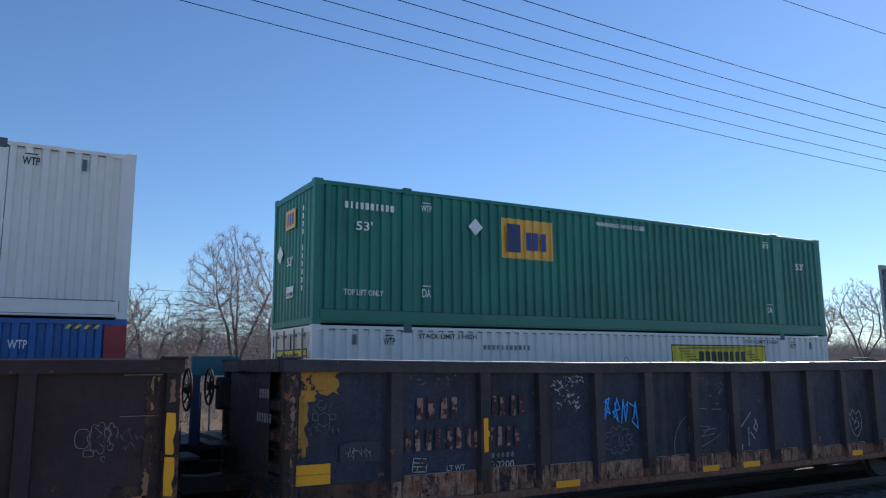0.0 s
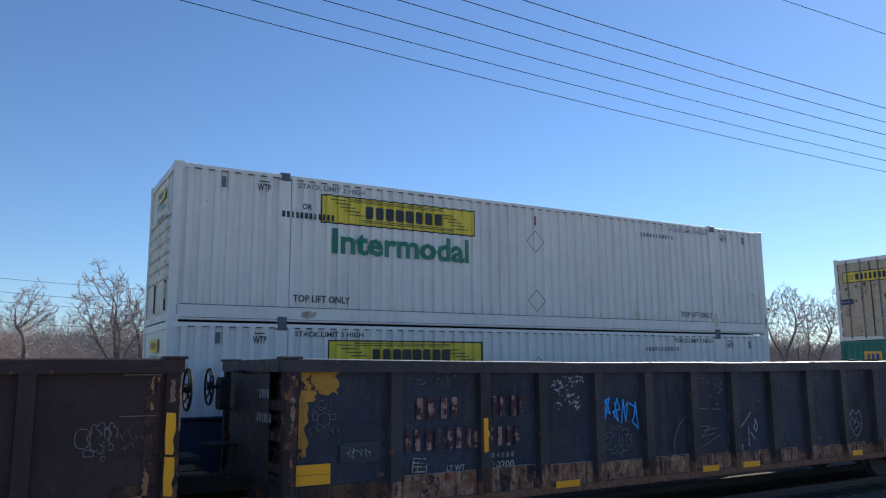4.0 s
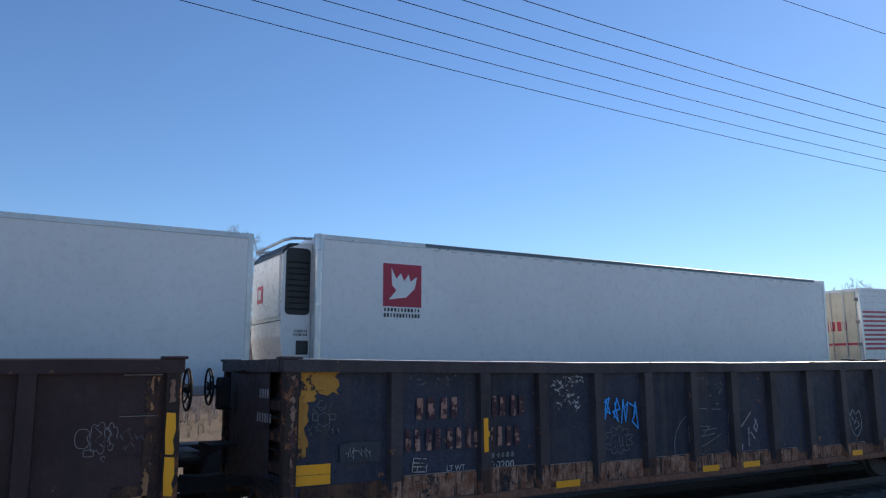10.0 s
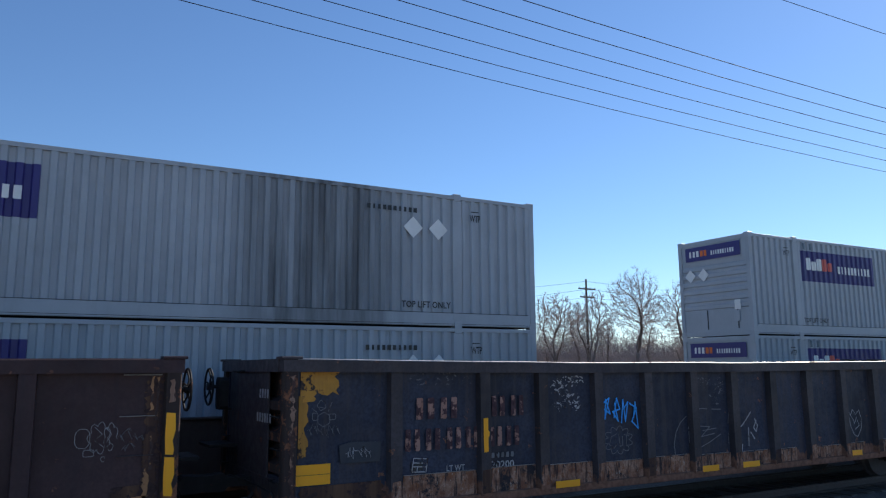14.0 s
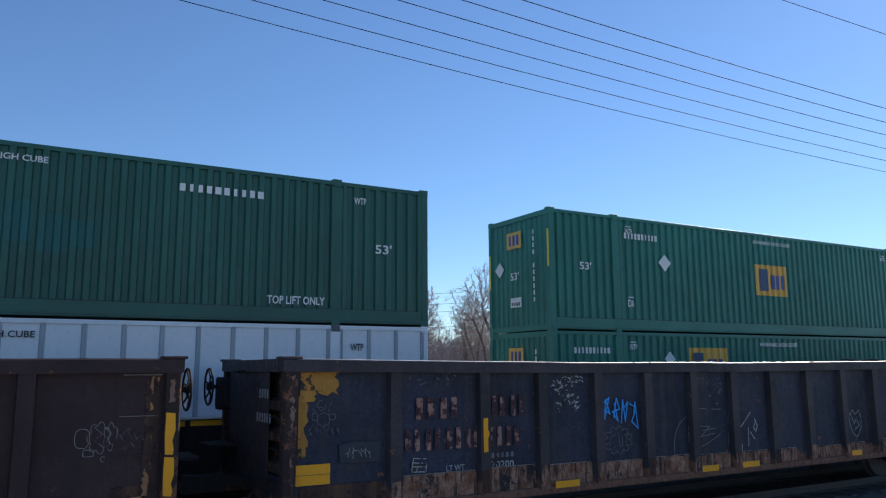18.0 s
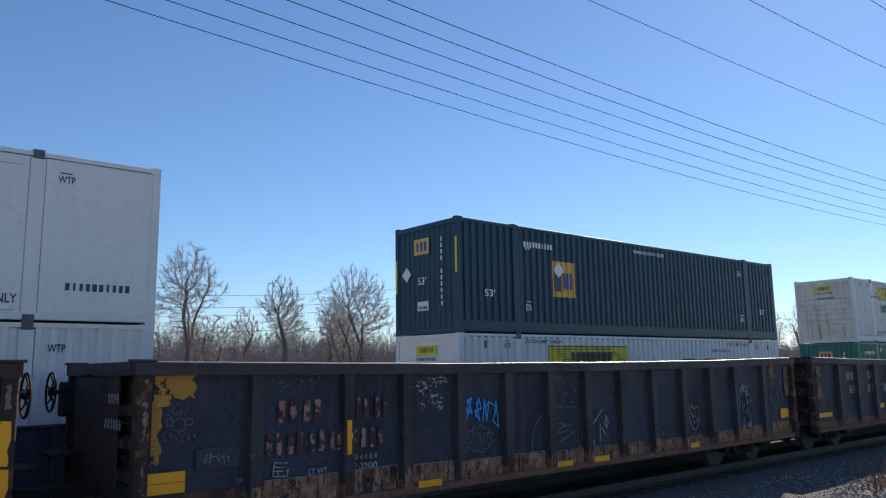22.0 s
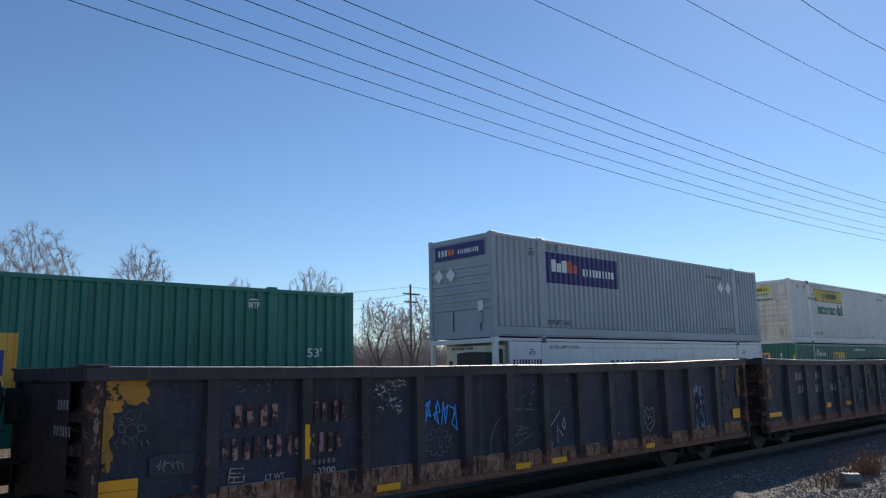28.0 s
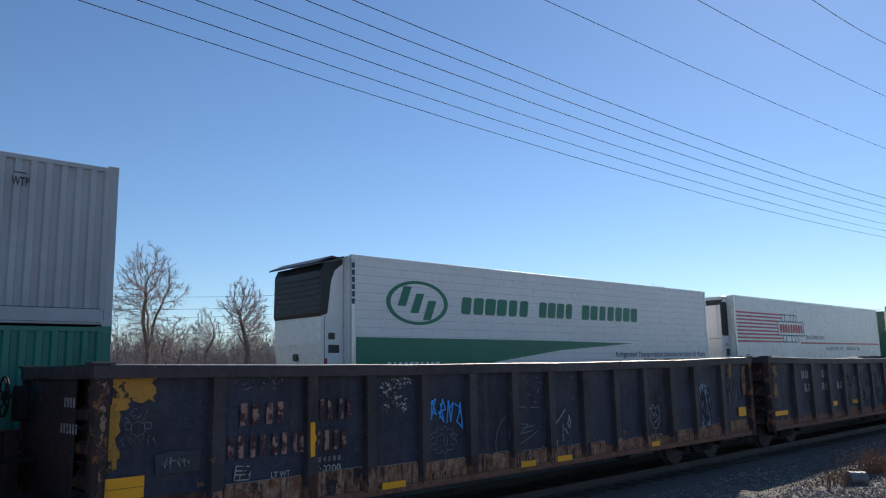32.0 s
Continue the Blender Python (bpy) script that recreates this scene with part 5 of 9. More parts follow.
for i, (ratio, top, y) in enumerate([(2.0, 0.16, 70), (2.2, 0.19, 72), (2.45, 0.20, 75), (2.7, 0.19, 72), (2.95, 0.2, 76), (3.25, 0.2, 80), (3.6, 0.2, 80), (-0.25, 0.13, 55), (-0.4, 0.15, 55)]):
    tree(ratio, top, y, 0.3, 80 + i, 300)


def thicket(count, x0, x1, y0, y1, h0, h1, seed, stems, twigs, thin):
    """Many-stemmed leafless shrubs and saplings, joined: nobody could count them."""
    w = Wood(seed)
    rnd = w.rnd

    spike = w.spike
    for _ in range(count):
        y = y0 + (y1 - y0) * rnd.random()
        x = x0 + (x1 - x0) * rnd.random() ** 1.5
        h = rnd.uniform(h0, h1) * (0.8 + 0.35 * noise.noise(Vector((x * 0.12, y * 0.12, seed))))
        root = Vector((x, y, ground_height(y) - 0.1))
        for _ in range(stems):
            d = Vector((rnd.gauss(0, 0.2), rnd.gauss(0, 0.2), 1)).normalized() * h * rnd.uniform(0.7, 1.05)
            spike(root, d, thin * 2.2)
            for _ in range(twigs):
                u = rnd.uniform(0.25, 0.95)
                q = Vector((rnd.gauss(0, 0.6), rnd.gauss(0, 0.6), rnd.uniform(0.2, 1.0))) * h * 0.26 * (1.15 - u * 0.6)
                p = root + d * u
                spike(p, q, thin)
                if rnd.random() < 0.6:
                    spike(p + q * 0.5, Vector((rnd.gauss(0, 0.4), rnd.gauss(0, 0.4), rnd.uniform(0.1, 0.6))) * h * 0.13, thin * 0.8)
    return w


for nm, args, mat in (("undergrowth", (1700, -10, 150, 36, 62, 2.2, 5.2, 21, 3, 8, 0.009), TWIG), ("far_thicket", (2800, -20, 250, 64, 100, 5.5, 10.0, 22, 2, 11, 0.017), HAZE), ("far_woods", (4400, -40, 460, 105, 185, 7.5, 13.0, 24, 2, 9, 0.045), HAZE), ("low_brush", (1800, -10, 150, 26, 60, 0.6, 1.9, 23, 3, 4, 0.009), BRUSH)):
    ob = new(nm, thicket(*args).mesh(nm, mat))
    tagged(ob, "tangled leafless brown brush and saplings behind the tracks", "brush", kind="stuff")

# ---- utility poles and wires behind the trees ----
def utility_pole(x, y, top, label="weathered wooden utility pole with crossarms"):
    p = tagged(new("utility_pole"), label, "utility pole", "utility poles")
    h0 = ground_height(y)
    p.location = (x, y, h0)
    hh = top - h0
    solo("pole", Geo().tube([(0, 0, -0.3), (0, 0, hh)], 0.17, 10, 0.11), WOOD, p)
    for z, w in ((hh - 1.1, 1.2), (hh - 2.0, 1.0)):
        solo("crossarm", Geo().deep([(-w, z - 0.07), (w, z - 0.07), (w, z + 0.07), (-w, z + 0.07)], -0.2, -0.1), WOOD, p)
        for s in (-1, -0.4, 0.4, 1):
            part("insulator", "insulator", lambda: Geo().tube([(0, 0, 0), (0, 0, 0.14)], 0.05, 8, 0.03), GREY, p, at=(s * (w - 0.08), -0.15, z + 0.07))
    return p


utility_pole(0.862 * 64, 64, 0.150 * 64 + 2.41)
utility_pole(3.32 * 50, 50, 0.207 * 50 + 2.41)
utility_pole(4.12 * 50, 50, 0.212 * 50 + 2.41)
for z0, z1, mid in ((0.118, 0.146, 0.100), (0.104, 0.132, 0.083), (0.092, 0.118, 0.072), (0.066, 0.09, 0.05)):
    pts = []
    for k in range(17):
        u = k / 16
        x = (-0.18 + 1.04 * u) * 64
        z = (z0 * (1 - u) + z1 * u) * 64 - 4 * u * (1 - u) * ((z0 + z1) / 2 - mid) * 64
        pts.append((x, 64, z + 2.41))
    wire(pts, 0.014, "utility_wire", "sagging utility wire behind the trees")
    wire([(0.86 * 64, 64, z1 * 64 + 2.41), (85, 60, (z1 - 0.02) * 60 + 2.41), (120, 55, (z1 - 0.01) * 55 + 2.41), (166, 50, (z1 + 0.05) * 50 + 2.41), (206, 50, (z1 + 0.055) * 50 + 2.41)], 0.014, "utility_wire", "sagging utility wire behind the trees")



# ---- a house far behind the trees ----
def far_house(x, y, w, eave, ridge):
    h0 = ground_height(y)
    b = tagged(new("house"), "far grey-sided house with a dark shingle roof behind brush", "house")
    b.location = (x, y, h0)
    solo("wall", Geo().box(-w / 2, 0, -0.3, w / 2, 8, eave), HOUSE, b)
    solo("roof", Geo().prism([(-0.5, eave - 0.1), (4, ridge), (8.5, eave - 0.1), (8.5, eave + 0.12), (4, ridge + 0.25), (-0.5, eave + 0.12)], -w / 2 - 0.4, w / 2 + 0.4), ROOF, b)
    for k in (-0.28, 0.0, 0.28):
        solo("window", Geo().box(k * w - 0.5, -0.04, 1.4, k * w + 0.5, 0.02, 2.9), GLASSY, b)


far_house(0.21 * 118, 118, 6.5, 3.6, 5.7)


# ---- the moving train ----
moving = []
CL, CW, CH = 16.154, 2.591, 2.896       # 53-foot containers
YN = -CW / 2
PITCH, DEPTH = 0.245, 0.052


def corrugation(x0, x1):
    """Points (x, depth) of the trapezoid wave between x0 and x1."""
    pts, k = [], math.floor(x0 / PITCH) - 1
    while k * PITCH < x1 + PITCH:
        b = k * PITCH
        pts += [(b, 0.0), (b + 0.095, 0.0), (b + 0.123, DEPTH), (b + 0.217, DEPTH)]
        k += 1

    def depth(x):
        for (a, d), (c, e) in zip(pts, pts[1:]):
            if a <= x <= c:
                return d + (e - d) * (x - a) / max(1e-9, c - a)
        return 0.0
    return [(x0, depth(x0))] + [q for q in pts if x0 < q[0] < x1] + [(x1, depth(x1))]


def wave_sheet(x0, x1, z0, z1, off=0.0):
    g = Geo()
    line = corrugation(x0, x1)
    for x, d in line:
        g.v += [(x, YN + 0.006 + d - off, z0), (x, YN + 0.006 + d - off, z1)]
    g.f = [(2 * i, 2 * i + 2, 2 * i + 3, 2 * i + 1) for i in range(len(line) - 1)]
    return g


WAVY = set()                  # names of the boxes with corrugated sides


def drape(me, x0, off, slack=0.4):
    """Lays a flat mesh, whose origin stands at x0, on the waves of a corrugated side."""
    line = corrugation(2.2, CL - 2.2)
    bm = bmesh.new()
    bm.from_mesh(me)
    xs = [v.co.x for v in bm.verts]
    for xb, _ in line:
        if min(xs) + 0.002 < xb - x0 < max(xs) - 0.002:
            bmesh.ops.bisect_plane(bm, geom=bm.verts[:] + bm.edges[:] + bm.faces[:], dist=0.0005, plane_co=(xb - x0, 0, 0), plane_no=(1, 0, 0))
    at, deep = [q[0] for q in line], [q[1] for q in line]
    for v in bm.verts:
        v.co.y = slack * float(np.interp(x0 + v.co.x, at, deep)) + 0.009 - off
    out = bpy.data.meshes.new(me.name)
    bm.to_mesh(out)
    bm.free()
    for m in me.materials:
        out.materials.append(m)
    return out


def side_lettering(c, s, x0, x1, z0, z1, mat, name="lettering", flush=0.0, slant=0.0):
    me = text_mesh(s, x1 - x0, z1 - z0, mat, slant)
    if c.name in WAVY and z1 - z0 > 0.17 and 2.2 < x0 and x1 < CL - 2.2:
        key = ("draped", me.name, round(x0, 2))
        if key not in cache:
            cache[key] = drape(me, x0, 0.012)
        me = cache[key]
    ob = new(name, me)
    ob.parent = c
    ob.location = (x0, YN - 0.003 + flush, z0)
    if z1 - z0 < 0.17:
        ob["kind"] = "stuff"
    return ob


def end_lettering(c, s, y_left, width, z0, h, mat, x=-0.012):
    ob = new("lettering", text_mesh(s, width, h, mat))
    ob.parent = c
    ob.location = (x, y_left, z0)
    ob.rotation_euler = (0, 0, radians(-90))
    ob["kind"] = "stuff"
    return ob


def bar_row(c, n, x0, x1, z0, z1, mat, name="marking", slant=0.0, y=None, label=""):
    """A row of small plain bars the size of the characters, joined."""
    y = YN - 0.003 if y is None else y

    def build():
        g = Geo()
        w = (x1 - x0) / n
        for k in range(n):
            e = (0.14, 0.2, 0.11, 0.24, 0.16)[(k * 3 + n) % 5]
            e = e * 1.3 if n >= 8 else e
            a, b, sl = k * w + e * w, (k + 1) * w - e * w, slant * (z1 - z0)
            g.poly((a, 0, 0), (b, 0, 0), (b + sl, 0, z1 - z0), (a + sl, 0, z1 - z0))
        return g
    ob = part(name, ("bars", n, round(x1 - x0, 2), round(z1 - z0, 2), slant), build, mat, c, label, at=(x0, y, z0))
    ob["kind"] = "stuff"
    return ob


def bars(c, n, x0, x1, z0, z1, mat, name="marking", slant=0.0, y=None, label="", caps=None):
    """A row of plain blocks the size of the characters, each a part; small ones are joined. caps: the height of each block against the row's."""
    h = z1 - z0
    if h < 0.24 or n > 9:
        bar_row(c, n, x0, x1, z0, z1, mat, name, slant, y, label)
        return
    y = YN - 0.003 if y is None else y
    w = (x1 - x0) / n
    for k in range(n):
        e = (0.07, 0.11, 0.06, 0.13, 0.09)[(k * 3 + n) % 5]
        t, bw, xa = round(h * (caps[k] if caps else 1), 2), round(w * (1 - 2 * e), 2), x0 + k * w + e * w
        q = min(0.05, 0.16 * bw)

        def build():
            return Geo().poly(*[(px + slant * pz, 0, pz) for px, pz in ((q, 0), (bw - q, 0), (bw, q), (bw, t - q), (bw - q, t), (q, t), (0, t - q), (0, q))])
        ob = part("lettering_block", ("block", bw, t, slant), build, mat, c, label, at=(xa, y, z0))
        if c.name in WAVY and 2.2 < x0 and x1 < CL - 2.2:
            key = ("draped", ob.data.name, round(xa, 2))
            if key not in cache:
                cache[key] = drape(ob.data, xa, 0.013)
            ob.data = cache[key]
            ob.location.y = YN - 0.003


def end_bars(c, n, y_left, width, z0, h, mat, x=-0.012):
    ob = bar_row(c, n, 0, width, 0, h, mat)
    ob.location = (x, y_left, z0)
    ob.rotation_euler = (0, 0, radians(-90))
    return ob


def end_plate(c, y_left, width, z0, h, mat, x=-0.008, name="sign_panel", label=""):
    return part(name, ("endplate", width, h), lambda: Geo().box(-0.003, -width, 0, 0.003, 0, h), mat, c, label, at=(x, y_left, z0))


def sheet_sign(c, x0, x1, z0, z1, mat, label="", wave=True, off=0.005, name="sign_panel"):
    if wave:
        return part(name, ("wave", x0, x1, z0, z1, off), lambda: wave_sheet(x0, x1, z0, z1, off), mat, c, label)
    return part(name, ("flat", x1 - x0, z1 - z0), lambda: Geo().box(0, -0.003, 0, x1 - x0, 0.003, z1 - z0), mat, c, label, at=(x0, YN - off + 0.003, z0))


def flat_shape(c, ring, mat, name="marking", y=None, label=""):
    """A painted shape with the outline ring of (x, z)."""
    y = YN - 0.004 if y is None else y
    g = Geo()
    g.poly(*[(x, y, z) for x, z in ring])
    return part(name, ("shape", name, str(ring), y), lambda: g, mat, c, label)


def diamond(c, x, z, r, mat, thin=False):
    if thin:
        t = 0.02
        outer = [(x, z - r), (x + r, z), (x, z + r), (x - r, z)]
        inner = [(x, z - r + t), (x + r - t, z), (x, z + r - t), (x - r + t, z)]

        def build():
            g = Geo()
            for k in range(4):
                a, b, d, e = outer[k], outer[(k + 1) % 4], inner[(k + 1) % 4], inner[k]
                g.poly(*[(q[0], YN - 0.004, q[1]) for q in (a, b, d, e)])
            return g
        return part("placard_holder", ("thin", x, z, r), build, mat, c, "diamond-shaped placard holder")
    return part("placard", ("dia", r), lambda: Geo().deep([(0, -r), (r, 0), (0, r), (-r, 0)], -0.008, 0.0), mat, c, "diamond-shaped placard", at=(x, YN - 0.002, z))


def end_diamond(c, y, z, r, mat):
    return part("placard", ("enddia", r), lambda: Geo().prism([(0, -r), (r, 0), (0, r), (-r, 0)], -0.006, 0.0), mat, c, "diamond-shaped placard", at=(-0.01, y, z))


def container(name, mat, kind, end, label, stack_mat=None, dark_castings=True, band=True, length=CL, end_mat=None):
    """A 53-foot box: corrugated, smooth or sheet-and-post sides; origin at its near-left bottom, centred across."""
    c = tagged(new(name), label, "container", "containers on the train")
    if kind == "corr":
        WAVY.add(c.name)
    frame_mat = stack_mat or mat
    end_mat = end_mat or mat
    P1, P2 = 2.07, length - 2.07
    z0 = 0.31 if band else 0.16
    n0 = 0.66 if end == "reefer" else 0.06
    secs = [(max(0.13, n0), P1 - 0.13), (P1 + 0.13, P2 - 0.13), (P2 + 0.13, length - 0.13)]
    for k, (a, b) in enumerate(secs):
        if kind == "corr":
            part("side_panel", ("corr", a, b, z0), lambda: wave_sheet(a, b, z0, CH - 0.07), mat, c)
        elif kind == "smooth":
            part("side_panel", ("smooth", a, b), lambda: Geo().box(a, YN + 0.012, 0.16, b, YN + 0.05, CH - 0.10), mat, c)
        else:
            part("side_panel", ("sheet", a, b), lambda: Geo().box(a, YN + 0.03, z0, b, YN + 0.05, CH - 0.07), mat, c)
            n = max(2, round((b - a) / 0.62))
            for i in range(n + 1):
                part("side_post", "side_post", lambda: Geo().upright([(-0.045, YN + 0.03), (-0.03, YN), (0.03, YN), (0.045, YN + 0.03)], 0.16, CH - 0.07), GREY if mat is BLUEWHITE else ALU, c, "narrow metal side post", at=(a + (b - a) * i / n, 0, 0))
    part("far_side_panel", ("farside", length, n0), lambda: Geo().box(n0 + 0.04, -YN - 0.05, 0.16, length - 0.1, -YN - 0.01, CH - 0.07), mat, c)
    part("roof_panel", ("roof", length, n0), lambda: Geo().box(n0, YN + 0.06, CH - 0.045, length - 0.06, -YN - 0.06, CH - 0.012), mat, c)
    part("floor_panel", ("floor", length), lambda: Geo().box(0.06, YN + 0.06, 0.03, length - 0.06, -YN - 0.06, 0.16), BLACK, c)
    part("end_panel", ("rend", length), lambda: Geo().box(length - 0.05, YN + 0.08, 0.16, length - 0.01, -YN - 0.08, CH - 0.07), mat, c)
    for s in (1, -1):
        y0 = YN * s
        part("top_rail", ("top", length, s), lambda: Geo().box(0.15, min(y0, y0 + s * 0.07), CH - 0.085, length - 0.15, max(y0, y0 + s * 0.07), CH - 0.004, 0.003), frame_mat, c)
        part("bottom_rail", ("bot", length, s, band), lambda: Geo().box(0.15, min(y0 + s * 0.002, y0 + s * 0.12), 0.035, length - 0.15, max(y0 + s * 0.002, y0 + s * 0.12), 0.315 if band else 0.17, 0.012), frame_mat, c)
        for x in (0.0, length - 0.14):
            part("corner_post", ("cpost", s), lambda: Geo().upright([(0, y0), (0.14, y0), (0.14, y0 + s * 0.03), (0.10, y0 + s * 0.12), (0, y0 + s * 0.12)], 0.11, CH - 0.11), frame_mat, c, at=(x, 0, 0))
            for z in (0.0, CH - 0.118) if s > 0 or x == 0 else ():
                o = 0.0 if z == 0 else 0.002
                part("corner_casting", ("casting", s, o), lambda: Geo().box(-0.006 + o, min(y0 - s * (0.004 - o), y0 + s * 0.16), 0, 0.172 - o, max(y0 - s * (0.004 - o), y0 + s * 0.16), 0.122 + 14 * o, 0.01), frame_mat, c, at=(x if x == 0 else x - 0.026, 0, z))
        for x in (P1, P2) if s > 0 else ():
            part("lift_post", ("lpost", s), lambda: Geo().upright([(-0.13, y0 + s * 0.05), (-0.115, y0), (0.115, y0), (0.13, y0 + s * 0.05)], 0.11, CH - 0.11), frame_mat, c, at=(x, 0, 0))
            for z in (-0.004, CH - 0.125):
                o = 0.0 if z < 0 else 0.002
                part("lift_casting", ("lcast", s, o), lambda: Geo().box(-0.09 + o, min(y0 - s * (0.012 - o), y0 + s * 0.16), 0, 0.09 - o, max(y0 - s * (0.012 - o), y0 + s * 0.16), 0.13 + 16 * o, 0.01), CASTING if dark_castings else frame_mat, c, "dull blue-grey steel lifting casting" if dark_castings else "", at=(x, 0, z))
    if band:
        part("band_joint", ("bandj", length), lambda: Geo().box(0.2, YN - 0.001, 0.306, length - 0.2, YN + 0.05, 0.318), SEAM, c)
        part("band_joint", ("bandl", length), lambda: Geo().box(0.2, YN - 0.0015, 0.072, length - 0.2, YN + 0.05, 0.08), SEAM, c)
    # left end
    part("end_header", "ehead", lambda: Geo().box(0.0, YN + 0.12, CH - 0.13, 0.1, -YN - 0.12, CH - 0.004, 0.01), frame_mat, c)
    part("end_sill", "esill", lambda: Geo().box(0.0, YN + 0.12, 0.02, 0.1, -YN - 0.12, 0.15, 0.01), frame_mat, c)
    W2 = -YN - 0.125
    if end == "front":
        def ribs():
            g = Geo()
            prof = [(0.03, 0.15), (0.03, 0.24)]
            z = 0.24
            prof += [(0.03, 0.78)]
            for k in range(6):
                zb = 0.80 + 0.235 * k
                prof += [(0.045, zb), (0.012, zb + 0.03), (0.012, zb + 0.12), (0.045, zb + 0.16)]
            prof += [(0.03, 2.24), (0.03, CH - 0.13)]
            for (d1, z1), (d2, z2) in zip(prof, prof[1:]):
                g.poly((d1, -W2, z1), (d1, W2, z1), (d2, W2, z2), (d2, -W2, z2))
            return g
        part("front_wall", "frontwall", ribs, end_mat, c, "end wall pressed into horizontal ridges")
        part("document_box", "docbox", lambda: Geo().box(-0.012, -0.85, 0.42, 0.03, -0.66, 0.72, 0.01), CREAM if mat.name.startswith("white") else frame_mat, c)
        for y in (-0.78, 0.3):
            part("hatch_joint", "hatchj", lambda: Geo().box(0.0, -0.006, 0.22, 0.028, 0.006, 0.78), SEAM, c, at=(0, y, 0))
    elif end == "ribbed":
        def upright_ribs():
            g = Geo()
            line, y = [], -W2
            while y < W2:
                line += [(y, 0.02), (y + 0.09, 0.02), (y + 0.11, 0.05), (y + 0.19, 0.05)]
                y += 0.21
            line = [q for q in line if q[0] < W2] + [(W2, 0.02)]
            for (y1, d1), (y2, d2) in zip(line, line[1:]):
                g.poly((d1, y1, 0.15), (d1, y2, 0.15) if d1 == d2 else (d2, y2, 0.15), (d2, y2, CH - 0.13), (d1, y1, CH - 0.13))
            return g
        part("front_wall", "ribbedfront", upright_ribs, end_mat, c, "end wall with shallow upright ribs")
    elif end == "doors":
        for s in (-1, 1):
            def leaf():
                g = Geo()
                a, b = sorted((s * 0.012, s * W2))
                g.box(0.02, a, 0.16, 0.06, b, CH - 0.14, 0.01)
                for k in range(4):
                    zz = 0.3 + 0.62 * k
                    g.box(0.012, a + 0.12, zz, 0.03, b - 0.12, zz + 0.5, 0.01)
                return g
            door = part("door", ("leaf", s), leaf, end_mat, c)
            for y in (0.32, 0.82):
                part("lock_rod", "lockrod", lambda: Geo().tube([(-0.03, 0, 0.06), (-0.03, 0, CH - 0.05)], 0.02, 8), ROD, door, "grimy steel lock rod", at=(0, s * y, 0))
                part("rod_handle", "rodh", lambda: Geo().tube([(-0.035, 0, 0), (-0.06, 0.03, 0.02), (-0.06, 0.30, 0.03)], 0.016, 6), ALU, door, at=(0, s * y - 0.15, 0.72))
                for z in (0.12, 0.75, 1.6, CH - 0.2):
                    part("rod_bracket", "rodb", lambda: Geo().box(-0.05, -0.035, 0, 0.02, 0.035, 0.045, 0.006), ROD, door, at=(0, s * y, z))
            for z in (0.35, 1.0, 1.7, 2.4):
                part("hinge", "hinge", lambda: Geo().box(-0.01, -0.05, 0, 0.03, 0.05, 0.11, 0.01).tube([(-0.004, 0.02 * s, -0.01), (-0.004, 0.02 * s, 0.12)], 0.016, 6), frame_mat, door, at=(0, s * (W2 + 0.02), z))
            part("door_edge", ("dedge", s), lambda: Geo().box(0.004, min(s * (W2 - 0.012), s * W2), 0.16, 0.05, max(s * (W2 - 0.012), s * W2), CH - 0.14), SEAM, door, "dark rubber seal along the door's edge")
        part("door_gasket", "gasket", lambda: Geo().box(0.0, -0.014, 0.16, 0.05, 0.014, CH - 0.14), SEAM, c)
    elif end == "posts":
        part("front_wall", "flatfront", lambda: Geo().box(0.05, -W2, 0.15, 0.09, W2, CH - 0.13), mat, c)
        for k in range(6):
            part("end_post", "endpost", lambda: Geo().upright([(0.05, -0.04), (0.01, -0.03), (0.01, 0.03), (0.05, 0.04)], 0.15, CH - 0.13), mat, c, at=(0, -W2 + 2 * W2 * (k + 0.5) / 6, 0))
    else:
        reefer_nose(c, mat)
    return c


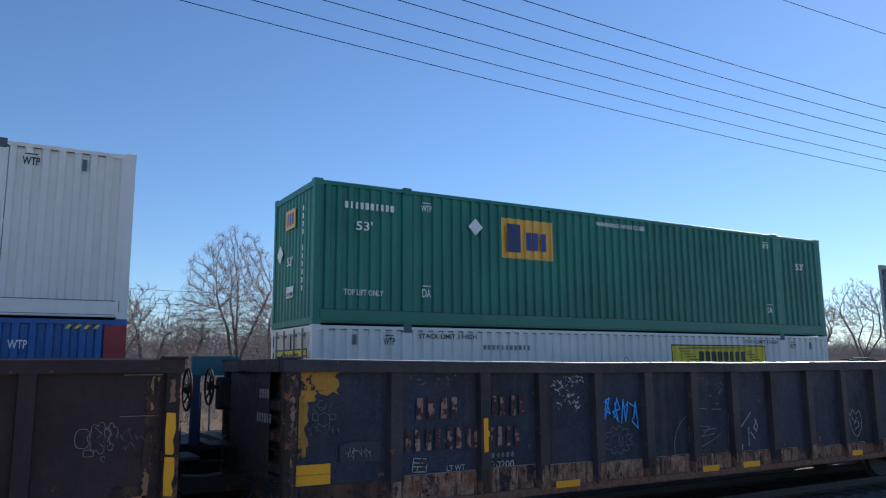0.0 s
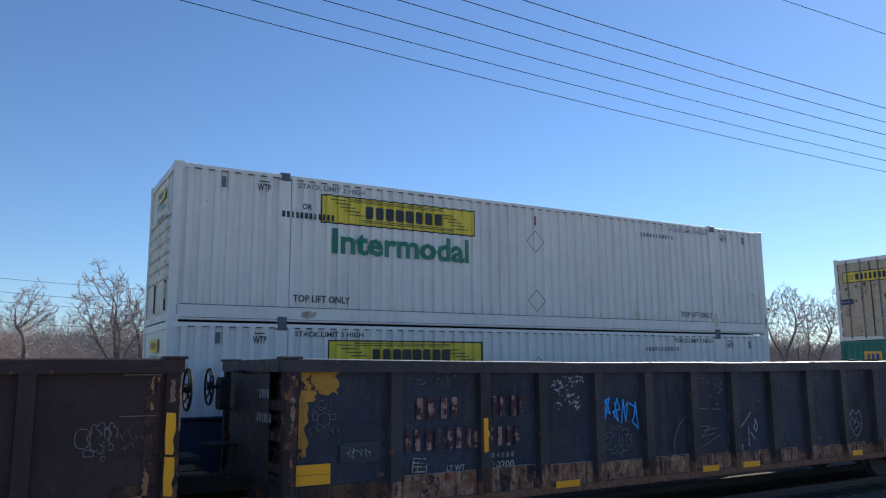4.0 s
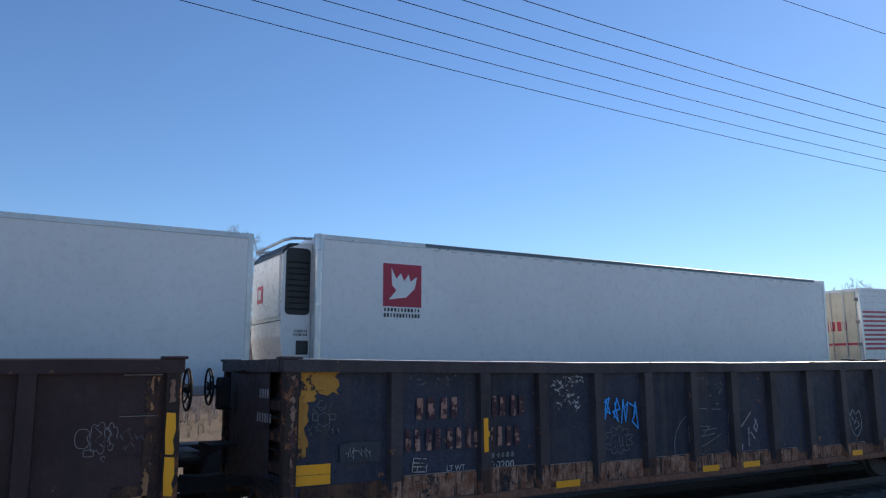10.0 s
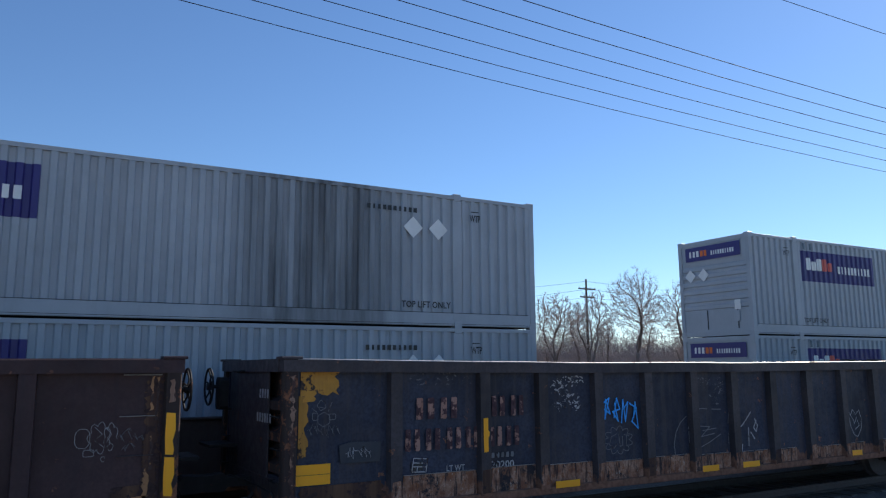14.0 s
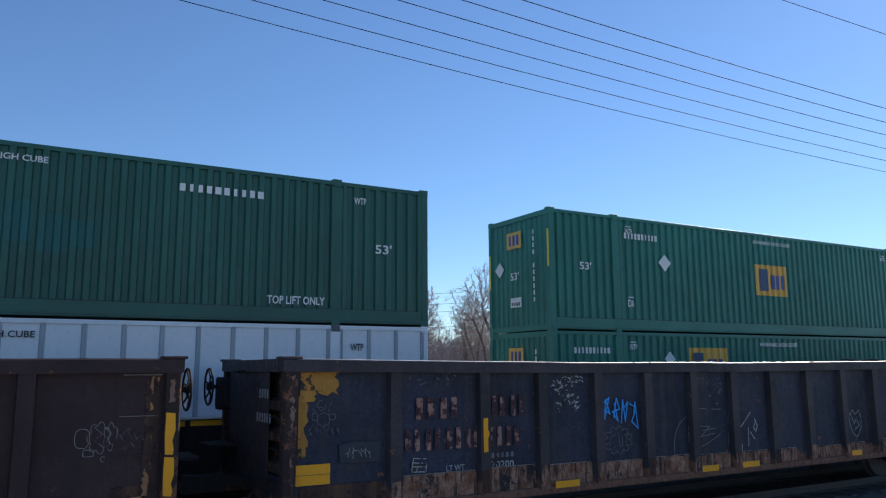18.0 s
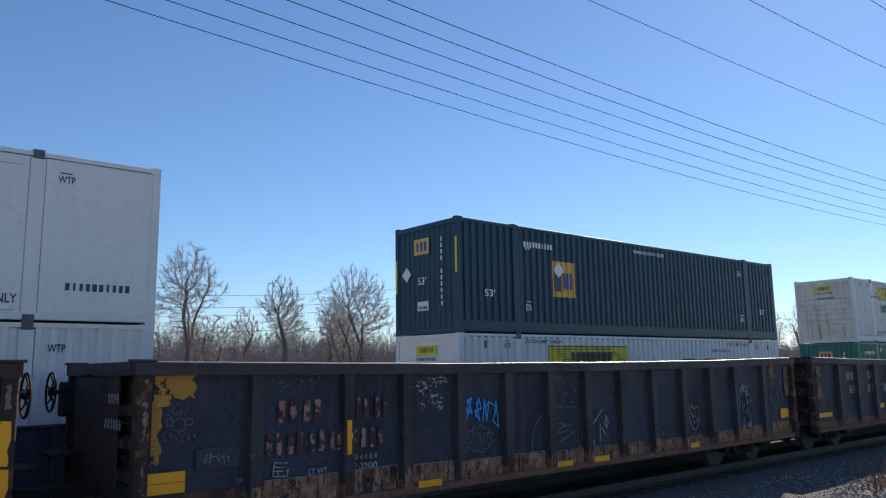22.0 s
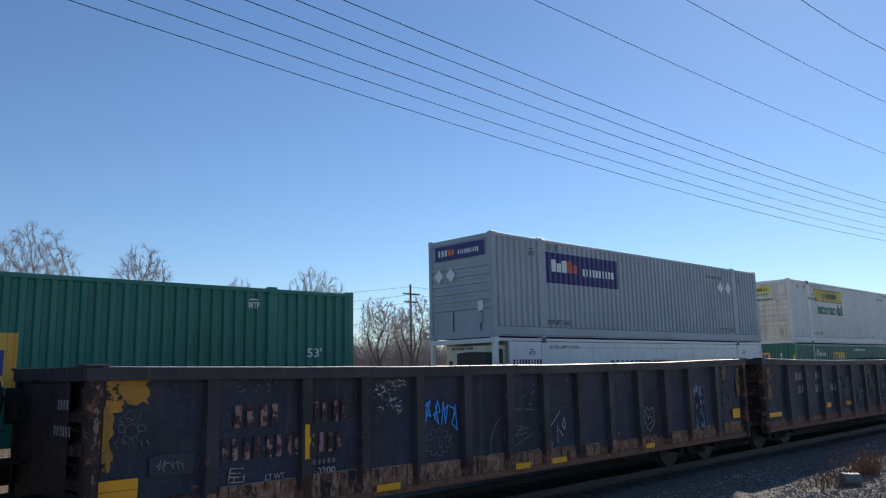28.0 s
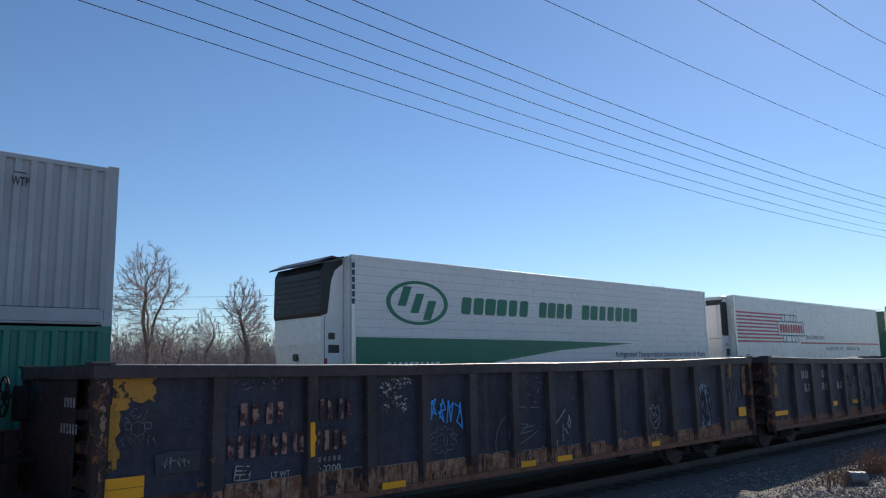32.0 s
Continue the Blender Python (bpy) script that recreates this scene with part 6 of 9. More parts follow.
def reefer_nose(c, mat):
    """The cooling unit set back in an open frame at the end of a refrigerated container."""
    W2 = -YN - 0.12
    part("bulkhead", "bulk", lambda: Geo().box(0.6, YN + 0.05, 0.16, 0.66, -YN - 0.05, CH - 0.05), CREAM, c, "grimy insulated end wall")
    # rounded cream body, its far edge well short of the frame
    unit = part("cooling_unit", "cunit", lambda: Geo().upright([(0.16, -W2 + 0.1), (0.09, -W2 + 0.3), (0.07, -0.2), (0.09, 0.4), (0.17, 0.66), (0.30, 0.78), (0.6, 0.82), (0.6, -W2 + 0.06)], 0.56, CH - 0.2), CREAM_S, c, "cream cooling unit with a black grille")

    def hood():
        g = Geo()
        zs = (1.5, 1.52, 1.46, 1.38, 1.30)
        for k, (x, y) in enumerate(((0.115, 0.42), (0.075, 0.22), (0.055, -0.2), (0.075, -W2 + 0.3), (0.145, -W2 + 0.09))):
            g.v += [(x, y, zs[k]), (x, y, CH - 0.36 - 0.03 * abs(k - 2)), (x + 0.05, y, CH - 0.36), (x + 0.05, y, zs[k])]
        g.f = [(4 * k + a, 4 * k + (a + 1) % 4, 4 * k + 4 + (a + 1) % 4, 4 * k + 4 + a) for k in range(4) for a in range(4)] + [(0, 1, 2, 3), (16, 17, 18, 19)]
        return g
    part("grille", "cgrille", hood, GRILLE, unit, "black curved air grille")
    part("side_vent", "csvent", lambda: Geo().box(0.112, 0.46, 2.0, 0.2, 0.62, 2.3, 0.01), GRILLE, unit)
    # An added black plate stands for the unit's dark near side.
    part("side_louvre", "csdark", lambda: Geo().box(0.2, -W2 + 0.03, 0.85, 0.46, -W2 + 0.08, CH - 0.3, 0.01), GRILLE, unit, "black plate for the dark near side")
    part("body_seam", "cseam", lambda: Geo().box(0.062, -W2 + 0.3, 1.26, 0.08, 0.3, 1.27), SEAM, unit)
    end_bars(unit, 10, 0.45, 0.85, CH - 0.3, 0.08, LETTER_K, x=0.066)
    part("control_box", "cbox", lambda: Geo().box(0.05, -W2 + 0.22, 0.82, 0.12, -W2 + 0.46, 1.0, 0.01), LETTER_K, unit)
    part("filler_cap", "ccap", lambda: Geo().tube([(0.04, -W2 + 0.4, 1.2), (0.12, -W2 + 0.4, 1.2)], 0.06, 10), BLACK, unit)
    part("data_label", "clab", lambda: Geo().box(0.058, -0.22, 1.02, 0.08, -0.05, 1.1), LETTER_GREY, unit)
    part("data_label", "clab2", lambda: Geo().box(0.062, 0.1, 0.9, 0.08, 0.2, 0.97), LETTER_K, unit)
    part("fuel_tank", "ctank", lambda: Geo().box(0.06, -W2 + 0.02, 0.16, 0.5, W2 - 0.02, 0.52, 0.08), TANK, c, "grimy fuel tank under the cooling unit")
    for y in (-0.25, 0.3):
        for d in (0.0, 0.09):
            part("tank_strap", "cstrap", lambda: Geo().box(0.05, -0.015, 0.15, 0.07, 0.015, 0.53), BLACK, c, at=(0, y + d, 0))
    for z in (1.18, 2.16):
        part("frame_rung", "crung", lambda: Geo().box(0.1, YN + 0.01, -0.03, 0.62, YN + 0.06, 0.03, 0.01), mat, c, at=(0, 0, z))
        part("frame_rung", "crung2", lambda: Geo().box(0.1, -YN - 0.06, -0.03, 0.62, -YN - 0.01, 0.03, 0.01), mat, c, at=(0, 0, z))
    part("opening_edge", "copen", lambda: Geo().upright([(0.58, YN + 0.004), (0.665, YN + 0.004), (0.665, YN + 0.06), (0.58, YN + 0.06)], 0.12, CH - 0.08), mat, c)
    part("soot_panel", "csoot", lambda: Geo().box(0.45, YN + 0.12, 0.16, 0.58, YN + 0.2, 0.75, 0.01), BLACK, c, "sooty exhaust box")


def company_sign_yellow(c, x0, small=False):
    """Yellow sign with a black rim and a dark scroll at each end, over a green word."""
    sheet_sign(c, x0, x0 + 3.6, 2.02, 2.61, LETTER_K, "black rim of the sign", off=0.004)
    sheet_sign(c, x0 + 0.03, x0 + 3.57, 2.05, 2.58, YELLOW, "yellow company sign with black rim", off=0.008)
    bars(c, 8, x0 + 0.92, x0 + 2.78, 2.18, 2.44, LETTER_K, y=YN - 0.007, label="black company lettering")
    for s in (0, 1):
        xa = x0 + 0.18 if s == 0 else x0 + 2.85
        for k in range(5):
            z = 2.50 - 0.07 * k if s == 0 else 2.14 + 0.07 * k
            a, b = (xa + 0.10 * k, xa + 0.10 * k + 0.36) if s == 0 else (xa + 0.12 + 0.42 - 0.1 * k - 0.3, xa + 0.12 + 0.42 - 0.1 * k)
            part("scroll_line", "scroll", lambda: Geo().box(0, -0.001, 0, 0.34, 0.001, 0.018), LETTER_K, c, at=(a, YN - 0.006, z))
    for z in (2.535, 2.50, 2.13, 2.095):
        part("scroll_line", "scroll2", lambda: Geo().box(0, -0.001, 0, 2.2, 0.001, 0.014), LETTER_K, c, at=(x0 + 0.55 + (0.3 if z < 2.3 else 0), YN - 0.006, z))
    side_lettering(c, "Intermodal", x0 + 0.24, x0 + 3.44, 1.41, 1.93, LETTER_G)


def standard_marks(c, mat, bottom="TOP LIFT ONLY", limit=True, wtp=True, faint=None):
    if bottom:
        side_lettering(c, bottom, 2.27, 3.45, 0.42, 0.56, mat)
        side_lettering(c, bottom, CL - 3.42, CL - 2.24, 0.42, 0.56, mat)
    if limit:
        side_lettering(c, "STACK LIMIT 3 HIGH", 2.33, 3.75, 2.66, 2.76, faint or mat)
        side_lettering(c, "STACK LIMIT 3 HIGH", CL - 3.7, CL - 2.3, 2.66, 2.76, faint or mat)
    if wtp:
        for x in (1.52, CL - 1.75):
            side_lettering(c, "WTP", x, x + 0.26, 2.52, 2.66, mat)
            part("arrow_bar", "wtpbar", lambda: Geo().box(0, -0.001, 0, 0.2, 0.001, 0.02), mat, c, at=(x + 0.03, YN - 0.004, 2.70))


def frame_lines(c, x0, x1, z0, z1):
    """A bare black outline where a sign was."""
    for z in (z0, z1):
        part("outline", ("outl", round(x1 - x0, 2)), lambda: Geo().box(0, -0.001, 0, x1 - x0, 0.001, 0.03), LETTER_K, c, "black sign outline", at=(x0, YN - 0.003, z))
    for x in (x0, x1 - 0.03):
        part("outline", ("outv", round(z1 - z0, 2)), lambda: Geo().box(0, -0.001, 0, 0.03, 0.001, z1 - z0), LETTER_K, c, "black sign outline", at=(x, YN - 0.003, z0))


def scroll_lines(c, x0, x1, z):
    for k in range(3):
        part("scroll_line", ("scr", k), lambda: Geo().box(0, -0.001, 0, x1 - x0 - 0.2 * k, 0.001, 0.016), LETTER_K, c, at=(x0 + 0.15 * k, YN - 0.003, z - 0.07 * k))


def white_box(sign, end, label, lower=False, dirty=False, holes=0, seed=0):
    m = WHITE_B if dirty else WHITE
    c = container("shipping_container", m, "corr", end, label, end_mat=(DOOR_RUST if end == "doors" else STAINED) if dirty else (DOORS if end == "doors" else None))
    if sign > 0:
        company_sign_yellow(c, sign)
    else:
        frame_lines(c, -sign, -sign + 3.6, 2.02, 2.6)
        scroll_lines(c, -sign + 0.2, -sign + 3.0, 2.52)
    standard_marks(c, LETTER_K, faint=None if lower else WORN_K)
    if dirty:
        side_lettering(c, "OR", 2.42, 2.62, 2.24, 2.36, LETTER_K)
        bars(c, 12, 2.0, 3.1, 2.06, 2.18, LETTER_K)
    bars(c, 11, 3.9 if sign > 5 else 11.4, 5.2 if sign > 5 else 12.6, 2.44, 2.54, WORN_K)
    for z in (2.04, 0.66):
        diamond(c, 8.08, z, 0.26, LETTER_GREY if not dirty else LETTER_K, thin=True)
    part("dash_marks", "railshade", shade_dash_row, SEAM, c)
    if end == "front":
        end_plate(c, 0.42, 0.84, 2.38, 0.24, YELLOW, label="small yellow company sign")
        end_bars(c, 8, 0.30, 0.6, 2.44, 0.12, LETTER_K, x=-0.014)
        end_lettering(c, "Intermodal", 0.38, 0.76, 2.24, 0.10, LETTER_G)
        end_bars(c, 9, 0.3, 0.8, 2.0, 0.08, LETTER_K)
    else:
        end_plate(c, 1.0, 2.0, 2.05, 0.40, LETTER_K, x=0.002, label="black rim of the sign across the doors")
        end_plate(c, 0.97, 1.94, 2.08, 0.34, YELLOW, x=-0.004, label="yellow company sign across the doors")
        end_bars(c, 7, 0.54, 1.12, 2.14, 0.22, LETTER_K, x=-0.010)
        for y_, w_ in ((0.9, 0.3), (-0.6, 0.3)):
            for k in range(3):
                end_plate(c, y_ - 0.04 * k, w_, 2.15 + 0.07 * k, 0.02, LETTER_K, x=-0.010, name="scroll_line")
        end_plate(c, -0.62, 0.34, 0.98, 0.30, YELLOW, x=-0.004, label="yellow warning label")
        for z_ in (0.88, 1.285):
            end_plate(c, -0.62, 0.34, z_, 0.09, LETTER_K, x=-0.004, label="black strip of the warning label")
        end_bars(c, 6, -0.64, 0.26, 1.5, 0.1, LETTER_GREY)
        end_bars(c, 4, -0.7, 0.24, 1.64, 0.09, LETTER_GREY)
        end_plate(c, -0.22, 0.18, 0.98, 0.2, GREY, x=0.006, label="grey data plate")
        end_plate(c, 1.12, 0.44, 1.28, 0.09, LETTER_N, x=-0.004, label="blue label")
        end_plate(c, 1.12, 0.44, 1.39, 0.09, LETTER_N, x=-0.004, label="blue label")
    part("vent", "vent", lambda: Geo().box(0, -0.012, 0, 0.07, 0.01, 0.2, 0.004), LETTER_GREY, c, "small side vent", at=(0.85, YN + 0.002, 2.52))
    part("vent", "vent", lambda: Geo().box(0, -0.012, 0, 0.07, 0.01, 0.2, 0.004), LETTER_GREY, c, "small side vent", at=(CL - 0.85, YN + 0.002, 2.52))
    r = random.Random(seed + 5)
    for _ in range(holes):
        x, z = r.uniform(4, 14), r.choice((r.uniform(0.36, 0.55), r.uniform(0.36, 0.55), r.uniform(0.5, 1.2)))
        rad = r.uniform(0.025, 0.06)
        part("rust_hole", ("hole", round(rad, 2), _ % 4), lambda: Geo().poly(*[(rad * (1 + 0.3 * math.sin(3 * k + _)) * math.cos(k * 0.7854), 0, 1.3 * rad * math.sin(k * 0.7854)) for k in range(8)]), BLACK, c, "dark rusted puncture", at=(x, YN + 0.001, z))
    rs = random.Random(round(abs(sign) * 100) + seed + len(moving))
    for x, z, w, h in ((CL - 0.13, 0.12, 0.12, rs.uniform(0.25, 0.7)), (CL - 2.2, 0.13, 0.2, rs.uniform(0.2, 0.9)), (rs.uniform(2.4, 13), 0.10, rs.uniform(0.2, 0.7), 0.16), (rs.uniform(2.4, 13), 0.34, rs.uniform(0.1, 0.3), rs.uniform(0.1, 0.3))) if dirty or rs.random() < 0.6 else ((CL - 2.2, 0.13, 0.2, 0.3),):
        ring = wobble_poly(x + w / 2, z + h / 2, w * 0.42, h * 0.45, rs, 18, 0.22)
        flat_shape(c, ring, STAIN, "rust_stain", YN - 0.002, "thin brown rust stain")
    if dirty or holes:
        part("red_strip", "redstrip", lambda: Geo().box(0, -0.001, 0, 0.05, 0.001, 0.22), LETTER_R, c, at=(8.06, YN - 0.004, 2.42))
    return c


def shade_dash_row():
    """Dark dashes under the top rail, painted for the shade over each recess."""
    g = Geo()
    x = PITCH + 0.1
    while x < CL - 0.4:
        g.poly((x, YN - 0.003, CH - 0.088), (x + 0.125, YN - 0.003, CH - 0.088), (x + 0.125, YN - 0.003, CH - 0.070), (x, YN - 0.003, CH - 0.070))
        x += PITCH
    return g


def green_box(mat, sign, end, label, kind=1, dark_cast=False):
    """Green or navy box with an amber square sign."""
    amber = AMBER_D if mat is GREEN_D else AMBER
    c = container("shipping_container", mat, "corr", "ribbed" if end == "front" else end, label, dark_castings=dark_cast)
    x0, x1, z0, z1 = sign
    sheet_sign(c, x0, x1, z0, z1, amber, "amber company sign")
    h, w = z1 - z0, x1 - x0
    flat_shape(c, [(x0 + 0.1 * w, z0 + 0.15 * h), (x0 + 0.36 * w, z0 + 0.15 * h), (x0 + 0.36 * w, z0 + 0.86 * h), (x0 + 0.1 * w, z0 + 0.86 * h)], LETTER_N, y=YN - 0.004)
    for a in (0.47, 0.60, 0.76):
        flat_shape(c, [(x0 + a * w, z0 + 0.22 * h), (x0 + (a + 0.1) * w, z0 + 0.22 * h), (x0 + (a + 0.1) * w, z0 + 0.68 * h), (x0 + a * w, z0 + 0.68 * h)], LETTER_B, y=YN - 0.004)
    zf = 0.93 if mat is NAVY else (1.93 if kind == 1 else 1.47)
    zw = 2.26 if mat is NAVY else 2.46
    for x in (0.89, 14.93):
        side_lettering(c, "53'", x, x + 0.37, zf, zf + 0.195, LETTER_W)
    side_lettering(c, "WARNING HIGH CUBE", 7.27, 8.9, 2.58, 2.69, LETTER_W)
    if kind == 1:
        bars(c, 10, 0.62, 1.76, 2.37, 2.51, LETTER_W)
        side_lettering(c, "TOP LIFT ONLY", 0.64, 1.51, 0.60, 0.72, LETTER_W)
        diamond(c, 3.76, 2.24, 0.19, LETTER_W)
    elif kind == 3:
        bars(c, 10, 11.0, 12.6, 2.36, 2.5, LETTER_W)
        diamond(c, 4.85, 2.07, 0.22, GREY)
        for x in (2.26, 12.7):
            side_lettering(c, "TOP LIFT ONLY", x, x + 1.15, 0.37, 0.53, LETTER_W)
        side_lettering(c, "WTP", 14.45, 14.72, 2.46, 2.6, LETTER_W)
    else:
        bars(c, 10, 2.34, 3.52, 2.34, 2.49, LETTER_W)
        diamond(c, 3.74, 1.8, 0.22, LETTER_W)
    for x in (2.39, 13.5) if kind < 3 else ():
        side_lettering(c, "WTP", x, x + 0.26, zw, zw + 0.14, LETTER_W)
        part("arrow_bar", "wtpbar", lambda: Geo().box(0, -0.001, 0, 0.2, 0.001, 0.02), LETTER_W, c, at=(x + 0.03, YN - 0.004, zw + 0.18))
        side_lettering(c, "DA", x + 0.03, x + 0.24, 0.62, 0.8, LETTER_W)
        part("arrow_bar", "wtpbar", lambda: Geo().box(0, -0.001, 0, 0.2, 0.001, 0.02), LETTER_W, c, at=(x + 0.03, YN - 0.004, 0.85))
    if end == "front":
        if kind == 3:
            # large faded sign over rows of small print
            end_plate(c, 0.72, 1.5, 1.98, 0.56, amber, label="faded amber company sign")
            end_bars(c, 2, 0.2, 0.4, 2.08, 0.34, LETTER_GREY, x=-0.014)
            end_lettering(c, "53'", 0.22, 0.42, 1.52, 0.2, LETTER_W)
            for k in range(6):
                end_bars(c, 3, 0.2, 0.48, 1.36 - 0.09 * k, 0.05, GREY)
            end_plate(c, 0.18, 0.5, 0.6, 0.2, LETTER_W, label="white data plate")
        else:
            end_plate(c, 0.45, 0.62, 2.1, 0.42, amber, label="small amber company sign")
            end_bars(c, 3, 0.38, 0.48, 2.18, 0.26, LETTER_B, x=-0.014)
            end_diamond(c, 0.78, 1.62, 0.2, LETTER_W)
            end_lettering(c, "53'", 0.3, 0.35, 1.3, 0.2, LETTER_W)
            end_plate(c, 0.32, 0.45, 0.62, 0.24, LETTER_W, label="white data plate")
            end_bars(c, 5, 0.28, 0.36, 0.66, 0.08, LETTER_K, x=-0.014)
        for k in range(11 if kind != 3 else 7):
            if k != 4:
                end_bars(c, 1, -0.62, 0.1, 2.36 - 0.165 * k, 0.11, LETTER_W)
        if kind == 2:
            for y_, z_ in ((1.28, 1.15), (-1.2, 1.5)):
                end_plate(c, y_, 0.07, z_, 0.9, YELLOW, x=-0.004, name="warning_strip", label="yellow warning strip on the corner post")
    else:
        end_plate(c, 0.9, 0.7, 2.05, 0.45, amber, x=-0.004, label="small amber company sign")
        end_plate(c, -0.3, 0.5, 0.6, 0.3, LETTER_W, x=-0.004, label="white data plate")
    return c


def grey_box(sign, end, label, mat=None, end_mat=None, pale=False):
    """Grey box with a purple sign; the end sign may be white."""
    c = container("shipping_container", mat or GREY, "corr", end, label, dark_castings=False, end_mat=end_mat)
    sheet_sign(c, sign, sign + 3.68, 1.63, 2.55, PURPLE, "purple company sign")
    bars(c, 3, sign + 0.22, sign + 1.0, 1.97, 2.34, LETTER_W, y=YN - 0.004, label="white lettering blocks", caps=(1, 0.72, 1))
    bars(c, 2, sign + 1.0, sign + 1.54, 1.97, 2.34, LETTER_RO, y=YN - 0.004, label="orange lettering blocks", caps=(1, 0.72))
    bars(c, 10, sign + 1.74, sign + 3.45, 1.93, 2.16, LETTER_W, y=YN - 0.004, label="thin white lettering")
    side_lettering(c, "TOP LIFT ONLY", 2.25, 3.42, 0.40, 0.54, LETTER_K)
    side_lettering(c, "TOP LIFT ONLY", 12.72, 13.9, 0.40, 0.54, LETTER_K)
    for x in (1.5, CL - 1.75):
        side_lettering(c, "WTP", x, x + 0.28, 2.34, 2.5, LETTER_K)
        part("arrow_bar", "wtpbar", lambda: Geo().box(0, -0.001, 0, 0.2, 0.001, 0.02), LETTER_K, c, at=(x + 0.03, YN - 0.004, 2.56))
    xs = (12.99, 13.6) if sign < 5 else (3.73, 4.37)
    for x in xs:
        diamond(c, x, 2.1, 0.23, LETTER_W)
    bars(c, 10, 11.9 if sign < 5 else 2.56, 13.1 if sign < 5 else 3.7, 2.42, 2.52, LETTER_K)
    for x in (2.45, 2.75):
        part("vent", "vent", lambda: Geo().box(0, -0.012, 0, 0.07, 0.01, 0.2, 0.004), LETTER_GREY, c, at=(x if sign < 5 else x + 0.1, YN + 0.002, 2.58))
    if end == "front":
        end_plate(c, 1.0, 2.0, 2.3, 0.42, LETTER_W if pale else PURPLE, label="white company sign on the end wall" if pale else "purple company sign on the end wall")
        if not pale:
            end_bars(c, 3, 0.88, 0.42, 2.42, 0.18, LETTER_W, x=-0.014)
        end_bars(c, 2, 0.45, 0.28, 2.42, 0.18, LETTER_GREY if pale else LETTER_O, x=-0.014)
        end_bars(c, 10, 0.05, 0.85, 2.42, 0.13, GREY if pale else LETTER_W, x=-0.014)
        for y in (0.85, 0.35) if not pale else ():
            end_diamond(c, y, 1.85, 0.2, LETTER_W)
        end_plate(c, -0.7, 0.2, 0.75, 0.28, LETTER_W, label="white document plate")
    else:
        end_plate(c, 0.9, 1.8, 2.1, 0.45, PURPLE, x=-0.004, label="purple company sign across the doors")
        end_bars(c, 3, 0.7, 0.45, 2.18, 0.22, LETTER_W, x=-0.010)
    return c


def hexagon(c, x, z, mat, sym, wave):
    rx, rz = 0.6, 0.68
    ring = [(x, z - rz), (x + rx, z - rz / 2), (x + rx, z + rz / 2), (x, z + rz), (x - rx, z + rz / 2), (x - rx, z - rz / 2)]
    if wave:
        sign = flat_shape(c, ring, mat, "sign_panel", label="white hexagonal sign")
        sign.data = drape(sign.data, 0.0, 0.008, 1.0)
        sign.location.y = YN - 0.003
    else:
        inner = [(x + (a - x) * 0.84, z + (b - z) * 0.84) for a, b in ring]

        def build():
            g = Geo()
            for k in range(6):
                g.poly(*[(q[0], YN - 0.004, q[1]) for q in (ring[k], ring[(k + 1) % 6], inner[(k + 1) % 6], inner[k])])
            return g
        part("sign_outline", ("hexline", x, z), build, mat, c, "grey hexagonal outline")
    for dx in (-0.3, -0.12, 0.06, 0.22):
        sheet_sign(c, x + dx, x + dx + 0.08, z - 0.36, z + 0.36, sym, wave=wave, off=0.012 if wave else 0.009, name="sign_bar")
    sheet_sign(c, x - 0.3, x + 0.3, z - 0.05, z + 0.05, sym, wave=wave, off=0.016 if wave else 0.012, name="sign_bar")


def hub_green(label):
    c = container("shipping_container", GREEN, "corr", "front", label, dark_castings=False)
    hexagon(c, 7.2, 1.58, LETTER_W, LETTER_R, True)
    bars(c, 3, 8.4, 9.2, 1.55, 1.9, LETTER_W, label="white lettering blocks", caps=(1, 0.72, 1))
    bars(c, 5, 8.08, 9.5, 1.13, 1.5, LETTER_W, label="white lettering blocks", caps=(1, 0.7, 0.7, 0.7, 0.72))
    side_lettering(c, "53'", 0.87, 1.25, 1.47, 1.66, LETTER_W)
    side_lettering(c, "53'", 14.9, 15.3, 1.47, 1.66, LETTER_W)
    side_lettering(c, "WARNING HIGH CUBE", 7.26, 8.86, 2.54, 2.66, LETTER_W)
    bars(c, 10, 2.34, 3.52, 2.34, 2.48, LETTER_W)
    for x in (1.45, CL - 1.75):
        side_lettering(c, "WTP", x, x + 0.27, 2.42, 2.54, LETTER_W)
    for x in (2.4, 13.5):
        side_lettering(c, "DA", x, x + 0.21, 0.62, 0.8, LETTER_W)
        part("arrow_bar", "wtpbar", lambda: Geo().box(0, -0.001, 0, 0.2, 0.001, 0.02), LETTER_W, c, at=(x, YN - 0.004, 0.85))
    for k in range(22):
        part("reflector_dash", "dash", lambda: Geo().box(0, -0.001, 0, 0.34, 0.001, 0.05), LETTER_W, c, "white reflective dash", at=(0.22 + 0.71 * k, YN - 0.004, 0.12))
    end_bars(c, 4, 0.1, 0.7, 2.15, 0.3, LETTER_W)
    end_plate(c, 0.9, 0.4, 2.1, 0.4, LETTER_W, label="white hexagonal sign")
    end_plate(c, 0.4, 0.45, 0.6, 0.3, LETTER_W, label="white data plate")
    end_lettering(c, "53'", 0.45, 0.35, 1.4, 0.2, LETTER_W)
    return c


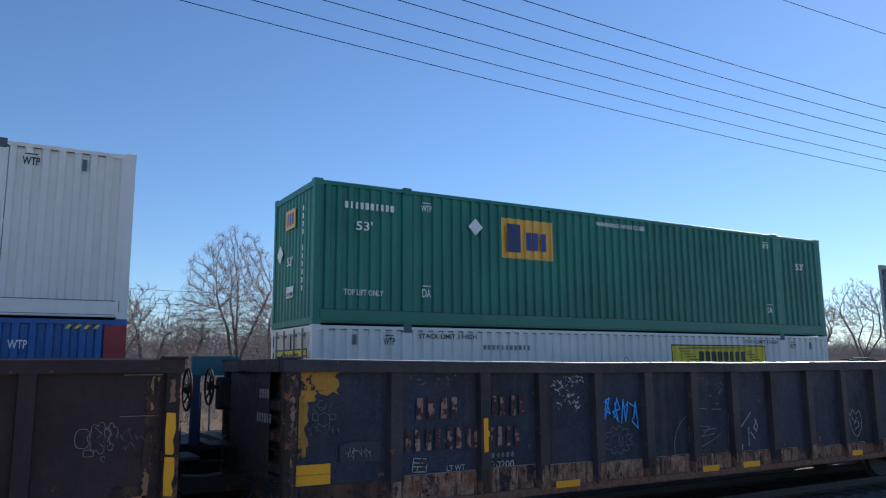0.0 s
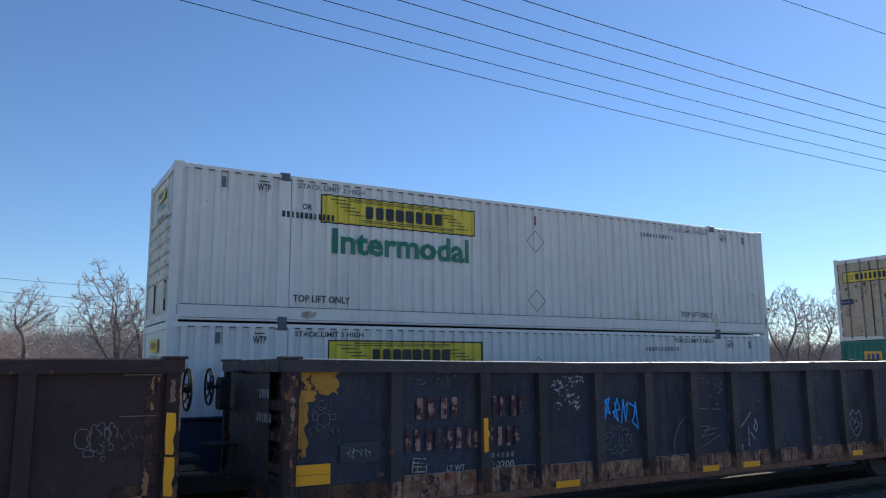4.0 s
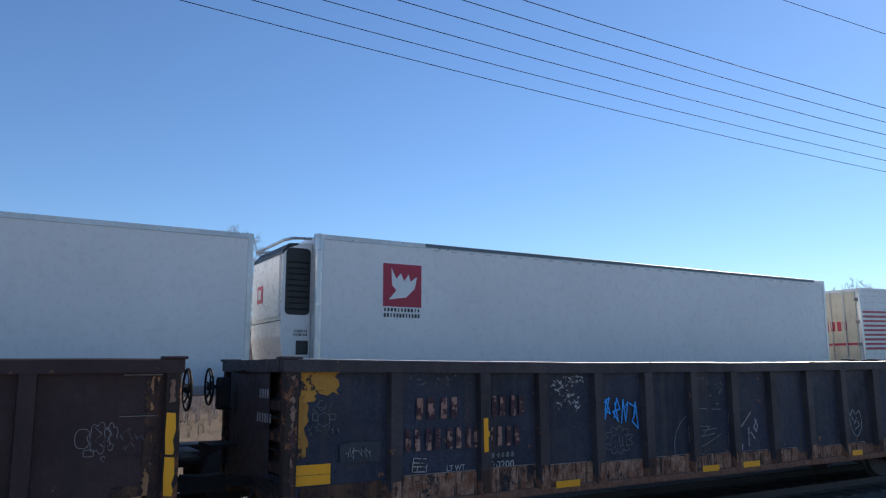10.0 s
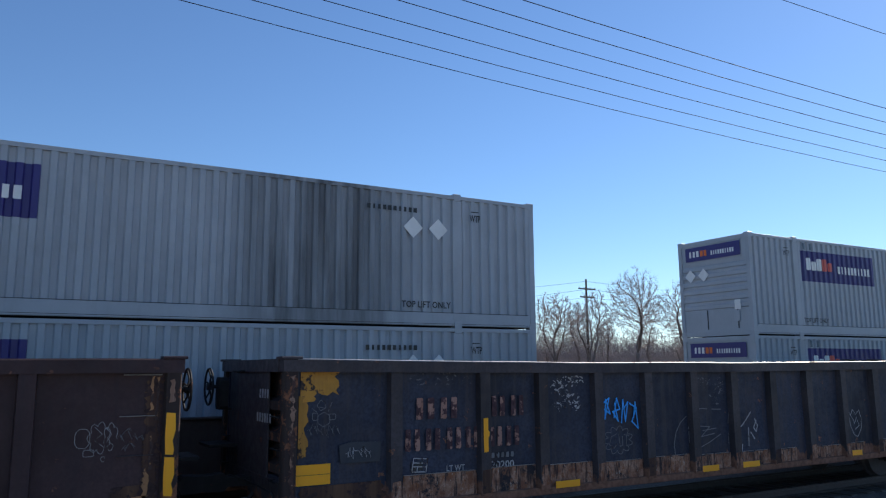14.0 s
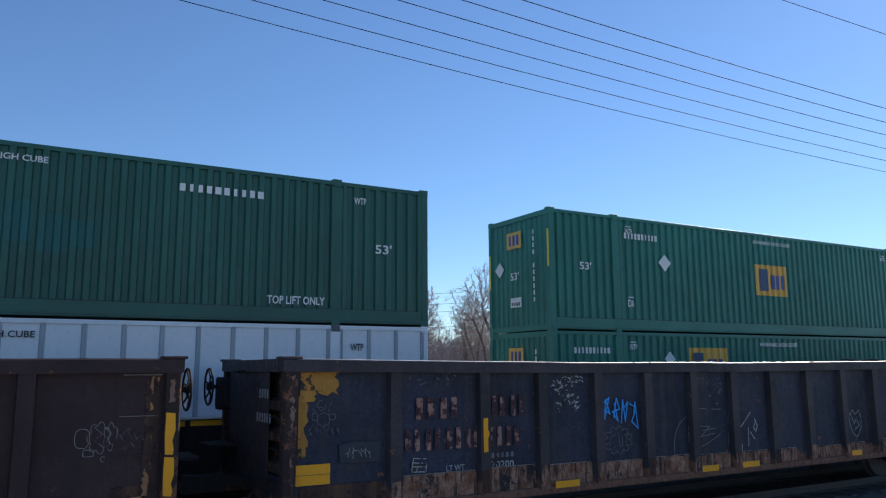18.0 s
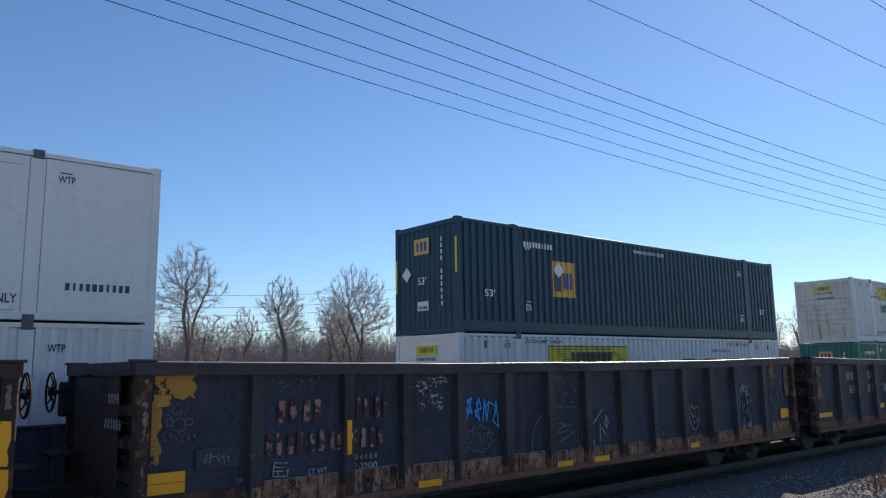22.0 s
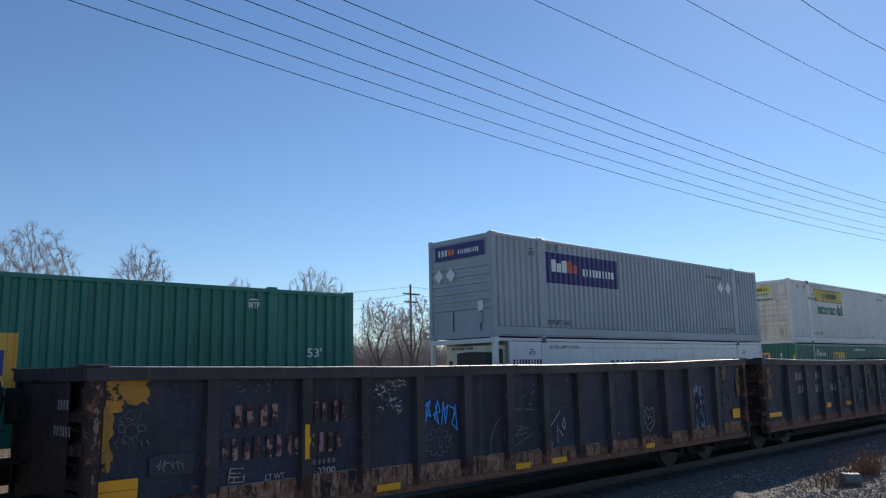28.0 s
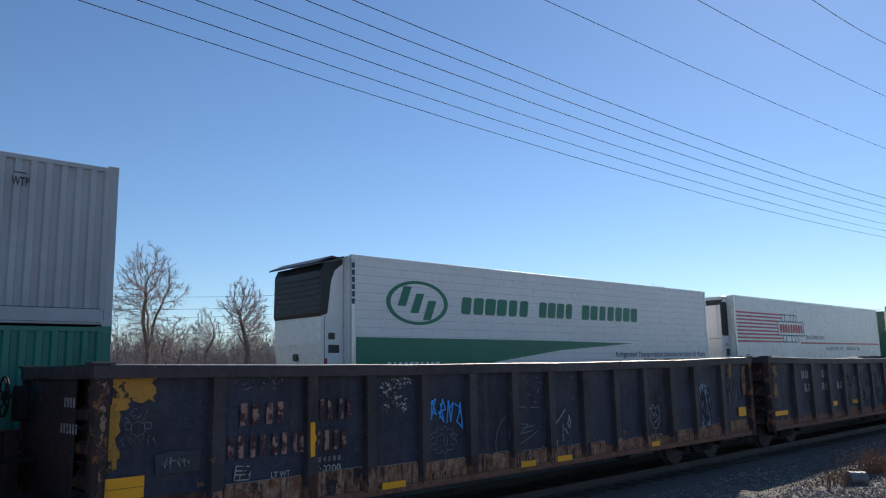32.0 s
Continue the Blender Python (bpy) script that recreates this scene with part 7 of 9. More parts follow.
def reefer_box(label, style, lower=False):
    """A smooth white refrigerated container."""
    c = container("refrigerated_container", SMOOTH, "smooth", "reefer", label, stack_mat=WHITE, band=False)
    for x in (0.9, 3.25, 4.45, 5.67, 6.88, 8.1, 9.3, 10.52, 11.68, 12.9):
        part("panel_joint", "pjoint", lambda: Geo().box(-0.004, -0.001, 0.2, 0.004, 0.004, CH - 0.14), GREY, c, "fine vertical panel joint", at=(x, YN + 0.011, 0))
    part("rub_rail", "rub", lambda: Geo().box(2.3, YN - 0.006, 0.19, CL - 2.3, YN + 0.03, 0.25, 0.004), ALU, c)
    part("upper_joint", "upj", lambda: Geo().box(2.3, YN + 0.006, CH - 0.27, CL - 2.3, YN + 0.02, CH - 0.255), GREY, c)
    if style == "slats":
        for k in range(7):
            part("roof_cove", "cove", lambda: Geo().box(2.25, -0.004, 0, CL - 2.25, 0.004, 0.012), GREY, c, at=(0, YN + 0.008, 2.4 + 0.05 * k))
    f = 0.012
    side_lettering(c, "TOP LIFT ONLY", 2.28, 3.46, 0.30, 0.46, LETTER_K, flush=f)
    side_lettering(c, "TOP LIFT ONLY", CL - 3.4, CL - 2.25, 0.30, 0.46, LETTER_K, flush=f)
    for x in (1.4, CL - 1.75):
        side_lettering(c, "WTP", x, x + 0.28, 2.4, 2.53, LETTER_K, flush=f)
        part("arrow_bar", "wtpbar", lambda: Geo().box(0, -0.001, 0, 0.2, 0.001, 0.02), LETTER_K, c, at=(x + 0.03, YN + 0.009, 2.57))
    if style in ("hexagon", "slats"):
        hexagon(c, 7.2, 1.4, GREY, LETTER_R, False)
        bars(c, 3, 8.4, 9.25, 1.38, 1.72, LETTER_R, y=YN + 0.008, label="red lettering blocks", caps=(1, 0.72, 1))
        bars(c, 5, 8.1, 9.5, 0.98, 1.32, LETTER_R, y=YN + 0.008, label="red lettering blocks", caps=(1, 0.7, 0.7, 0.7, 0.72))
        side_lettering(c, "TEMPERATURE", 12.0, 13.2, 1.42, 1.74, LETTER_G, flush=f)
        side_lettering(c, "CONTROLLED", 12.0, 13.2, 1.04, 1.36, LIME, flush=f)
        side_lettering(c, "53'", 1.05, 1.45, 1.24, 1.44, LETTER_K, flush=f)
        side_lettering(c, "53'", 14.9, 15.3, 1.24, 1.44, LETTER_K, flush=f)
        side_lettering(c, "WARNING HIGH CUBE", 7.3, 8.9, 2.28, 2.38, LETTER_K, flush=f)
        bars(c, 10, 2.63, 3.93, 2.31, 2.46, LETTER_K, y=YN + 0.008)
        for x in (2.3, CL - 2.55):
            side_lettering(c, "DA", x, x + 0.24, 0.56, 0.72, LETTER_K, flush=f)
            part("arrow_bar", "wtpbar", lambda: Geo().box(0, -0.001, 0, 0.2, 0.001, 0.02), LETTER_K, c, at=(x + 0.02, YN + 0.009, 0.76))
    elif style == "swoosh":
        y = YN + 0.007
        # arc over and under the oval emblem
        up = [(7.05 + 2.55 * u, 2.23 + 0.36 * math.sin(math.pi * min(1, u * 1.15)) * (1 - 0.55 * u)) for u in [k / 12 for k in range(13)]]
        lo = [(a, b - 0.13 * math.sin(math.pi * k / 12)) for k, (a, b) in enumerate(up)]
        flat_shape(c, up + lo[::-1][1:-1], LETTER_R, y=y, label="red swoosh")
        arc = [(math.pi * (0.86 + 0.9 * k / 12), math.sin(math.pi * k / 12)) for k in range(13)]
        up = [(7.78 + 1.28 * math.cos(q), 2.0 + 0.34 * math.sin(q)) for q, _ in arc]
        lo = [(7.78 + (1.28 - 0.07 * w) * math.cos(q), 2.0 + (0.34 - 0.07 * w) * math.sin(q)) for q, w in arc]
        flat_shape(c, up + lo[::-1][1:-1], LETTER_R, y=y, label="red swoosh")
        bars(c, 3, 6.84, 8.07, 1.85, 2.16, LETTER_B, y=y - 0.002, slant=0.1, label="dark blue lettering blocks")
        bars(c, 1, 8.15, 8.4, 1.82, 2.1, LETTER_R, y=y - 0.002)
        side_lettering(c, "INTERMODAL", 7.27, 8.89, 1.27, 1.41, LETTER_N, flush=f)
        bars(c, 8, 5.85, 10.15, 0.54, 1.02, LETTER_B, slant=0.25, y=y - 0.002, label="dark blue slanted lettering", caps=(1, 0.74, 0.74, 1, 1, 0.74, 1, 1))
        for k in range(3):
            z = 0.90 - 0.17 * k
            flat_shape(c, [(3.45 + 0.05 * k, z - 0.30 + 0.02 * k), (4.2, z - 0.08), (4.9, z + 0.02), (5.85 - 0.06 * k, z + 0.05), (5.82 - 0.06 * k, z - 0.03), (4.9, z - 0.06), (4.2, z - 0.14)], LETTER_R, y=y - 0.003, label="red stripe")
            flat_shape(c, [(10.25 - 0.04 * k, z + 0.05), (11.1, z + 0.05), (11.9, z - 0.04), (12.55 + 0.03 * k, z - 0.30), (11.9, z - 0.12), (11.1, z - 0.03), (10.22 - 0.04 * k, z - 0.03)], LETTER_R, y=y - 0.003, label="red stripe")
        side_lettering(c, "STACK LIMIT 3 HIGH", 2.33, 3.7, 2.6, 2.68, LETTER_K, flush=f)
        side_lettering(c, "STACK LIMIT 3 HIGH", 12.4, 13.8, 2.6, 2.68, LETTER_K, flush=f)
        side_lettering(c, "53 ft", 15.06, 15.6, 2.1, 2.36, LETTER_N, flush=f)
        side_lettering(c, "XHC", 15.08, 15.6, 1.7, 1.98, LETTER_N, flush=f)
        sheet_sign(c, 15.23, 15.5, 0.67, 1.0, AMBER, "amber caution label", wave=False, off=-0.006)
        side_lettering(c, "CAUTION", 15.25, 15.48, 0.9, 0.96, LETTER_K, flush=0.003)
        bars(c, 9, 0.7, 1.6, 2.05, 2.2, LETTER_N, y=y)
        side_lettering(c, "TARE WEIGHT", 0.85, 1.45, 1.9, 1.97, LETTER_N, flush=f)
        diamond(c, 1.65, 0.62, 0.26, LETTER_GREY, thin=True)
    elif style == "discs":
        y = YN + 0.007
        bars(c, 8, 4.75, 8.05, 1.62, 2.0, LETTER_B, slant=0.35, y=y, label="blue slanted lettering")
        bars(c, 12, 8.2, 11.45, 1.62, 1.86, LETTER_B, y=y, label="thin blue lettering")
        sheet_sign(c, 4.73, 11.47, 1.46, 1.49, LETTER_B, "blue underline", wave=False, off=-0.004)
        for x, z in ((5.24, 1.09), (5.86, 1.1), (10.35, 1.09), (10.97, 1.11)):
            flat_shape(c, [(x + 0.29 * math.cos(k * math.pi / 14), z + 0.29 * math.sin(k * math.pi / 14)) for k in range(28)], LETTER_B, y=y, label="blue disc")
        bars(c, 15, 2.3, 4.6, 0.55, 0.72, LETTER_B, y=y)
        side_lettering(c, "53'", 7.95, 8.4, 0.54, 0.76, LETTER_B, flush=f)
        side_lettering(c, "STACK LIMIT 3 HIGH", 2.33, 3.7, 2.55, 2.66, LETTER_K, flush=f)
        side_lettering(c, "TARE WEIGHT", 0.85, 1.5, 2.1, 2.2, LETTER_N, flush=f)
        bars(c, 10, 14.6, 15.7, 0.55, 0.68, LETTER_N, y=y)
    else:
        side_lettering(c, "STACK LIMIT 3 HIGH", 2.33, 3.7, 2.6, 2.7, LETTER_K, flush=f)
        bars(c, 10, 0.7, 1.95, 2.16, 2.30, LETTER_K, y=YN + 0.008)
        bars(c, 12, 5.3, 8.6, 1.9, 2.25, LETTER_N, y=YN + 0.008, label="dark lettering blocks")
    return c


def plain_box(mat, kind, end, label, marks, sign=None, end_mat=None):
    """A box of the lower tier with few marks."""
    c = container("shipping_container", mat, kind, "ribbed" if end == "front" else end, label, dark_castings=True, band=kind == "corr", end_mat=end_mat)
    for x in (1.5, CL - 1.75):
        side_lettering(c, "WTP", x, x + 0.28, 2.4, 2.54, marks)
    side_lettering(c, "WARNING HIGH CUBE", 7.27, 8.9, 2.58, 2.69, marks)
    bars(c, 10, 3.2, 4.4, 2.42, 2.58, marks)
    side_lettering(c, "53'", 0.9, 1.25, 1.5, 1.68, marks)
    if sign:
        x0, m1, m2 = sign
        sheet_sign(c, x0, x0 + 1.6, 1.7, 2.6, m1, "square company sign", wave=kind == "corr")
        bars(c, 3, x0 + 0.15, x0 + 1.45, 1.85, 2.45, m2, y=YN - 0.009)
    end_bars(c, 7, 0.3, 0.8, 2.3, 0.2, marks)
    return c


# ---- rail cars under the train ----
def well_car(mat, label, lead, stand=False, flange=None):
    """A well car for one stack; origin at the left end of its containers, rail level."""
    w = tagged(new("well_car"), label, "well car", "rail cars of the moving train")
    for s in (-1, 1):
        part("side_sill", ("wsill", s), lambda: Geo().deep([(-0.95, 0.8), (0.5, 0.8), (1.4, 0.30), (CL - 1.4, 0.30), (CL - 0.5, 0.8), (CL + 0.95, 0.8), (CL + 0.95, 1.42), (CL + 0.6, 1.55), (-0.6, 1.55), (-0.95, 1.42)], min(s * 1.34, s * 1.45), max(s * 1.34, s * 1.45)), mat, w)
        part("top_flange", ("wfl", s), lambda: Geo().box(-0.7, min(s * 1.31, s * 1.5), 1.545, CL + 0.7, max(s * 1.31, s * 1.5), 1.585, 0.01), flange or mat, w)
        if flange and s < 0:
            part("sill_stripe", "wstripe", lambda: Geo().box(-0.55, -1.456, 1.44, CL + 0.55, -1.451, 1.53), REFLECT, w, "yellow stripe along the sill")
        for k in range(9 if s < 0 else 0):
            part("stiffener", ("wst", s), lambda: Geo().box(-0.04, min(s * 1.45, s * 1.5), 0.42, 0.04, max(s * 1.45, s * 1.5), 1.545), mat, w, at=(1.6 + k * 1.62, 0, 0))
    part("well_floor", "wfloor", lambda: Geo().box(0.3, -1.3, 0.27, CL - 0.3, 1.3, 0.33), BLACK, w)
    for x, s in ((0, -1), (CL, 1)):
        part("end_platform", ("wplat", s), lambda: Geo().box(min(x + s * 0.12, x + s * 1.55), -1.35, 1.0, max(x + s * 0.12, x + s * 1.55), 1.35, 1.14, 0.02), BLACK, w)
        part("end_bulkhead", ("wbulk", s), lambda: Geo().box(min(x + s * 0.08, x + s * 0.2), -1.34, 0.4, max(x + s * 0.08, x + s * 0.2), 1.34, 1.5, 0.02), mat, w)
        part("draft_sill", ("wdraft", s), lambda: Geo().box(min(x + s * 0.2, x + s * 1.9), -0.3, 0.72, max(x + s * 0.2, x + s * 1.9), 0.3, 1.0, 0.02), BLACK, w)
        for y in (-1.25, 1.25):
            part("hand_rail", ("wrail", s, y), lambda: Geo().tube([(x + s * 0.5, y, 1.14), (x + s * 0.5, y, 2.0), (x + s * 1.3, y, 2.0), (x + s * 1.3, y, 1.14)], 0.018, 6), mat, w)
    for s in (-1,):
        part("ladder", "wlad", lambda: Geo().tube([(-0.9, -1.42, 0.5), (-0.9, -1.42, 1.3), (-0.55, -1.42, 1.3), (-0.55, -1.42, 0.5)], 0.016, 6), BLACK, w)
    for k in range(5):
        part("car_mark", "wmark", lambda: Geo().box(0, -0.002, 0, 0.1, 0.002, 0.22), CHALK, w, at=(2.3 + 0.14 * k + (k // 2) * 2.6, -1.454, 0.82))
    part("car_panel", "wpan", lambda: Geo().box(0, -0.002, 0, 0.32, 0.002, 0.26), CHALK, w, at=(4.0, -1.454, 0.8))
    truck_frames(w, -1.67, 0)
    for a in (-0.87, 0.87):
        wheelset(w, -1.67 + a, 0)
    if stand:
        part("end_stand", "wstand", lambda: Geo().box(CL + 1.12, -1.36, 1.1, CL + 1.26, -1.26, 2.32, 0.01), mat, w, "upright stand on the car end")
        part("stand_plate", "wstandp", lambda: Geo().box(CL + 1.1, -1.37, 2.3, CL + 1.92, -1.27, 2.64, 0.01), TEAL, w, "teal plate on the end stand")
    if lead:
        brake_wheel(w, -1.2, 1.0, 1.7, 1)
    return w


def spine_car(label, length):
    w = tagged(new("spine_car"), label, "spine car", "rail cars of the moving train")
    part("centre_beam", ("sbeam", length), lambda: Geo().box(-0.9, -0.34, 0.62, length + 0.9, 0.34, 1.02, 0.03), CAR_BROWN, w)
    part("wheel_platform", "splat", lambda: Geo().box(0, -1.35, 0.92, 4.6, 1.35, 1.0, 0.01), CAR_BROWN, w, at=(length - 5.4, 0, 0))
    part("kingpin_hitch", "shitch", lambda: Geo().deep([(0.6, 1.0), (1.6, 1.0), (1.35, 2.0), (1.5, 2.12), (0.7, 2.12), (0.85, 2.0)], -0.4, 0.4), BLACK, w)
    for k in range(5):
        part("cross_beam", "scross", lambda: Geo().box(-0.12, -1.3, 0.75, 0.12, 1.3, 0.92, 0.02), CAR_BROWN, w, at=(1.5 + k * (length - 3) / 4, 0, 0))
    part("side_step", "sstep", lambda: Geo().tube([(-0.4, -1.3, 0.95), (-0.4, -1.32, 0.4), (0.0, -1.32, 0.4), (0.0, -1.3, 0.95)], 0.018, 6), CAR_YELLOW, w)
    truck_frames(w, -0.6, 0)
    for a in (-0.87, 0.87):
        wheelset(w, -0.6 + a, 0)
    return w


# ---- road trailers riding on spine cars ----
TB, TT = 2.12, 5.03       # bottom and top of the trailer box over the rails


def trailer(label, length=CL, ribs="slats", nose="reefer", skirt=False, flip=False, mat=None, rear=None, front=None, panel=False):
    t = tagged(new("semi_trailer"), label, "semi-trailer", "road trailers on the train")
    m = mat or SMOOTH
    part("side_wall", ("twall", length), lambda: Geo().box(0.06, YN + 0.008, TB, length - 0.06, YN + 0.04, TT - 0.06), m, t)
    part("far_wall", ("tfar", length), lambda: Geo().box(0.06, -YN - 0.04, TB, length - 0.06, -YN - 0.008, TT - 0.06), m, t)
    part("roof", ("troof", length), lambda: Geo().box(0.04, YN + 0.05, TT - 0.05, length - 0.04, -YN - 0.05, TT - 0.01), m, t)
    part("floor", ("tfloor", length), lambda: Geo().box(0.04, YN + 0.05, TB - 0.05, length - 0.04, -YN - 0.05, TB + 0.05), BLACK, t)
    part("top_rail", ("ttop", length), lambda: Geo().box(0.0, YN - 0.004, TT - 0.10, length, YN + 0.06, TT, 0.004), ALU if ribs != "slats" else m, t, "aluminium top rail")
    part("top_rail", ("ttop2", length), lambda: Geo().box(0.0, -YN - 0.06, TT - 0.10, length, -YN + 0.004, TT, 0.02), ALU, t)
    part("bottom_rail", ("tbot", length), lambda: Geo().box(0.0, YN - 0.006, TB - 0.08, length, YN + 0.07, TB + 0.10, 0.015), ALU, t)
    for x in (0.0, length - 0.1):
        part("corner_post", "tpost", lambda: Geo().upright([(0, YN - 0.004), (0.1, YN - 0.004), (0.1, YN + 0.06), (0, YN + 0.06)], TB, TT - 0.02), ALU, t, at=(x, 0, 0))
    part("front_wall", ("tfront", front is None), lambda: Geo().box(0.0, YN + 0.06, TB, 0.05, -YN - 0.06, TT - 0.02, 0.02), front or m, t)
    part("rear_wall", ("trear", length), lambda: Geo().box(length - 0.05, YN + 0.06, TB, length, -YN - 0.06, TT - 0.02), m, t)
    if ribs == "slats":
        for k in range(13):
            part("panel_joint", ("tslat", length), lambda: Geo().box(0.1, -0.004, 0, length - 0.1, 0.004, 0.007), GREY, t, "fine horizontal joint", at=(0, YN + 0.007, TB + 0.25 + 0.2 * k))
    elif ribs == "seams":
        for k in range(1, 13):
            part("panel_joint", "tseam", lambda: Geo().box(-0.05, -0.004, TB + 0.1, 0.05, 0.003, TT - 0.1), m, t, "pale lapped joint", at=(k * length / 13, YN + 0.007, 0))
            part("riveted_seam", "trivet", rivet_row, GREY, t, "small riveted seam", at=(k * length / 13, YN + 0.002, 0))["kind"] = "stuff"
        part("door_frame", ("tdframe", length), lambda: Geo().box(length - 0.01, YN - 0.008, TB - 0.1, length + 0.06, -YN + 0.008, TT + 0.02, 0.01), CASTING, t, "dark steel rear door frame")
        for z in (0.25, 0.8, 1.35, 1.9, 2.45):
            part("hinge", "tdhinge", lambda: Geo().box(0.05, YN - 0.03, -0.06, 0.12, YN + 0.05, 0.06, 0.01), CASTING, t, at=(length, 0, TB + z))
    if nose == "reefer":
        unit = part("cooling_unit", "tunit", lambda: Geo().deep([(-0.02, TB + 0.35), (-0.55, TB + 0.40), (-0.62, TB + 0.9), (-0.60, TT - 0.35), (-0.48, TT - 0.2), (-0.02, TT - 0.15)], -1.0, 1.0), SMOOTH, t, "white cooling unit on the nose with black grille")
        if panel:
            # white front door with an emblem, black grille in the near side
            def side_grille():
                x0, x1, z0, z1, r = -0.545, -0.045, TB + 1.32, TT - 0.27, 0.09
                ring = [(cx + r * math.cos(q), cz + r * math.sin(q)) for cx, cz, q0 in ((x1 - r, z0 + r, -1.571), (x1 - r, z1 - r, 0), (x0 + r, z1 - r, 1.571), (x0 + r, z0 + r, 3.142)) for q in (q0, q0 + 0.524, q0 + 1.047, q0 + 1.571)]
                return Geo().deep(ring, -1.012, -0.98)
            part("grille", "tsgrille", side_grille, GRILLE, unit, "black rounded grille in the side of the unit")
            for k in range(9):
                part("slat", "tssl", lambda: Geo().box(-0.50, -1.022, 0, -0.09, -1.010, 0.03, 0.008), BLACK, unit, at=(0, 0, TB + 1.42 + 0.115 * k))
            part("front_panel", "tfpanel", lambda: Geo().box(-0.645, -0.9, TB + 1.28, -0.6, 0.9, TT - 0.42, 0.02), SMOOTH, unit, "white door of the cooling unit")
            part("top_grille", "ttgrille", lambda: Geo().deep([(-0.62, TT - 0.40), (-0.615, TT - 0.33), (-0.49, TT - 0.185), (-0.3, TT - 0.165), (-0.3, TT - 0.2), (-0.5, TT - 0.28)], -1.005, 1.0), GRILLE, unit, "black louvres along the top")
            part("emblem", "templ", lambda: Geo().box(-0.655, 0.16, TB + 1.62, -0.645, 0.52, TB + 1.98), LETTER_R if panel == "red" else LETTER_K, unit, "square emblem on the door")
            part("emblem_mark", "templ2", lambda: Geo().box(-0.66, 0.24, TB + 1.7, -0.655, 0.44, TB + 1.9), LETTER_W, unit)
            part("control_box", "tcboxs", lambda: Geo().box(-0.30, -1.02, TB + 0.55, -0.06, -0.99, TB + 0.82, 0.02), LETTER_K, unit, "dark window of the controls")
            for z, n in ((0.98, 8), (0.91, 10)):
                bar_row(unit, n, -0.36, -0.08, TB + z, TB + z + 0.05, LETTER_K, y=-1.006)
            part("body_seam", "ttseam", lambda: Geo().box(-0.632, -0.95, TB + 1.2, -0.60, 0.95, TB + 1.215), SEAM, unit)
            part("unit_base", "tubase", lambda: Geo().box(-0.57, -1.03, TB + 0.30, -0.02, 1.0, TB + 0.36, 0.02), BLACK, unit)
            part("roof_edge", "tbar", lambda: Geo().tube([(-0.05, -1.05, TT - 0.07), (-0.42, -1.03, TT - 0.08), (-0.58, -0.95, TT - 0.12), (-0.58, 0.95, TT - 0.12), (-0.05, 1.0, TT - 0.06)], 0.03, 8), ALU, unit, "bright tube over the unit")
        else:
            # black hood that sweeps up and back over a white body, under a dark wing
            part("hood", "thood", lambda: Geo().deep([(-0.632, TB + 1.5), (-0.65, TB + 1.58), (-0.632, TT - 0.38), (-0.55, TT - 0.2), (-0.10, TT - 0.1), (-0.05, TT - 0.1), (-0.05, TT - 0.2), (-0.26, TT - 0.36), (-0.36, TT - 0.6), (-0.44, TB + 1.7), (-0.46, TB + 1.56)], -1.014, 1.0), GRILLE, unit, "black swept hood of the cooling unit")
            for k in range(7):
                part("slat", "tsl", lambda: Geo().box(-0.658, -0.97, 0, -0.63, 0.95, 0.025, 0.006), GRILLE, unit, at=(0, 0, TB + 1.62 + 0.125 * k))
            part("wing", "twing", lambda: Geo().deep([(-0.76, TT - 0.23), (-0.75, TT - 0.19), (-0.36, TT - 0.03), (-0.2, TT - 0.055), (-0.04, TT - 0.02), (-0.04, TT - 0.05), (-0.2, TT - 0.09), (-0.36, TT - 0.075)], -1.06, 1.06), GRILLE, unit, "dark deflector wing over the unit")
            part("control_box", "tcboxa", lambda: Geo().box(-0.42, -1.02, TB + 0.98, -0.26, -0.99, TB + 1.13, 0.015), LETTER_K, unit)
            part("control_box", "tcboxb", lambda: Geo().box(-0.42, -1.02, TB + 0.68, -0.14, -0.99, TB + 0.86, 0.015), LETTER_K, unit)
            part("control_box", "tcboxc", lambda: Geo().box(-0.625, -0.02, TB + 0.52, -0.56, 0.16, TB + 0.68, 0.015), LETTER_K, unit)
            part("warning_label", "twarn", lambda: Geo().box(-0.52, -1.006, TB + 0.44, -0.45, -0.99, TB + 0.56), LETTER_R, unit, "small red label")
            part("body_seam", "tuseam", lambda: Geo().box(-0.535, -1.006, TB + 0.42, -0.525, -0.99, TB + 1.5), SEAM, unit)
            part("unit_base", "tubase", lambda: Geo().box(-0.57, -1.03, TB + 0.30, -0.02, 1.0, TB + 0.36, 0.02), BLACK, unit)
    elif nose == "rollup":
        d = part("door", "troll", lambda: Geo().box(-0.012, -1.06, TB + 0.05, 0.02, 1.06, TT - 0.16, 0.012), rear, t, "grimy grey-green roll-up door")
        for k in range(5):
            part("door_joint", "trollj", lambda: Geo().box(-0.016, -1.05, 0, 0.0, 1.05, 0.012), SEAM, d, at=(0, 0, TB + 0.5 + 0.48 * k))
        for s in (-1, 1):
            part("door_post", ("trpost", s), lambda: Geo().box(-0.04, min(s * 1.06, s * 1.295), TB - 0.05, 0.02, max(s * 1.06, s * 1.295), TT, 0.02), rear, t, "dark steel door post")
        part("door_header", "trhead", lambda: Geo().box(-0.042, -1.06, TT - 0.16, 0.02, 1.06, TT, 0.02), rear, t)
    elif nose == "doors":
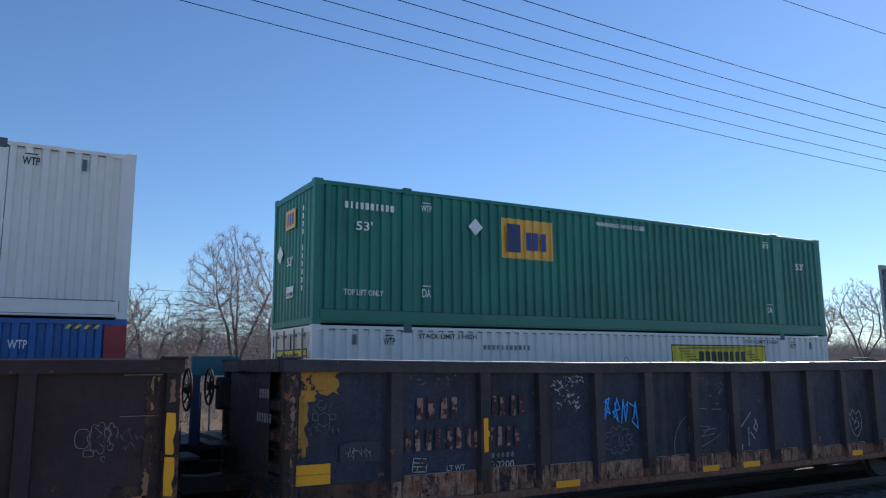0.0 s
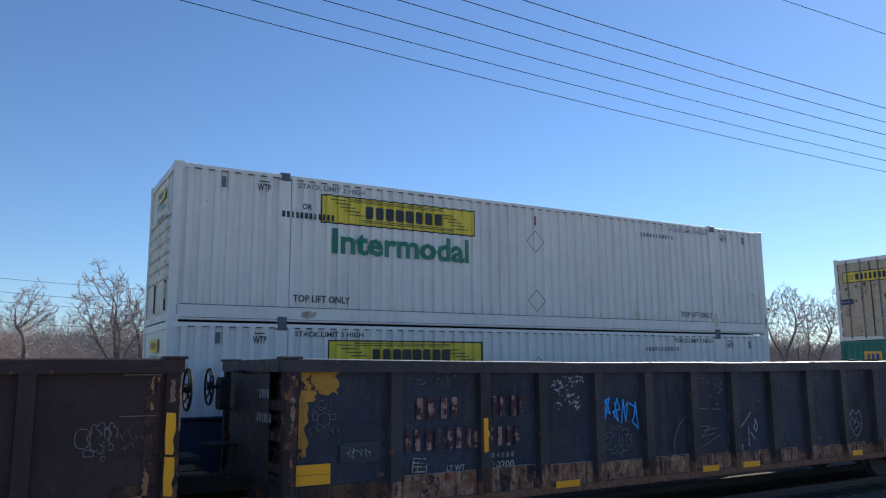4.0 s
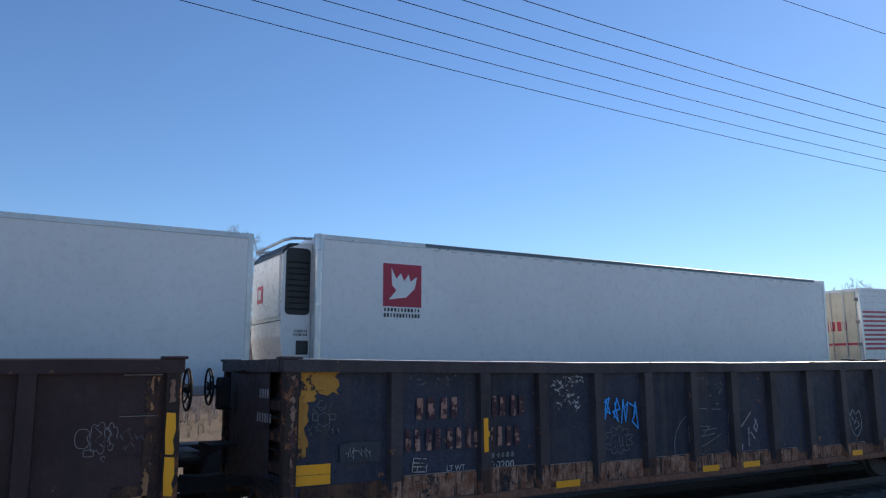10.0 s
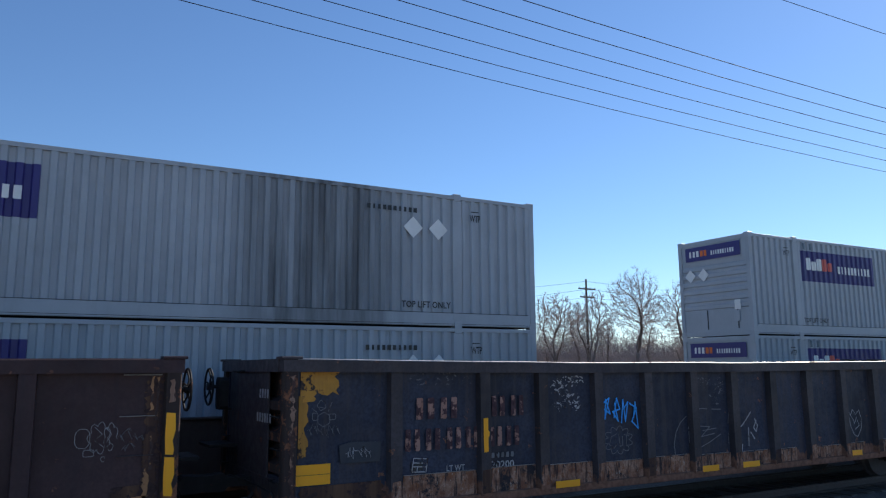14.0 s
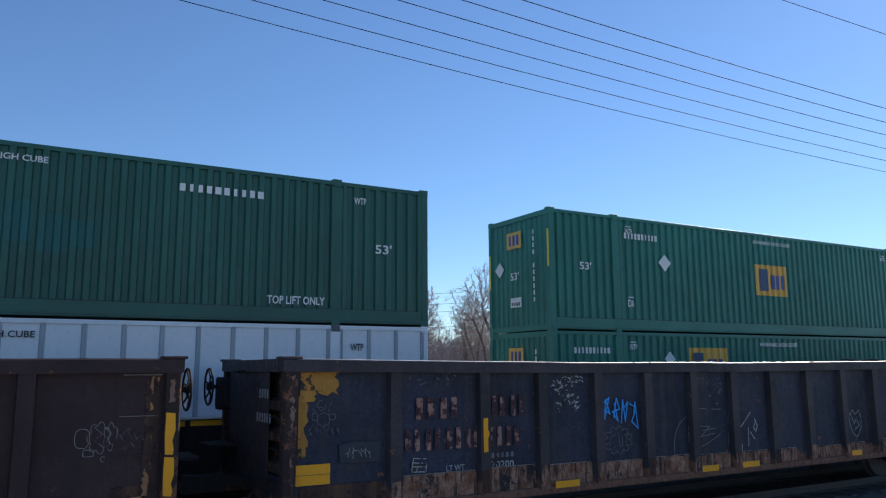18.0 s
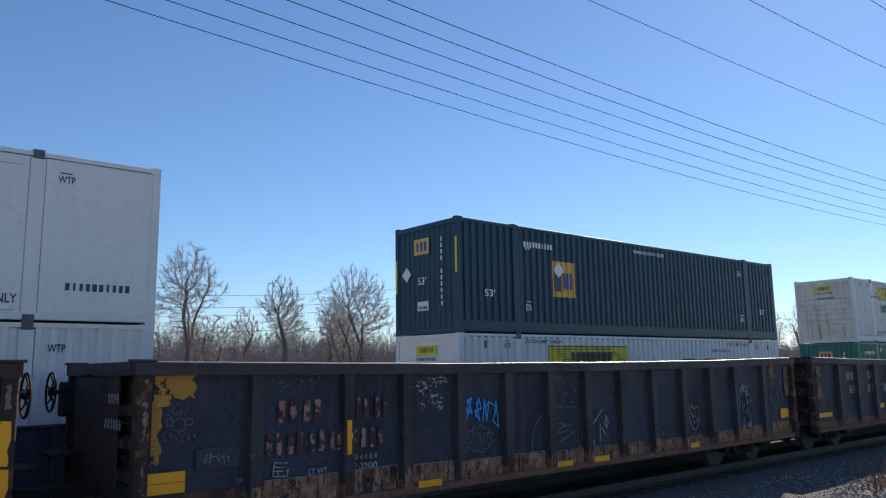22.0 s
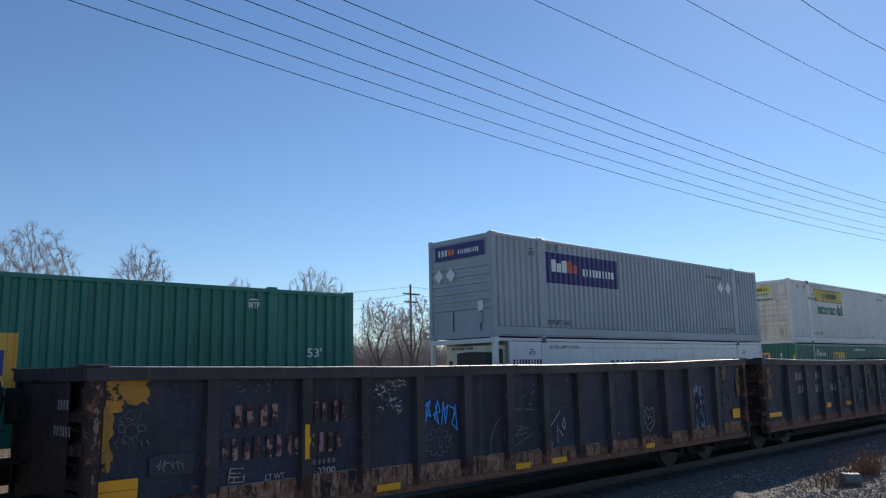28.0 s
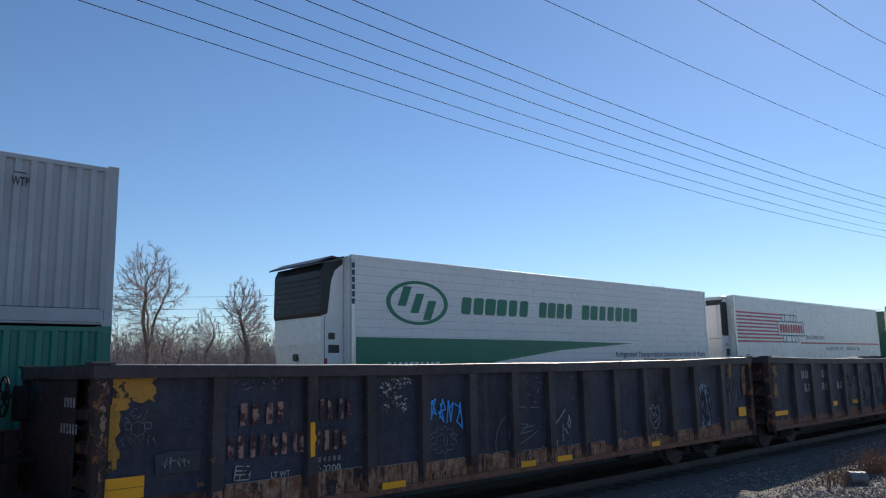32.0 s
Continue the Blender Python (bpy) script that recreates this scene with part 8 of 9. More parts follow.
        for s in (-1, 1):
            d = part("door", ("tdoor", s), lambda: Geo().box(-0.03, min(s * 0.01, s * 1.18), TB + 0.05, 0.01, max(s * 0.01, s * 1.18), TT - 0.1, 0.012), rear or (CREAM if flip else m), t)
            for y in (0.35, 0.8):
                part("lock_rod", "tlock", lambda: Geo().tube([(-0.06, 0, TB + 0.02), (-0.06, 0, TT - 0.08)], 0.018, 8), ALU, d, at=(0, s * y, 0))
            for z in (0.4, 1.1, 1.8, 2.5):
                part("hinge", "thinge", lambda: Geo().box(-0.045, -0.05, TB, 0.02, 0.05, TB + 0.10, 0.01), ROD, d, at=(0, s * 1.2, z))
    # running gear
    bx = length - 3.4 if nose not in ("doors", "rollup") else 2.0
    for k in range(2):
        for y in (-1.0, 1.0):
            wheel = part("wheel", "twheel", lambda: tyre_geo(), TYRE, t, "black rubber tyre", at=(bx + 1.25 * k, y, 1.5))
            if y < 0:
                part("rim", "trim", rim_geo, ALU, wheel, "dull steel wheel rim")
        part("axle", "taxle", lambda: Geo().tube([(0, -1.0, 0), (0, 1.0, 0)], 0.08, 8), BLACK, t, at=(bx + 1.25 * k, 0, 1.5))
    part("slider_frame", "tslider", lambda: Geo().box(-0.8, -0.6, 1.6, 2.1, 0.6, TB - 0.04, 0.03), BLACK, t, at=(bx, 0, 0))
    lx = 2.8 if nose not in ("doors", "rollup") else length - 2.9
    for y in (-0.85, 0.85):
        part("landing_leg", "tleg", lambda: Geo().box(-0.07, -0.07, 1.25, 0.07, 0.07, TB - 0.04), BLACK, t, at=(lx, y, 0))
        part("landing_foot", "tfoot", lambda: Geo().box(-0.16, -0.14, 1.2, 0.16, 0.14, 1.26), BLACK, t, at=(lx, y, 0))
    if skirt:
        part("side_skirt", "tskirt", lambda: Geo().deep([(4.2, 1.4), (length - 4.4, 1.4), (length - 4.2, TB - 0.06), (3.6, TB - 0.06)], YN + 0.02, YN + 0.05), SMOOTH, t, "white aerodynamic side skirt")
    return t


def rivet_row():
    """Two columns of small rivet heads up a lapped joint."""
    g = Geo()
    for x in (-0.03, 0.03):
        z = TB + 0.16
        while z < TT - 0.14:
            g.box(x - 0.009, -0.003, z, x + 0.009, 0.002, z + 0.02)
            z += 0.055
    return g


def rim_geo():
    """A dished rim with a hub, set into the tyre."""
    g = Geo()
    rings = [(-0.255, 0.30), (-0.265, 0.285), (-0.20, 0.25), (-0.17, 0.15), (-0.24, 0.11), (-0.28, 0.06)]
    for w, r in rings:
        g.v += [(r * math.cos(k * math.pi / 12), w, r * math.sin(k * math.pi / 12)) for k in range(24)]
    for i in range(len(rings) - 1):
        g.f += [(i * 24 + k, i * 24 + (k + 1) % 24, i * 24 + 24 + (k + 1) % 24, i * 24 + 24 + k) for k in range(24)]
    g.f.append(tuple(range(24 * 6 - 1, 24 * 5 - 1, -1)))
    return g


def tyre_geo():
    g = Geo()
    rings = [(-0.24, 0.30), (-0.27, 0.36), (-0.24, 0.49), (-0.18, 0.52), (0.18, 0.52), (0.24, 0.49), (0.27, 0.36), (0.24, 0.30)]
    for w, r in rings:
        g.v += [(r * math.cos(k * math.pi / 12), w, r * math.sin(k * math.pi / 12)) for k in range(24)]
    for i in range(len(rings) - 1):
        g.f += [(i * 24 + k, i * 24 + (k + 1) % 24, i * 24 + 24 + (k + 1) % 24, i * 24 + 24 + k) for k in range(24)]
    g.f += [tuple(range(24)), tuple(range(24 * 8 - 1, 24 * 7 - 1, -1))]
    return g


def striped_trailer(nose, label, dz=0.0):
    """White trailer with red stripes and a boxed emblem."""
    t = trailer(label, panel=True, nose=nose, flip=nose == "doors", ribs="slats" if nose == "doors" else "none")
    y = YN + 0.003
    for k in range(9):
        z = 4.34 - 0.143 * k + dz
        e = 3.95 if k in (0, 8) else (4.1 if k in (1, 7) else 3.75)
        part("stripe", ("tstripe", e), lambda: Geo().box(0, -0.001, 0, e, 0.001, 0.07), LETTER_R, t, "red stripe", at=(0.12, y, z))
    zc = 3.8 + dz
    for a, b, c, d in ((3.82, 6.5, -0.32, -0.27), (3.82, 6.5, 0.27, 0.32)):
        sheet_sign(t, a, b, zc + c, zc + d, LETTER_N, "dark rim of the emblem", wave=False, off=-0.004)
    for x in (3.82, 6.44):
        sheet_sign(t, x, x + 0.06, zc - 0.3, zc + 0.3, LETTER_N, wave=False, off=-0.004)
    bars(t, 9, 3.98, 6.36, zc - 0.18, zc + 0.18, LETTER_R, y=y - 0.001, label="red lettering blocks")
    for s in (-1, 1):
        for a, b in ((3.98, 4.85), (4.95, 5.75)):
            sheet_sign(t, a, b, zc + s * 0.58 - 0.02, zc + s * 0.58 + 0.03, LETTER_N, wave=False, off=-0.004)
        for x, sl in ((4.22, 0), (4.55, 0), (5.1, 0), (5.35, 0.25), (5.62, 0.3)):
            flat_shape(t, [(x, zc + s * 0.32), (x + 0.06, zc + s * 0.32), (x + 0.06 + sl * (1 if s < 0 else 0.6), zc + s * 0.58), (x + sl * (1 if s < 0 else 0.6), zc + s * 0.58)], LETTER_N, y=y - 0.001)
    side_lettering(t, "TRUCKING, INC.", 6.6, 8.8, 3.36 + dz - 0.02, 3.54 + dz, LETTER_N, flush=0.006)
    sheet_sign(t, 6.05, CL - 0.15, 3.16 + dz, 3.23 + dz, LETTER_R, "red line", wave=False, off=-0.004)
    side_lettering(t, "ALLENTON, WI", 8.82, 10.9, 2.84 + dz, 3.04 + dz, LETTER_N, flush=0.006)
    side_lettering(t, "EDISON, NJ", 11.4, 13.1, 2.84 + dz, 3.04 + dz, LETTER_N, flush=0.006)
    side_lettering(t, "53'", 15.55 if nose == "doors" else 0.7, 15.85 if nose == "doors" else 1.05, 2.55, 2.72, LETTER_N, flush=0.006)
    if nose == "doors":
        end_bars(t, 9, 1.0, 1.9, 3.7, 0.3, LETTER_R, x=-0.04)
        end_bars(t, 4, 1.1, 0.7, 4.5, 0.26, LETTER_K, x=-0.04)
        end_plate(t, 1.15, 2.3, 3.25, 0.07, LETTER_R, x=-0.035)
    else:
        end_bars(t, 4, 0.95, 0.75, 2.9, 0.26, LETTER_K, x=-0.66)
    return t


def express_trailer(label):
    """White slatted trailer with a green oval, green lettering and a green wedge."""
    t = trailer(label, skirt=True)
    y = YN + 0.002
    cx, cz, rx, rz = 2.0, 4.0, 1.0, 0.54

    def oval():
        g = Geo()
        n = 36
        for k in range(n):
            a, b = 2 * math.pi * k / n, 2 * math.pi * (k + 1) / n
            g.poly(*[(cx + rx * q * math.cos(u), y, cz + rz * q * math.sin(u)) for u, q in ((a, 1), (b, 1), (b, 0.86), (a, 0.86))])
        return g
    part("emblem_oval", "oval", oval, LETTER_G, t, "green oval emblem")
    for k, (x, z) in enumerate(((1.35, 4.08), (1.75, 3.92), (2.15, 3.76))):
        flat_shape(t, [(x, z - 0.17), (x + 0.26, z - 0.17), (x + 0.46, z + 0.31), (x + 0.2, z + 0.31)], LETTER_G, y=y)
    bars(t, 6, 3.4, 6.1, 3.78, 4.22, LETTER_G, slant=0.15, y=y, label="green slanted lettering")
    bars(t, 4, 6.5, 8.1, 3.78, 4.22, LETTER_G, slant=0.15, y=y, label="green slanted lettering")
    bars(t, 7, 8.5, 11.55, 3.78, 4.22, LETTER_G, slant=0.15, y=y, label="green slanted lettering")
    flat_shape(t, [(0.12, 2.3), (3.4, 2.3), (4.8, 2.56), (7.5, 2.86), (11.2, 3.08), (7.0, 3.13), (0.12, 3.15)], LETTER_G, y=y, label="green wedge stripe")
    side_lettering(t, "Refrigerated Transportation Solutions for Over 65 Years", 10.2, 15.8, 2.60, 2.82, LETTER_N, flush=0.004, slant=0.22)
    bars(t, 10, 1.0, 2.7, 2.41, 2.57, LETTER_W, y=y - 0.002)
    for k in range(6):
        part("number_block", "tnum", lambda: Geo().box(0, -0.002, 0, 0.085, 0.002, 0.125), LETTER_N, t, at=(0.008, YN - 0.006, 4.72 - 0.165 * k))
    return t


def emblem_trailer(label, seams):
    """White trailer with an orange square and three large dark blocks."""
    t = trailer(label, nose="plain", ribs="seams" if seams else "none", front=CREAM_S if seams else None)
    y = YN + 0.003
    z0, z1 = 3.56, 4.82
    a = 0.12 if not seams else 0.38
    sheet_sign(t, a, a + 1.3, z0, (z0 + z1) / 2, EMB_Y, "yellow-orange lower half of the emblem", wave=False, off=-0.004)
    sheet_sign(t, a, a + 1.3, (z0 + z1) / 2 + 0.004, z1, LETTER_O, "orange upper half of the emblem", wave=False, off=-0.004)
    for k in range(3):
        r = 0.35 + 0.3 * k
        pts = [(a + r * math.cos(u), z0 + 0.1 + r * math.sin(u)) for u in [math.pi / 2 * j / 8 for j in range(9)]]
        pts2 = [(a + (r + 0.05) * math.cos(u), z0 + 0.1 + (r + 0.05) * math.sin(u)) for u in [math.pi / 2 * j / 8 for j in range(9)]]
        flat_shape(t, pts + pts2[::-1], LETTER_W, y=y - 0.004, label="white arc")
    x = a + 1.45
    for w in (0.95, 0.9, 0.85):
        ring = [(x, z0 + 0.14), (x + 0.14, z0), (x + w - 0.14, z0), (x + w, z0 + 0.14), (x + w, z1 - 0.14), (x + w - 0.14, z1), (x + 0.14, z1), (x, z1 - 0.14)]
        flat_shape(t, ring, LETTER_N, y=y, label="large dark lettering block")
        x += w + 0.1
    for zz in (4.1, 4.24):
        sheet_sign(t, a + 1.4, a + 4.4, zz, zz + 0.045, SMOOTH, "white slit", wave=False, off=-0.001)
    side_lettering(t, "53'", 0.34, 0.66, 3.04, 3.24, LETTER_N, flush=0.006)
    end_plate(t, 0.55, 0.22, 4.42, 0.24, LETTER_O, x=-0.006)
    end_bars(t, 3, 0.31, 0.6, 4.42, 0.24, LETTER_N, x=-0.006)
    end_bars(t, 6, -0.55, 0.42, 4.86, 0.1, LETTER_N, x=-0.006)
    sheet_sign(t, 2.3, 2.38, 2.3, 2.62, LETTER_R, "red reflector", wave=False, off=-0.002)
    part("service_box", "tsbox", lambda: Geo().box(-0.16, -1.0, TB + 0.05, -0.01, -0.55, TB + 0.42, 0.02), BLACK, t)
    return t


def square_sign_trailer(label):
    t = trailer(label, ribs="none", panel="red")
    part("corner_pipe", "tpipe", lambda: Geo().tube([(0.04, YN + 0.06, TB - 0.05), (0.04, YN + 0.06, TT - 0.02)], 0.085, 14), ALU, t, "bright round corner post")
    part("corner_cap", "tpcap", lambda: Geo().tube([(0.04, YN + 0.06, TT - 0.32), (0.04, YN + 0.06, TT)], 0.105, 14), ALU, t)
    sheet_sign(t, 1.42, 2.31, 3.66, 4.55, LETTER_R, "red square emblem", wave=False, off=-0.004)
    flat_shape(t, [(1.55, 3.8), (1.95, 3.86), (2.15, 4.05), (2.2, 4.3), (2.05, 4.2), (2.0, 4.34), (1.9, 4.2), (1.82, 4.36), (1.72, 4.24), (1.6, 4.46), (1.62, 4.1), (1.72, 4.0)], SMOOTH, y=YN - 0.002, label="white swooping mark")
    bars(t, 11, 1.43, 2.28, 3.56, 3.63, LETTER_K, y=YN + 0.003)
    bars(t, 12, 1.43, 2.28, 3.44, 3.52, LETTER_K, y=YN + 0.003)
    part("dark_top_strip", "tdark", lambda: Geo().box(2.4, YN - 0.008, TT - 0.085, CL - 0.5, YN + 0.03, TT + 0.004, 0.01), LETTER_GREY, t, "dark torn top rail")
    for k in range(30):
        part("rivet_plate", "trivet", lambda: Geo().box(0, -0.003, 0, 0.14, 0.003, 0.03), ALU, t, at=(2.6 + 0.44 * k, YN - 0.008, TT - 0.15))
    return t


def banded_trailer(label):
    t = trailer(label, length=14.65, nose="rollup", ribs="none", rear=DARKDOOR)
    part("top_band", "bandtop", lambda: Geo().box(0.1, YN - 0.001, TT - 0.36, 14.55, YN + 0.02, TT - 0.1), BLUEWHITE, t, "pale grey strip under the top rail")
    y = YN + 0.003
    for a, b in ((0.15, 2.75), (5.25, 14.5)):
        sheet_sign(t, a, b, 3.72, 4.05, BAND_L, "green band", wave=False, off=-0.004)
        sheet_sign(t, a, b, 4.054, 4.40, BAND_D, "dark green band", wave=False, off=-0.004)
    for s in (-1, 1):
        for k in range(3):
            x = 3.0 - 0.13 * k if s < 0 else 5.0 + 0.13 * k
            flat_shape(t, [(x, 3.72), (x + 0.05, 3.72), (x + 0.05 + s * 0.2, 4.06), (x + 0.05, 4.40), (x, 4.40), (x + s * 0.2, 4.06)], LETTER_G, y=y)
    bars(t, 3, 3.35, 4.65, 3.8, 4.32, LETTER_G, slant=0.15, y=y, label="green lettering blocks")
    side_lettering(t, "CARRIERS", 3.44, 4.52, 3.42, 3.60, LETTER_N, flush=0.006, slant=0.22)
    side_lettering(t, "Available", 10.87, 11.99, 3.02, 3.22, LETTER_N, flush=0.006, slant=0.22)
    side_lettering(t, "Liftgate Service", 10.22, 12.68, 2.68, 2.93, LETTER_N, flush=0.006, slant=0.22)
    bars(t, 11, 3.13, 4.92, 2.68, 2.84, LETTER_G, y=y)
    rr = random.Random(9)
    solo("chalk_tag", scribble(rr, 5.6, 9.4, 2.5, 2.8, 14, YN + 0.003, 0.007), LETTER_N, t, "black scrawled graffiti")
    end_plate(t, 0.85, 1.78, 4.42, 0.30, BAND_L, x=-0.018, label="green heading of the advertisement")
    end_plate(t, 0.45, 0.95, 4.46, 0.2, LETTER_W, x=-0.024, label="white name plate on the heading")
    end_bars(t, 3, 0.4, 0.3, 4.5, 0.13, LETTER_G, x=-0.030)
    end_bars(t, 8, 0.05, 0.5, 4.5, 0.1, LETTER_G, x=-0.030)
    end_plate(t, 0.85, 1.78, 3.14, 1.276, LIME_Y, x=-0.018, label="yellow-green advertising panel on the rear door")
    end_plate(t, -0.35, 0.58, 3.2, 0.75, AMBER, x=-0.022, name="printed_mark", label="amber glow in the printed picture")
    end_plate(t, -0.45, 0.38, 3.24, 0.26, LETTER_K, x=-0.026, name="printed_mark", label="dark vehicle shape in the printed picture")
    end_plate(t, -0.4, 0.42, 4.14, 0.08, LETTER_GREY, x=-0.026, name="printed_mark", label="grey winged shape in the printed picture")
    end_plate(t, 0.85, 1.78, 2.93, 0.206, GREEN_D, x=-0.018, label="dark green footer of the advertising panel")
    end_bars(t, 11, 0.8, 0.8, 2.98, 0.11, LETTER_W, x=-0.024)
    end_bars(t, 9, -0.08, 0.75, 2.98, 0.11, LETTER_W, x=-0.024)
    end_bars(t, 6, 0.72, 0.5, 4.19, 0.12, LETTER_R, x=-0.024)
    for k, (s, w) in enumerate((("Anything", 1.05), ("Anywhere", 1.2), ("Anytime!", 1.05))):
        end_lettering(t, s, 0.76, w, 3.86 - 0.31 * k, 0.26, BAND_D, x=-0.030)
    rr = random.Random(4)
    for k in range(4):
        part("torn_sticker", ("torn", k), lambda: Geo().poly(*[(-0.016, y, z) for y, z in wobble_poly(-0.2 - 0.16 * k, 2.5 + 0.05 * (k % 2), 0.09, 0.13, rr, 10, 0.35)]), LETTER_GREY if k % 2 else CREAM, t, "torn remains of a sticker")
    return t


def block_letter_trailer(label):
    t = trailer(label, nose="doors", ribs="seams")
    y = YN + 0.003
    bars(t, 3, 0.62, 3.5, 2.96, 4.46, PURPLE, y=y, label="large purple lettering blocks", caps=(0.92, 0.72, 1))
    bars(t, 2, 3.52, 5.6, 2.96, 4.34, LETTER_RO, y=y, label="large red-orange lettering blocks", caps=(1, 0.76))
    bars(t, 6, 3.57, 4.92, 2.53, 2.76, LETTER_GREY, y=y)
    end_bars(t, 3, 0.9, 0.9, 3.7, 0.4, PURPLE, x=-0.04)
    end_bars(t, 2, -0.05, 0.7, 3.7, 0.4, LETTER_RO, x=-0.04)
    return t


def plain_trailer(label, green=False):
    t = trailer(label, nose="plain" if not green else "doors", ribs="seams", mat=GREEN_D if green else None)
    if not green:
        bars(t, 7, 2.2, 5.6, 3.7, 4.2, LETTER_GREY, y=YN + 0.003)
        sheet_sign(t, 15.2, 15.75, 4.7, 4.85, LETTER_N, "small blue label", wave=False, off=-0.002)
        end_bars(t, 3, 0.0, 0.7, 4.4, 0.25, LETTER_K, x=-0.006)
    return t


# ---- the train's make-up: place of each load's left end at the start ----
G1 = (4.46, 5.92, 1.61, 2.53)
L_WHITE = "white corrugated container with yellow sign"
L_GREEN = "dark green corrugated container with amber sign"
L_GREY = "grey corrugated container with a purple company sign"
Z2 = 3.257


def load(ob, x, z, tilt=0.0, y=FAR_TRACK):
    moving.append((ob, x, y, z, tilt))
    return ob


def blue_box():
    c = plain_box(BLUE, "corr", "doors", "blue corrugated container with a red end post", LETTER_W)
    part("red_end_post", "redpost", lambda: Geo().box(CL - 0.34, YN - 0.006, 0.12, CL + 0.004, YN + 0.03, CH - 0.1), RED, c, "red painted end post")
    for k in range(4):
        flat_shape(c, [(CL - 0.95 + 0.14 * k, CH - 0.16), (CL - 0.89 + 0.14 * k, CH - 0.16), (CL - 0.83 + 0.14 * k, CH - 0.09), (CL - 0.89 + 0.14 * k, CH - 0.09)], YELLOW, "hazard_stripe")
    return c


def sprayed(c):
    """Faded turquoise bands of spray beside the sign."""
    for k, (w, z0, z1) in enumerate(((0.42, 1.12, 1.86), (0.36, 1.24, 1.94), (0.45, 1.1, 1.74), (0.40, 1.2, 1.66))):
        sheet_sign(c, 7.9 + 0.47 * k, 7.9 + 0.47 * k + w, z0, z1, SPRAY_TEAL, "faded turquoise sprayed patch", off=0.003, name="spray_patch")
    return c


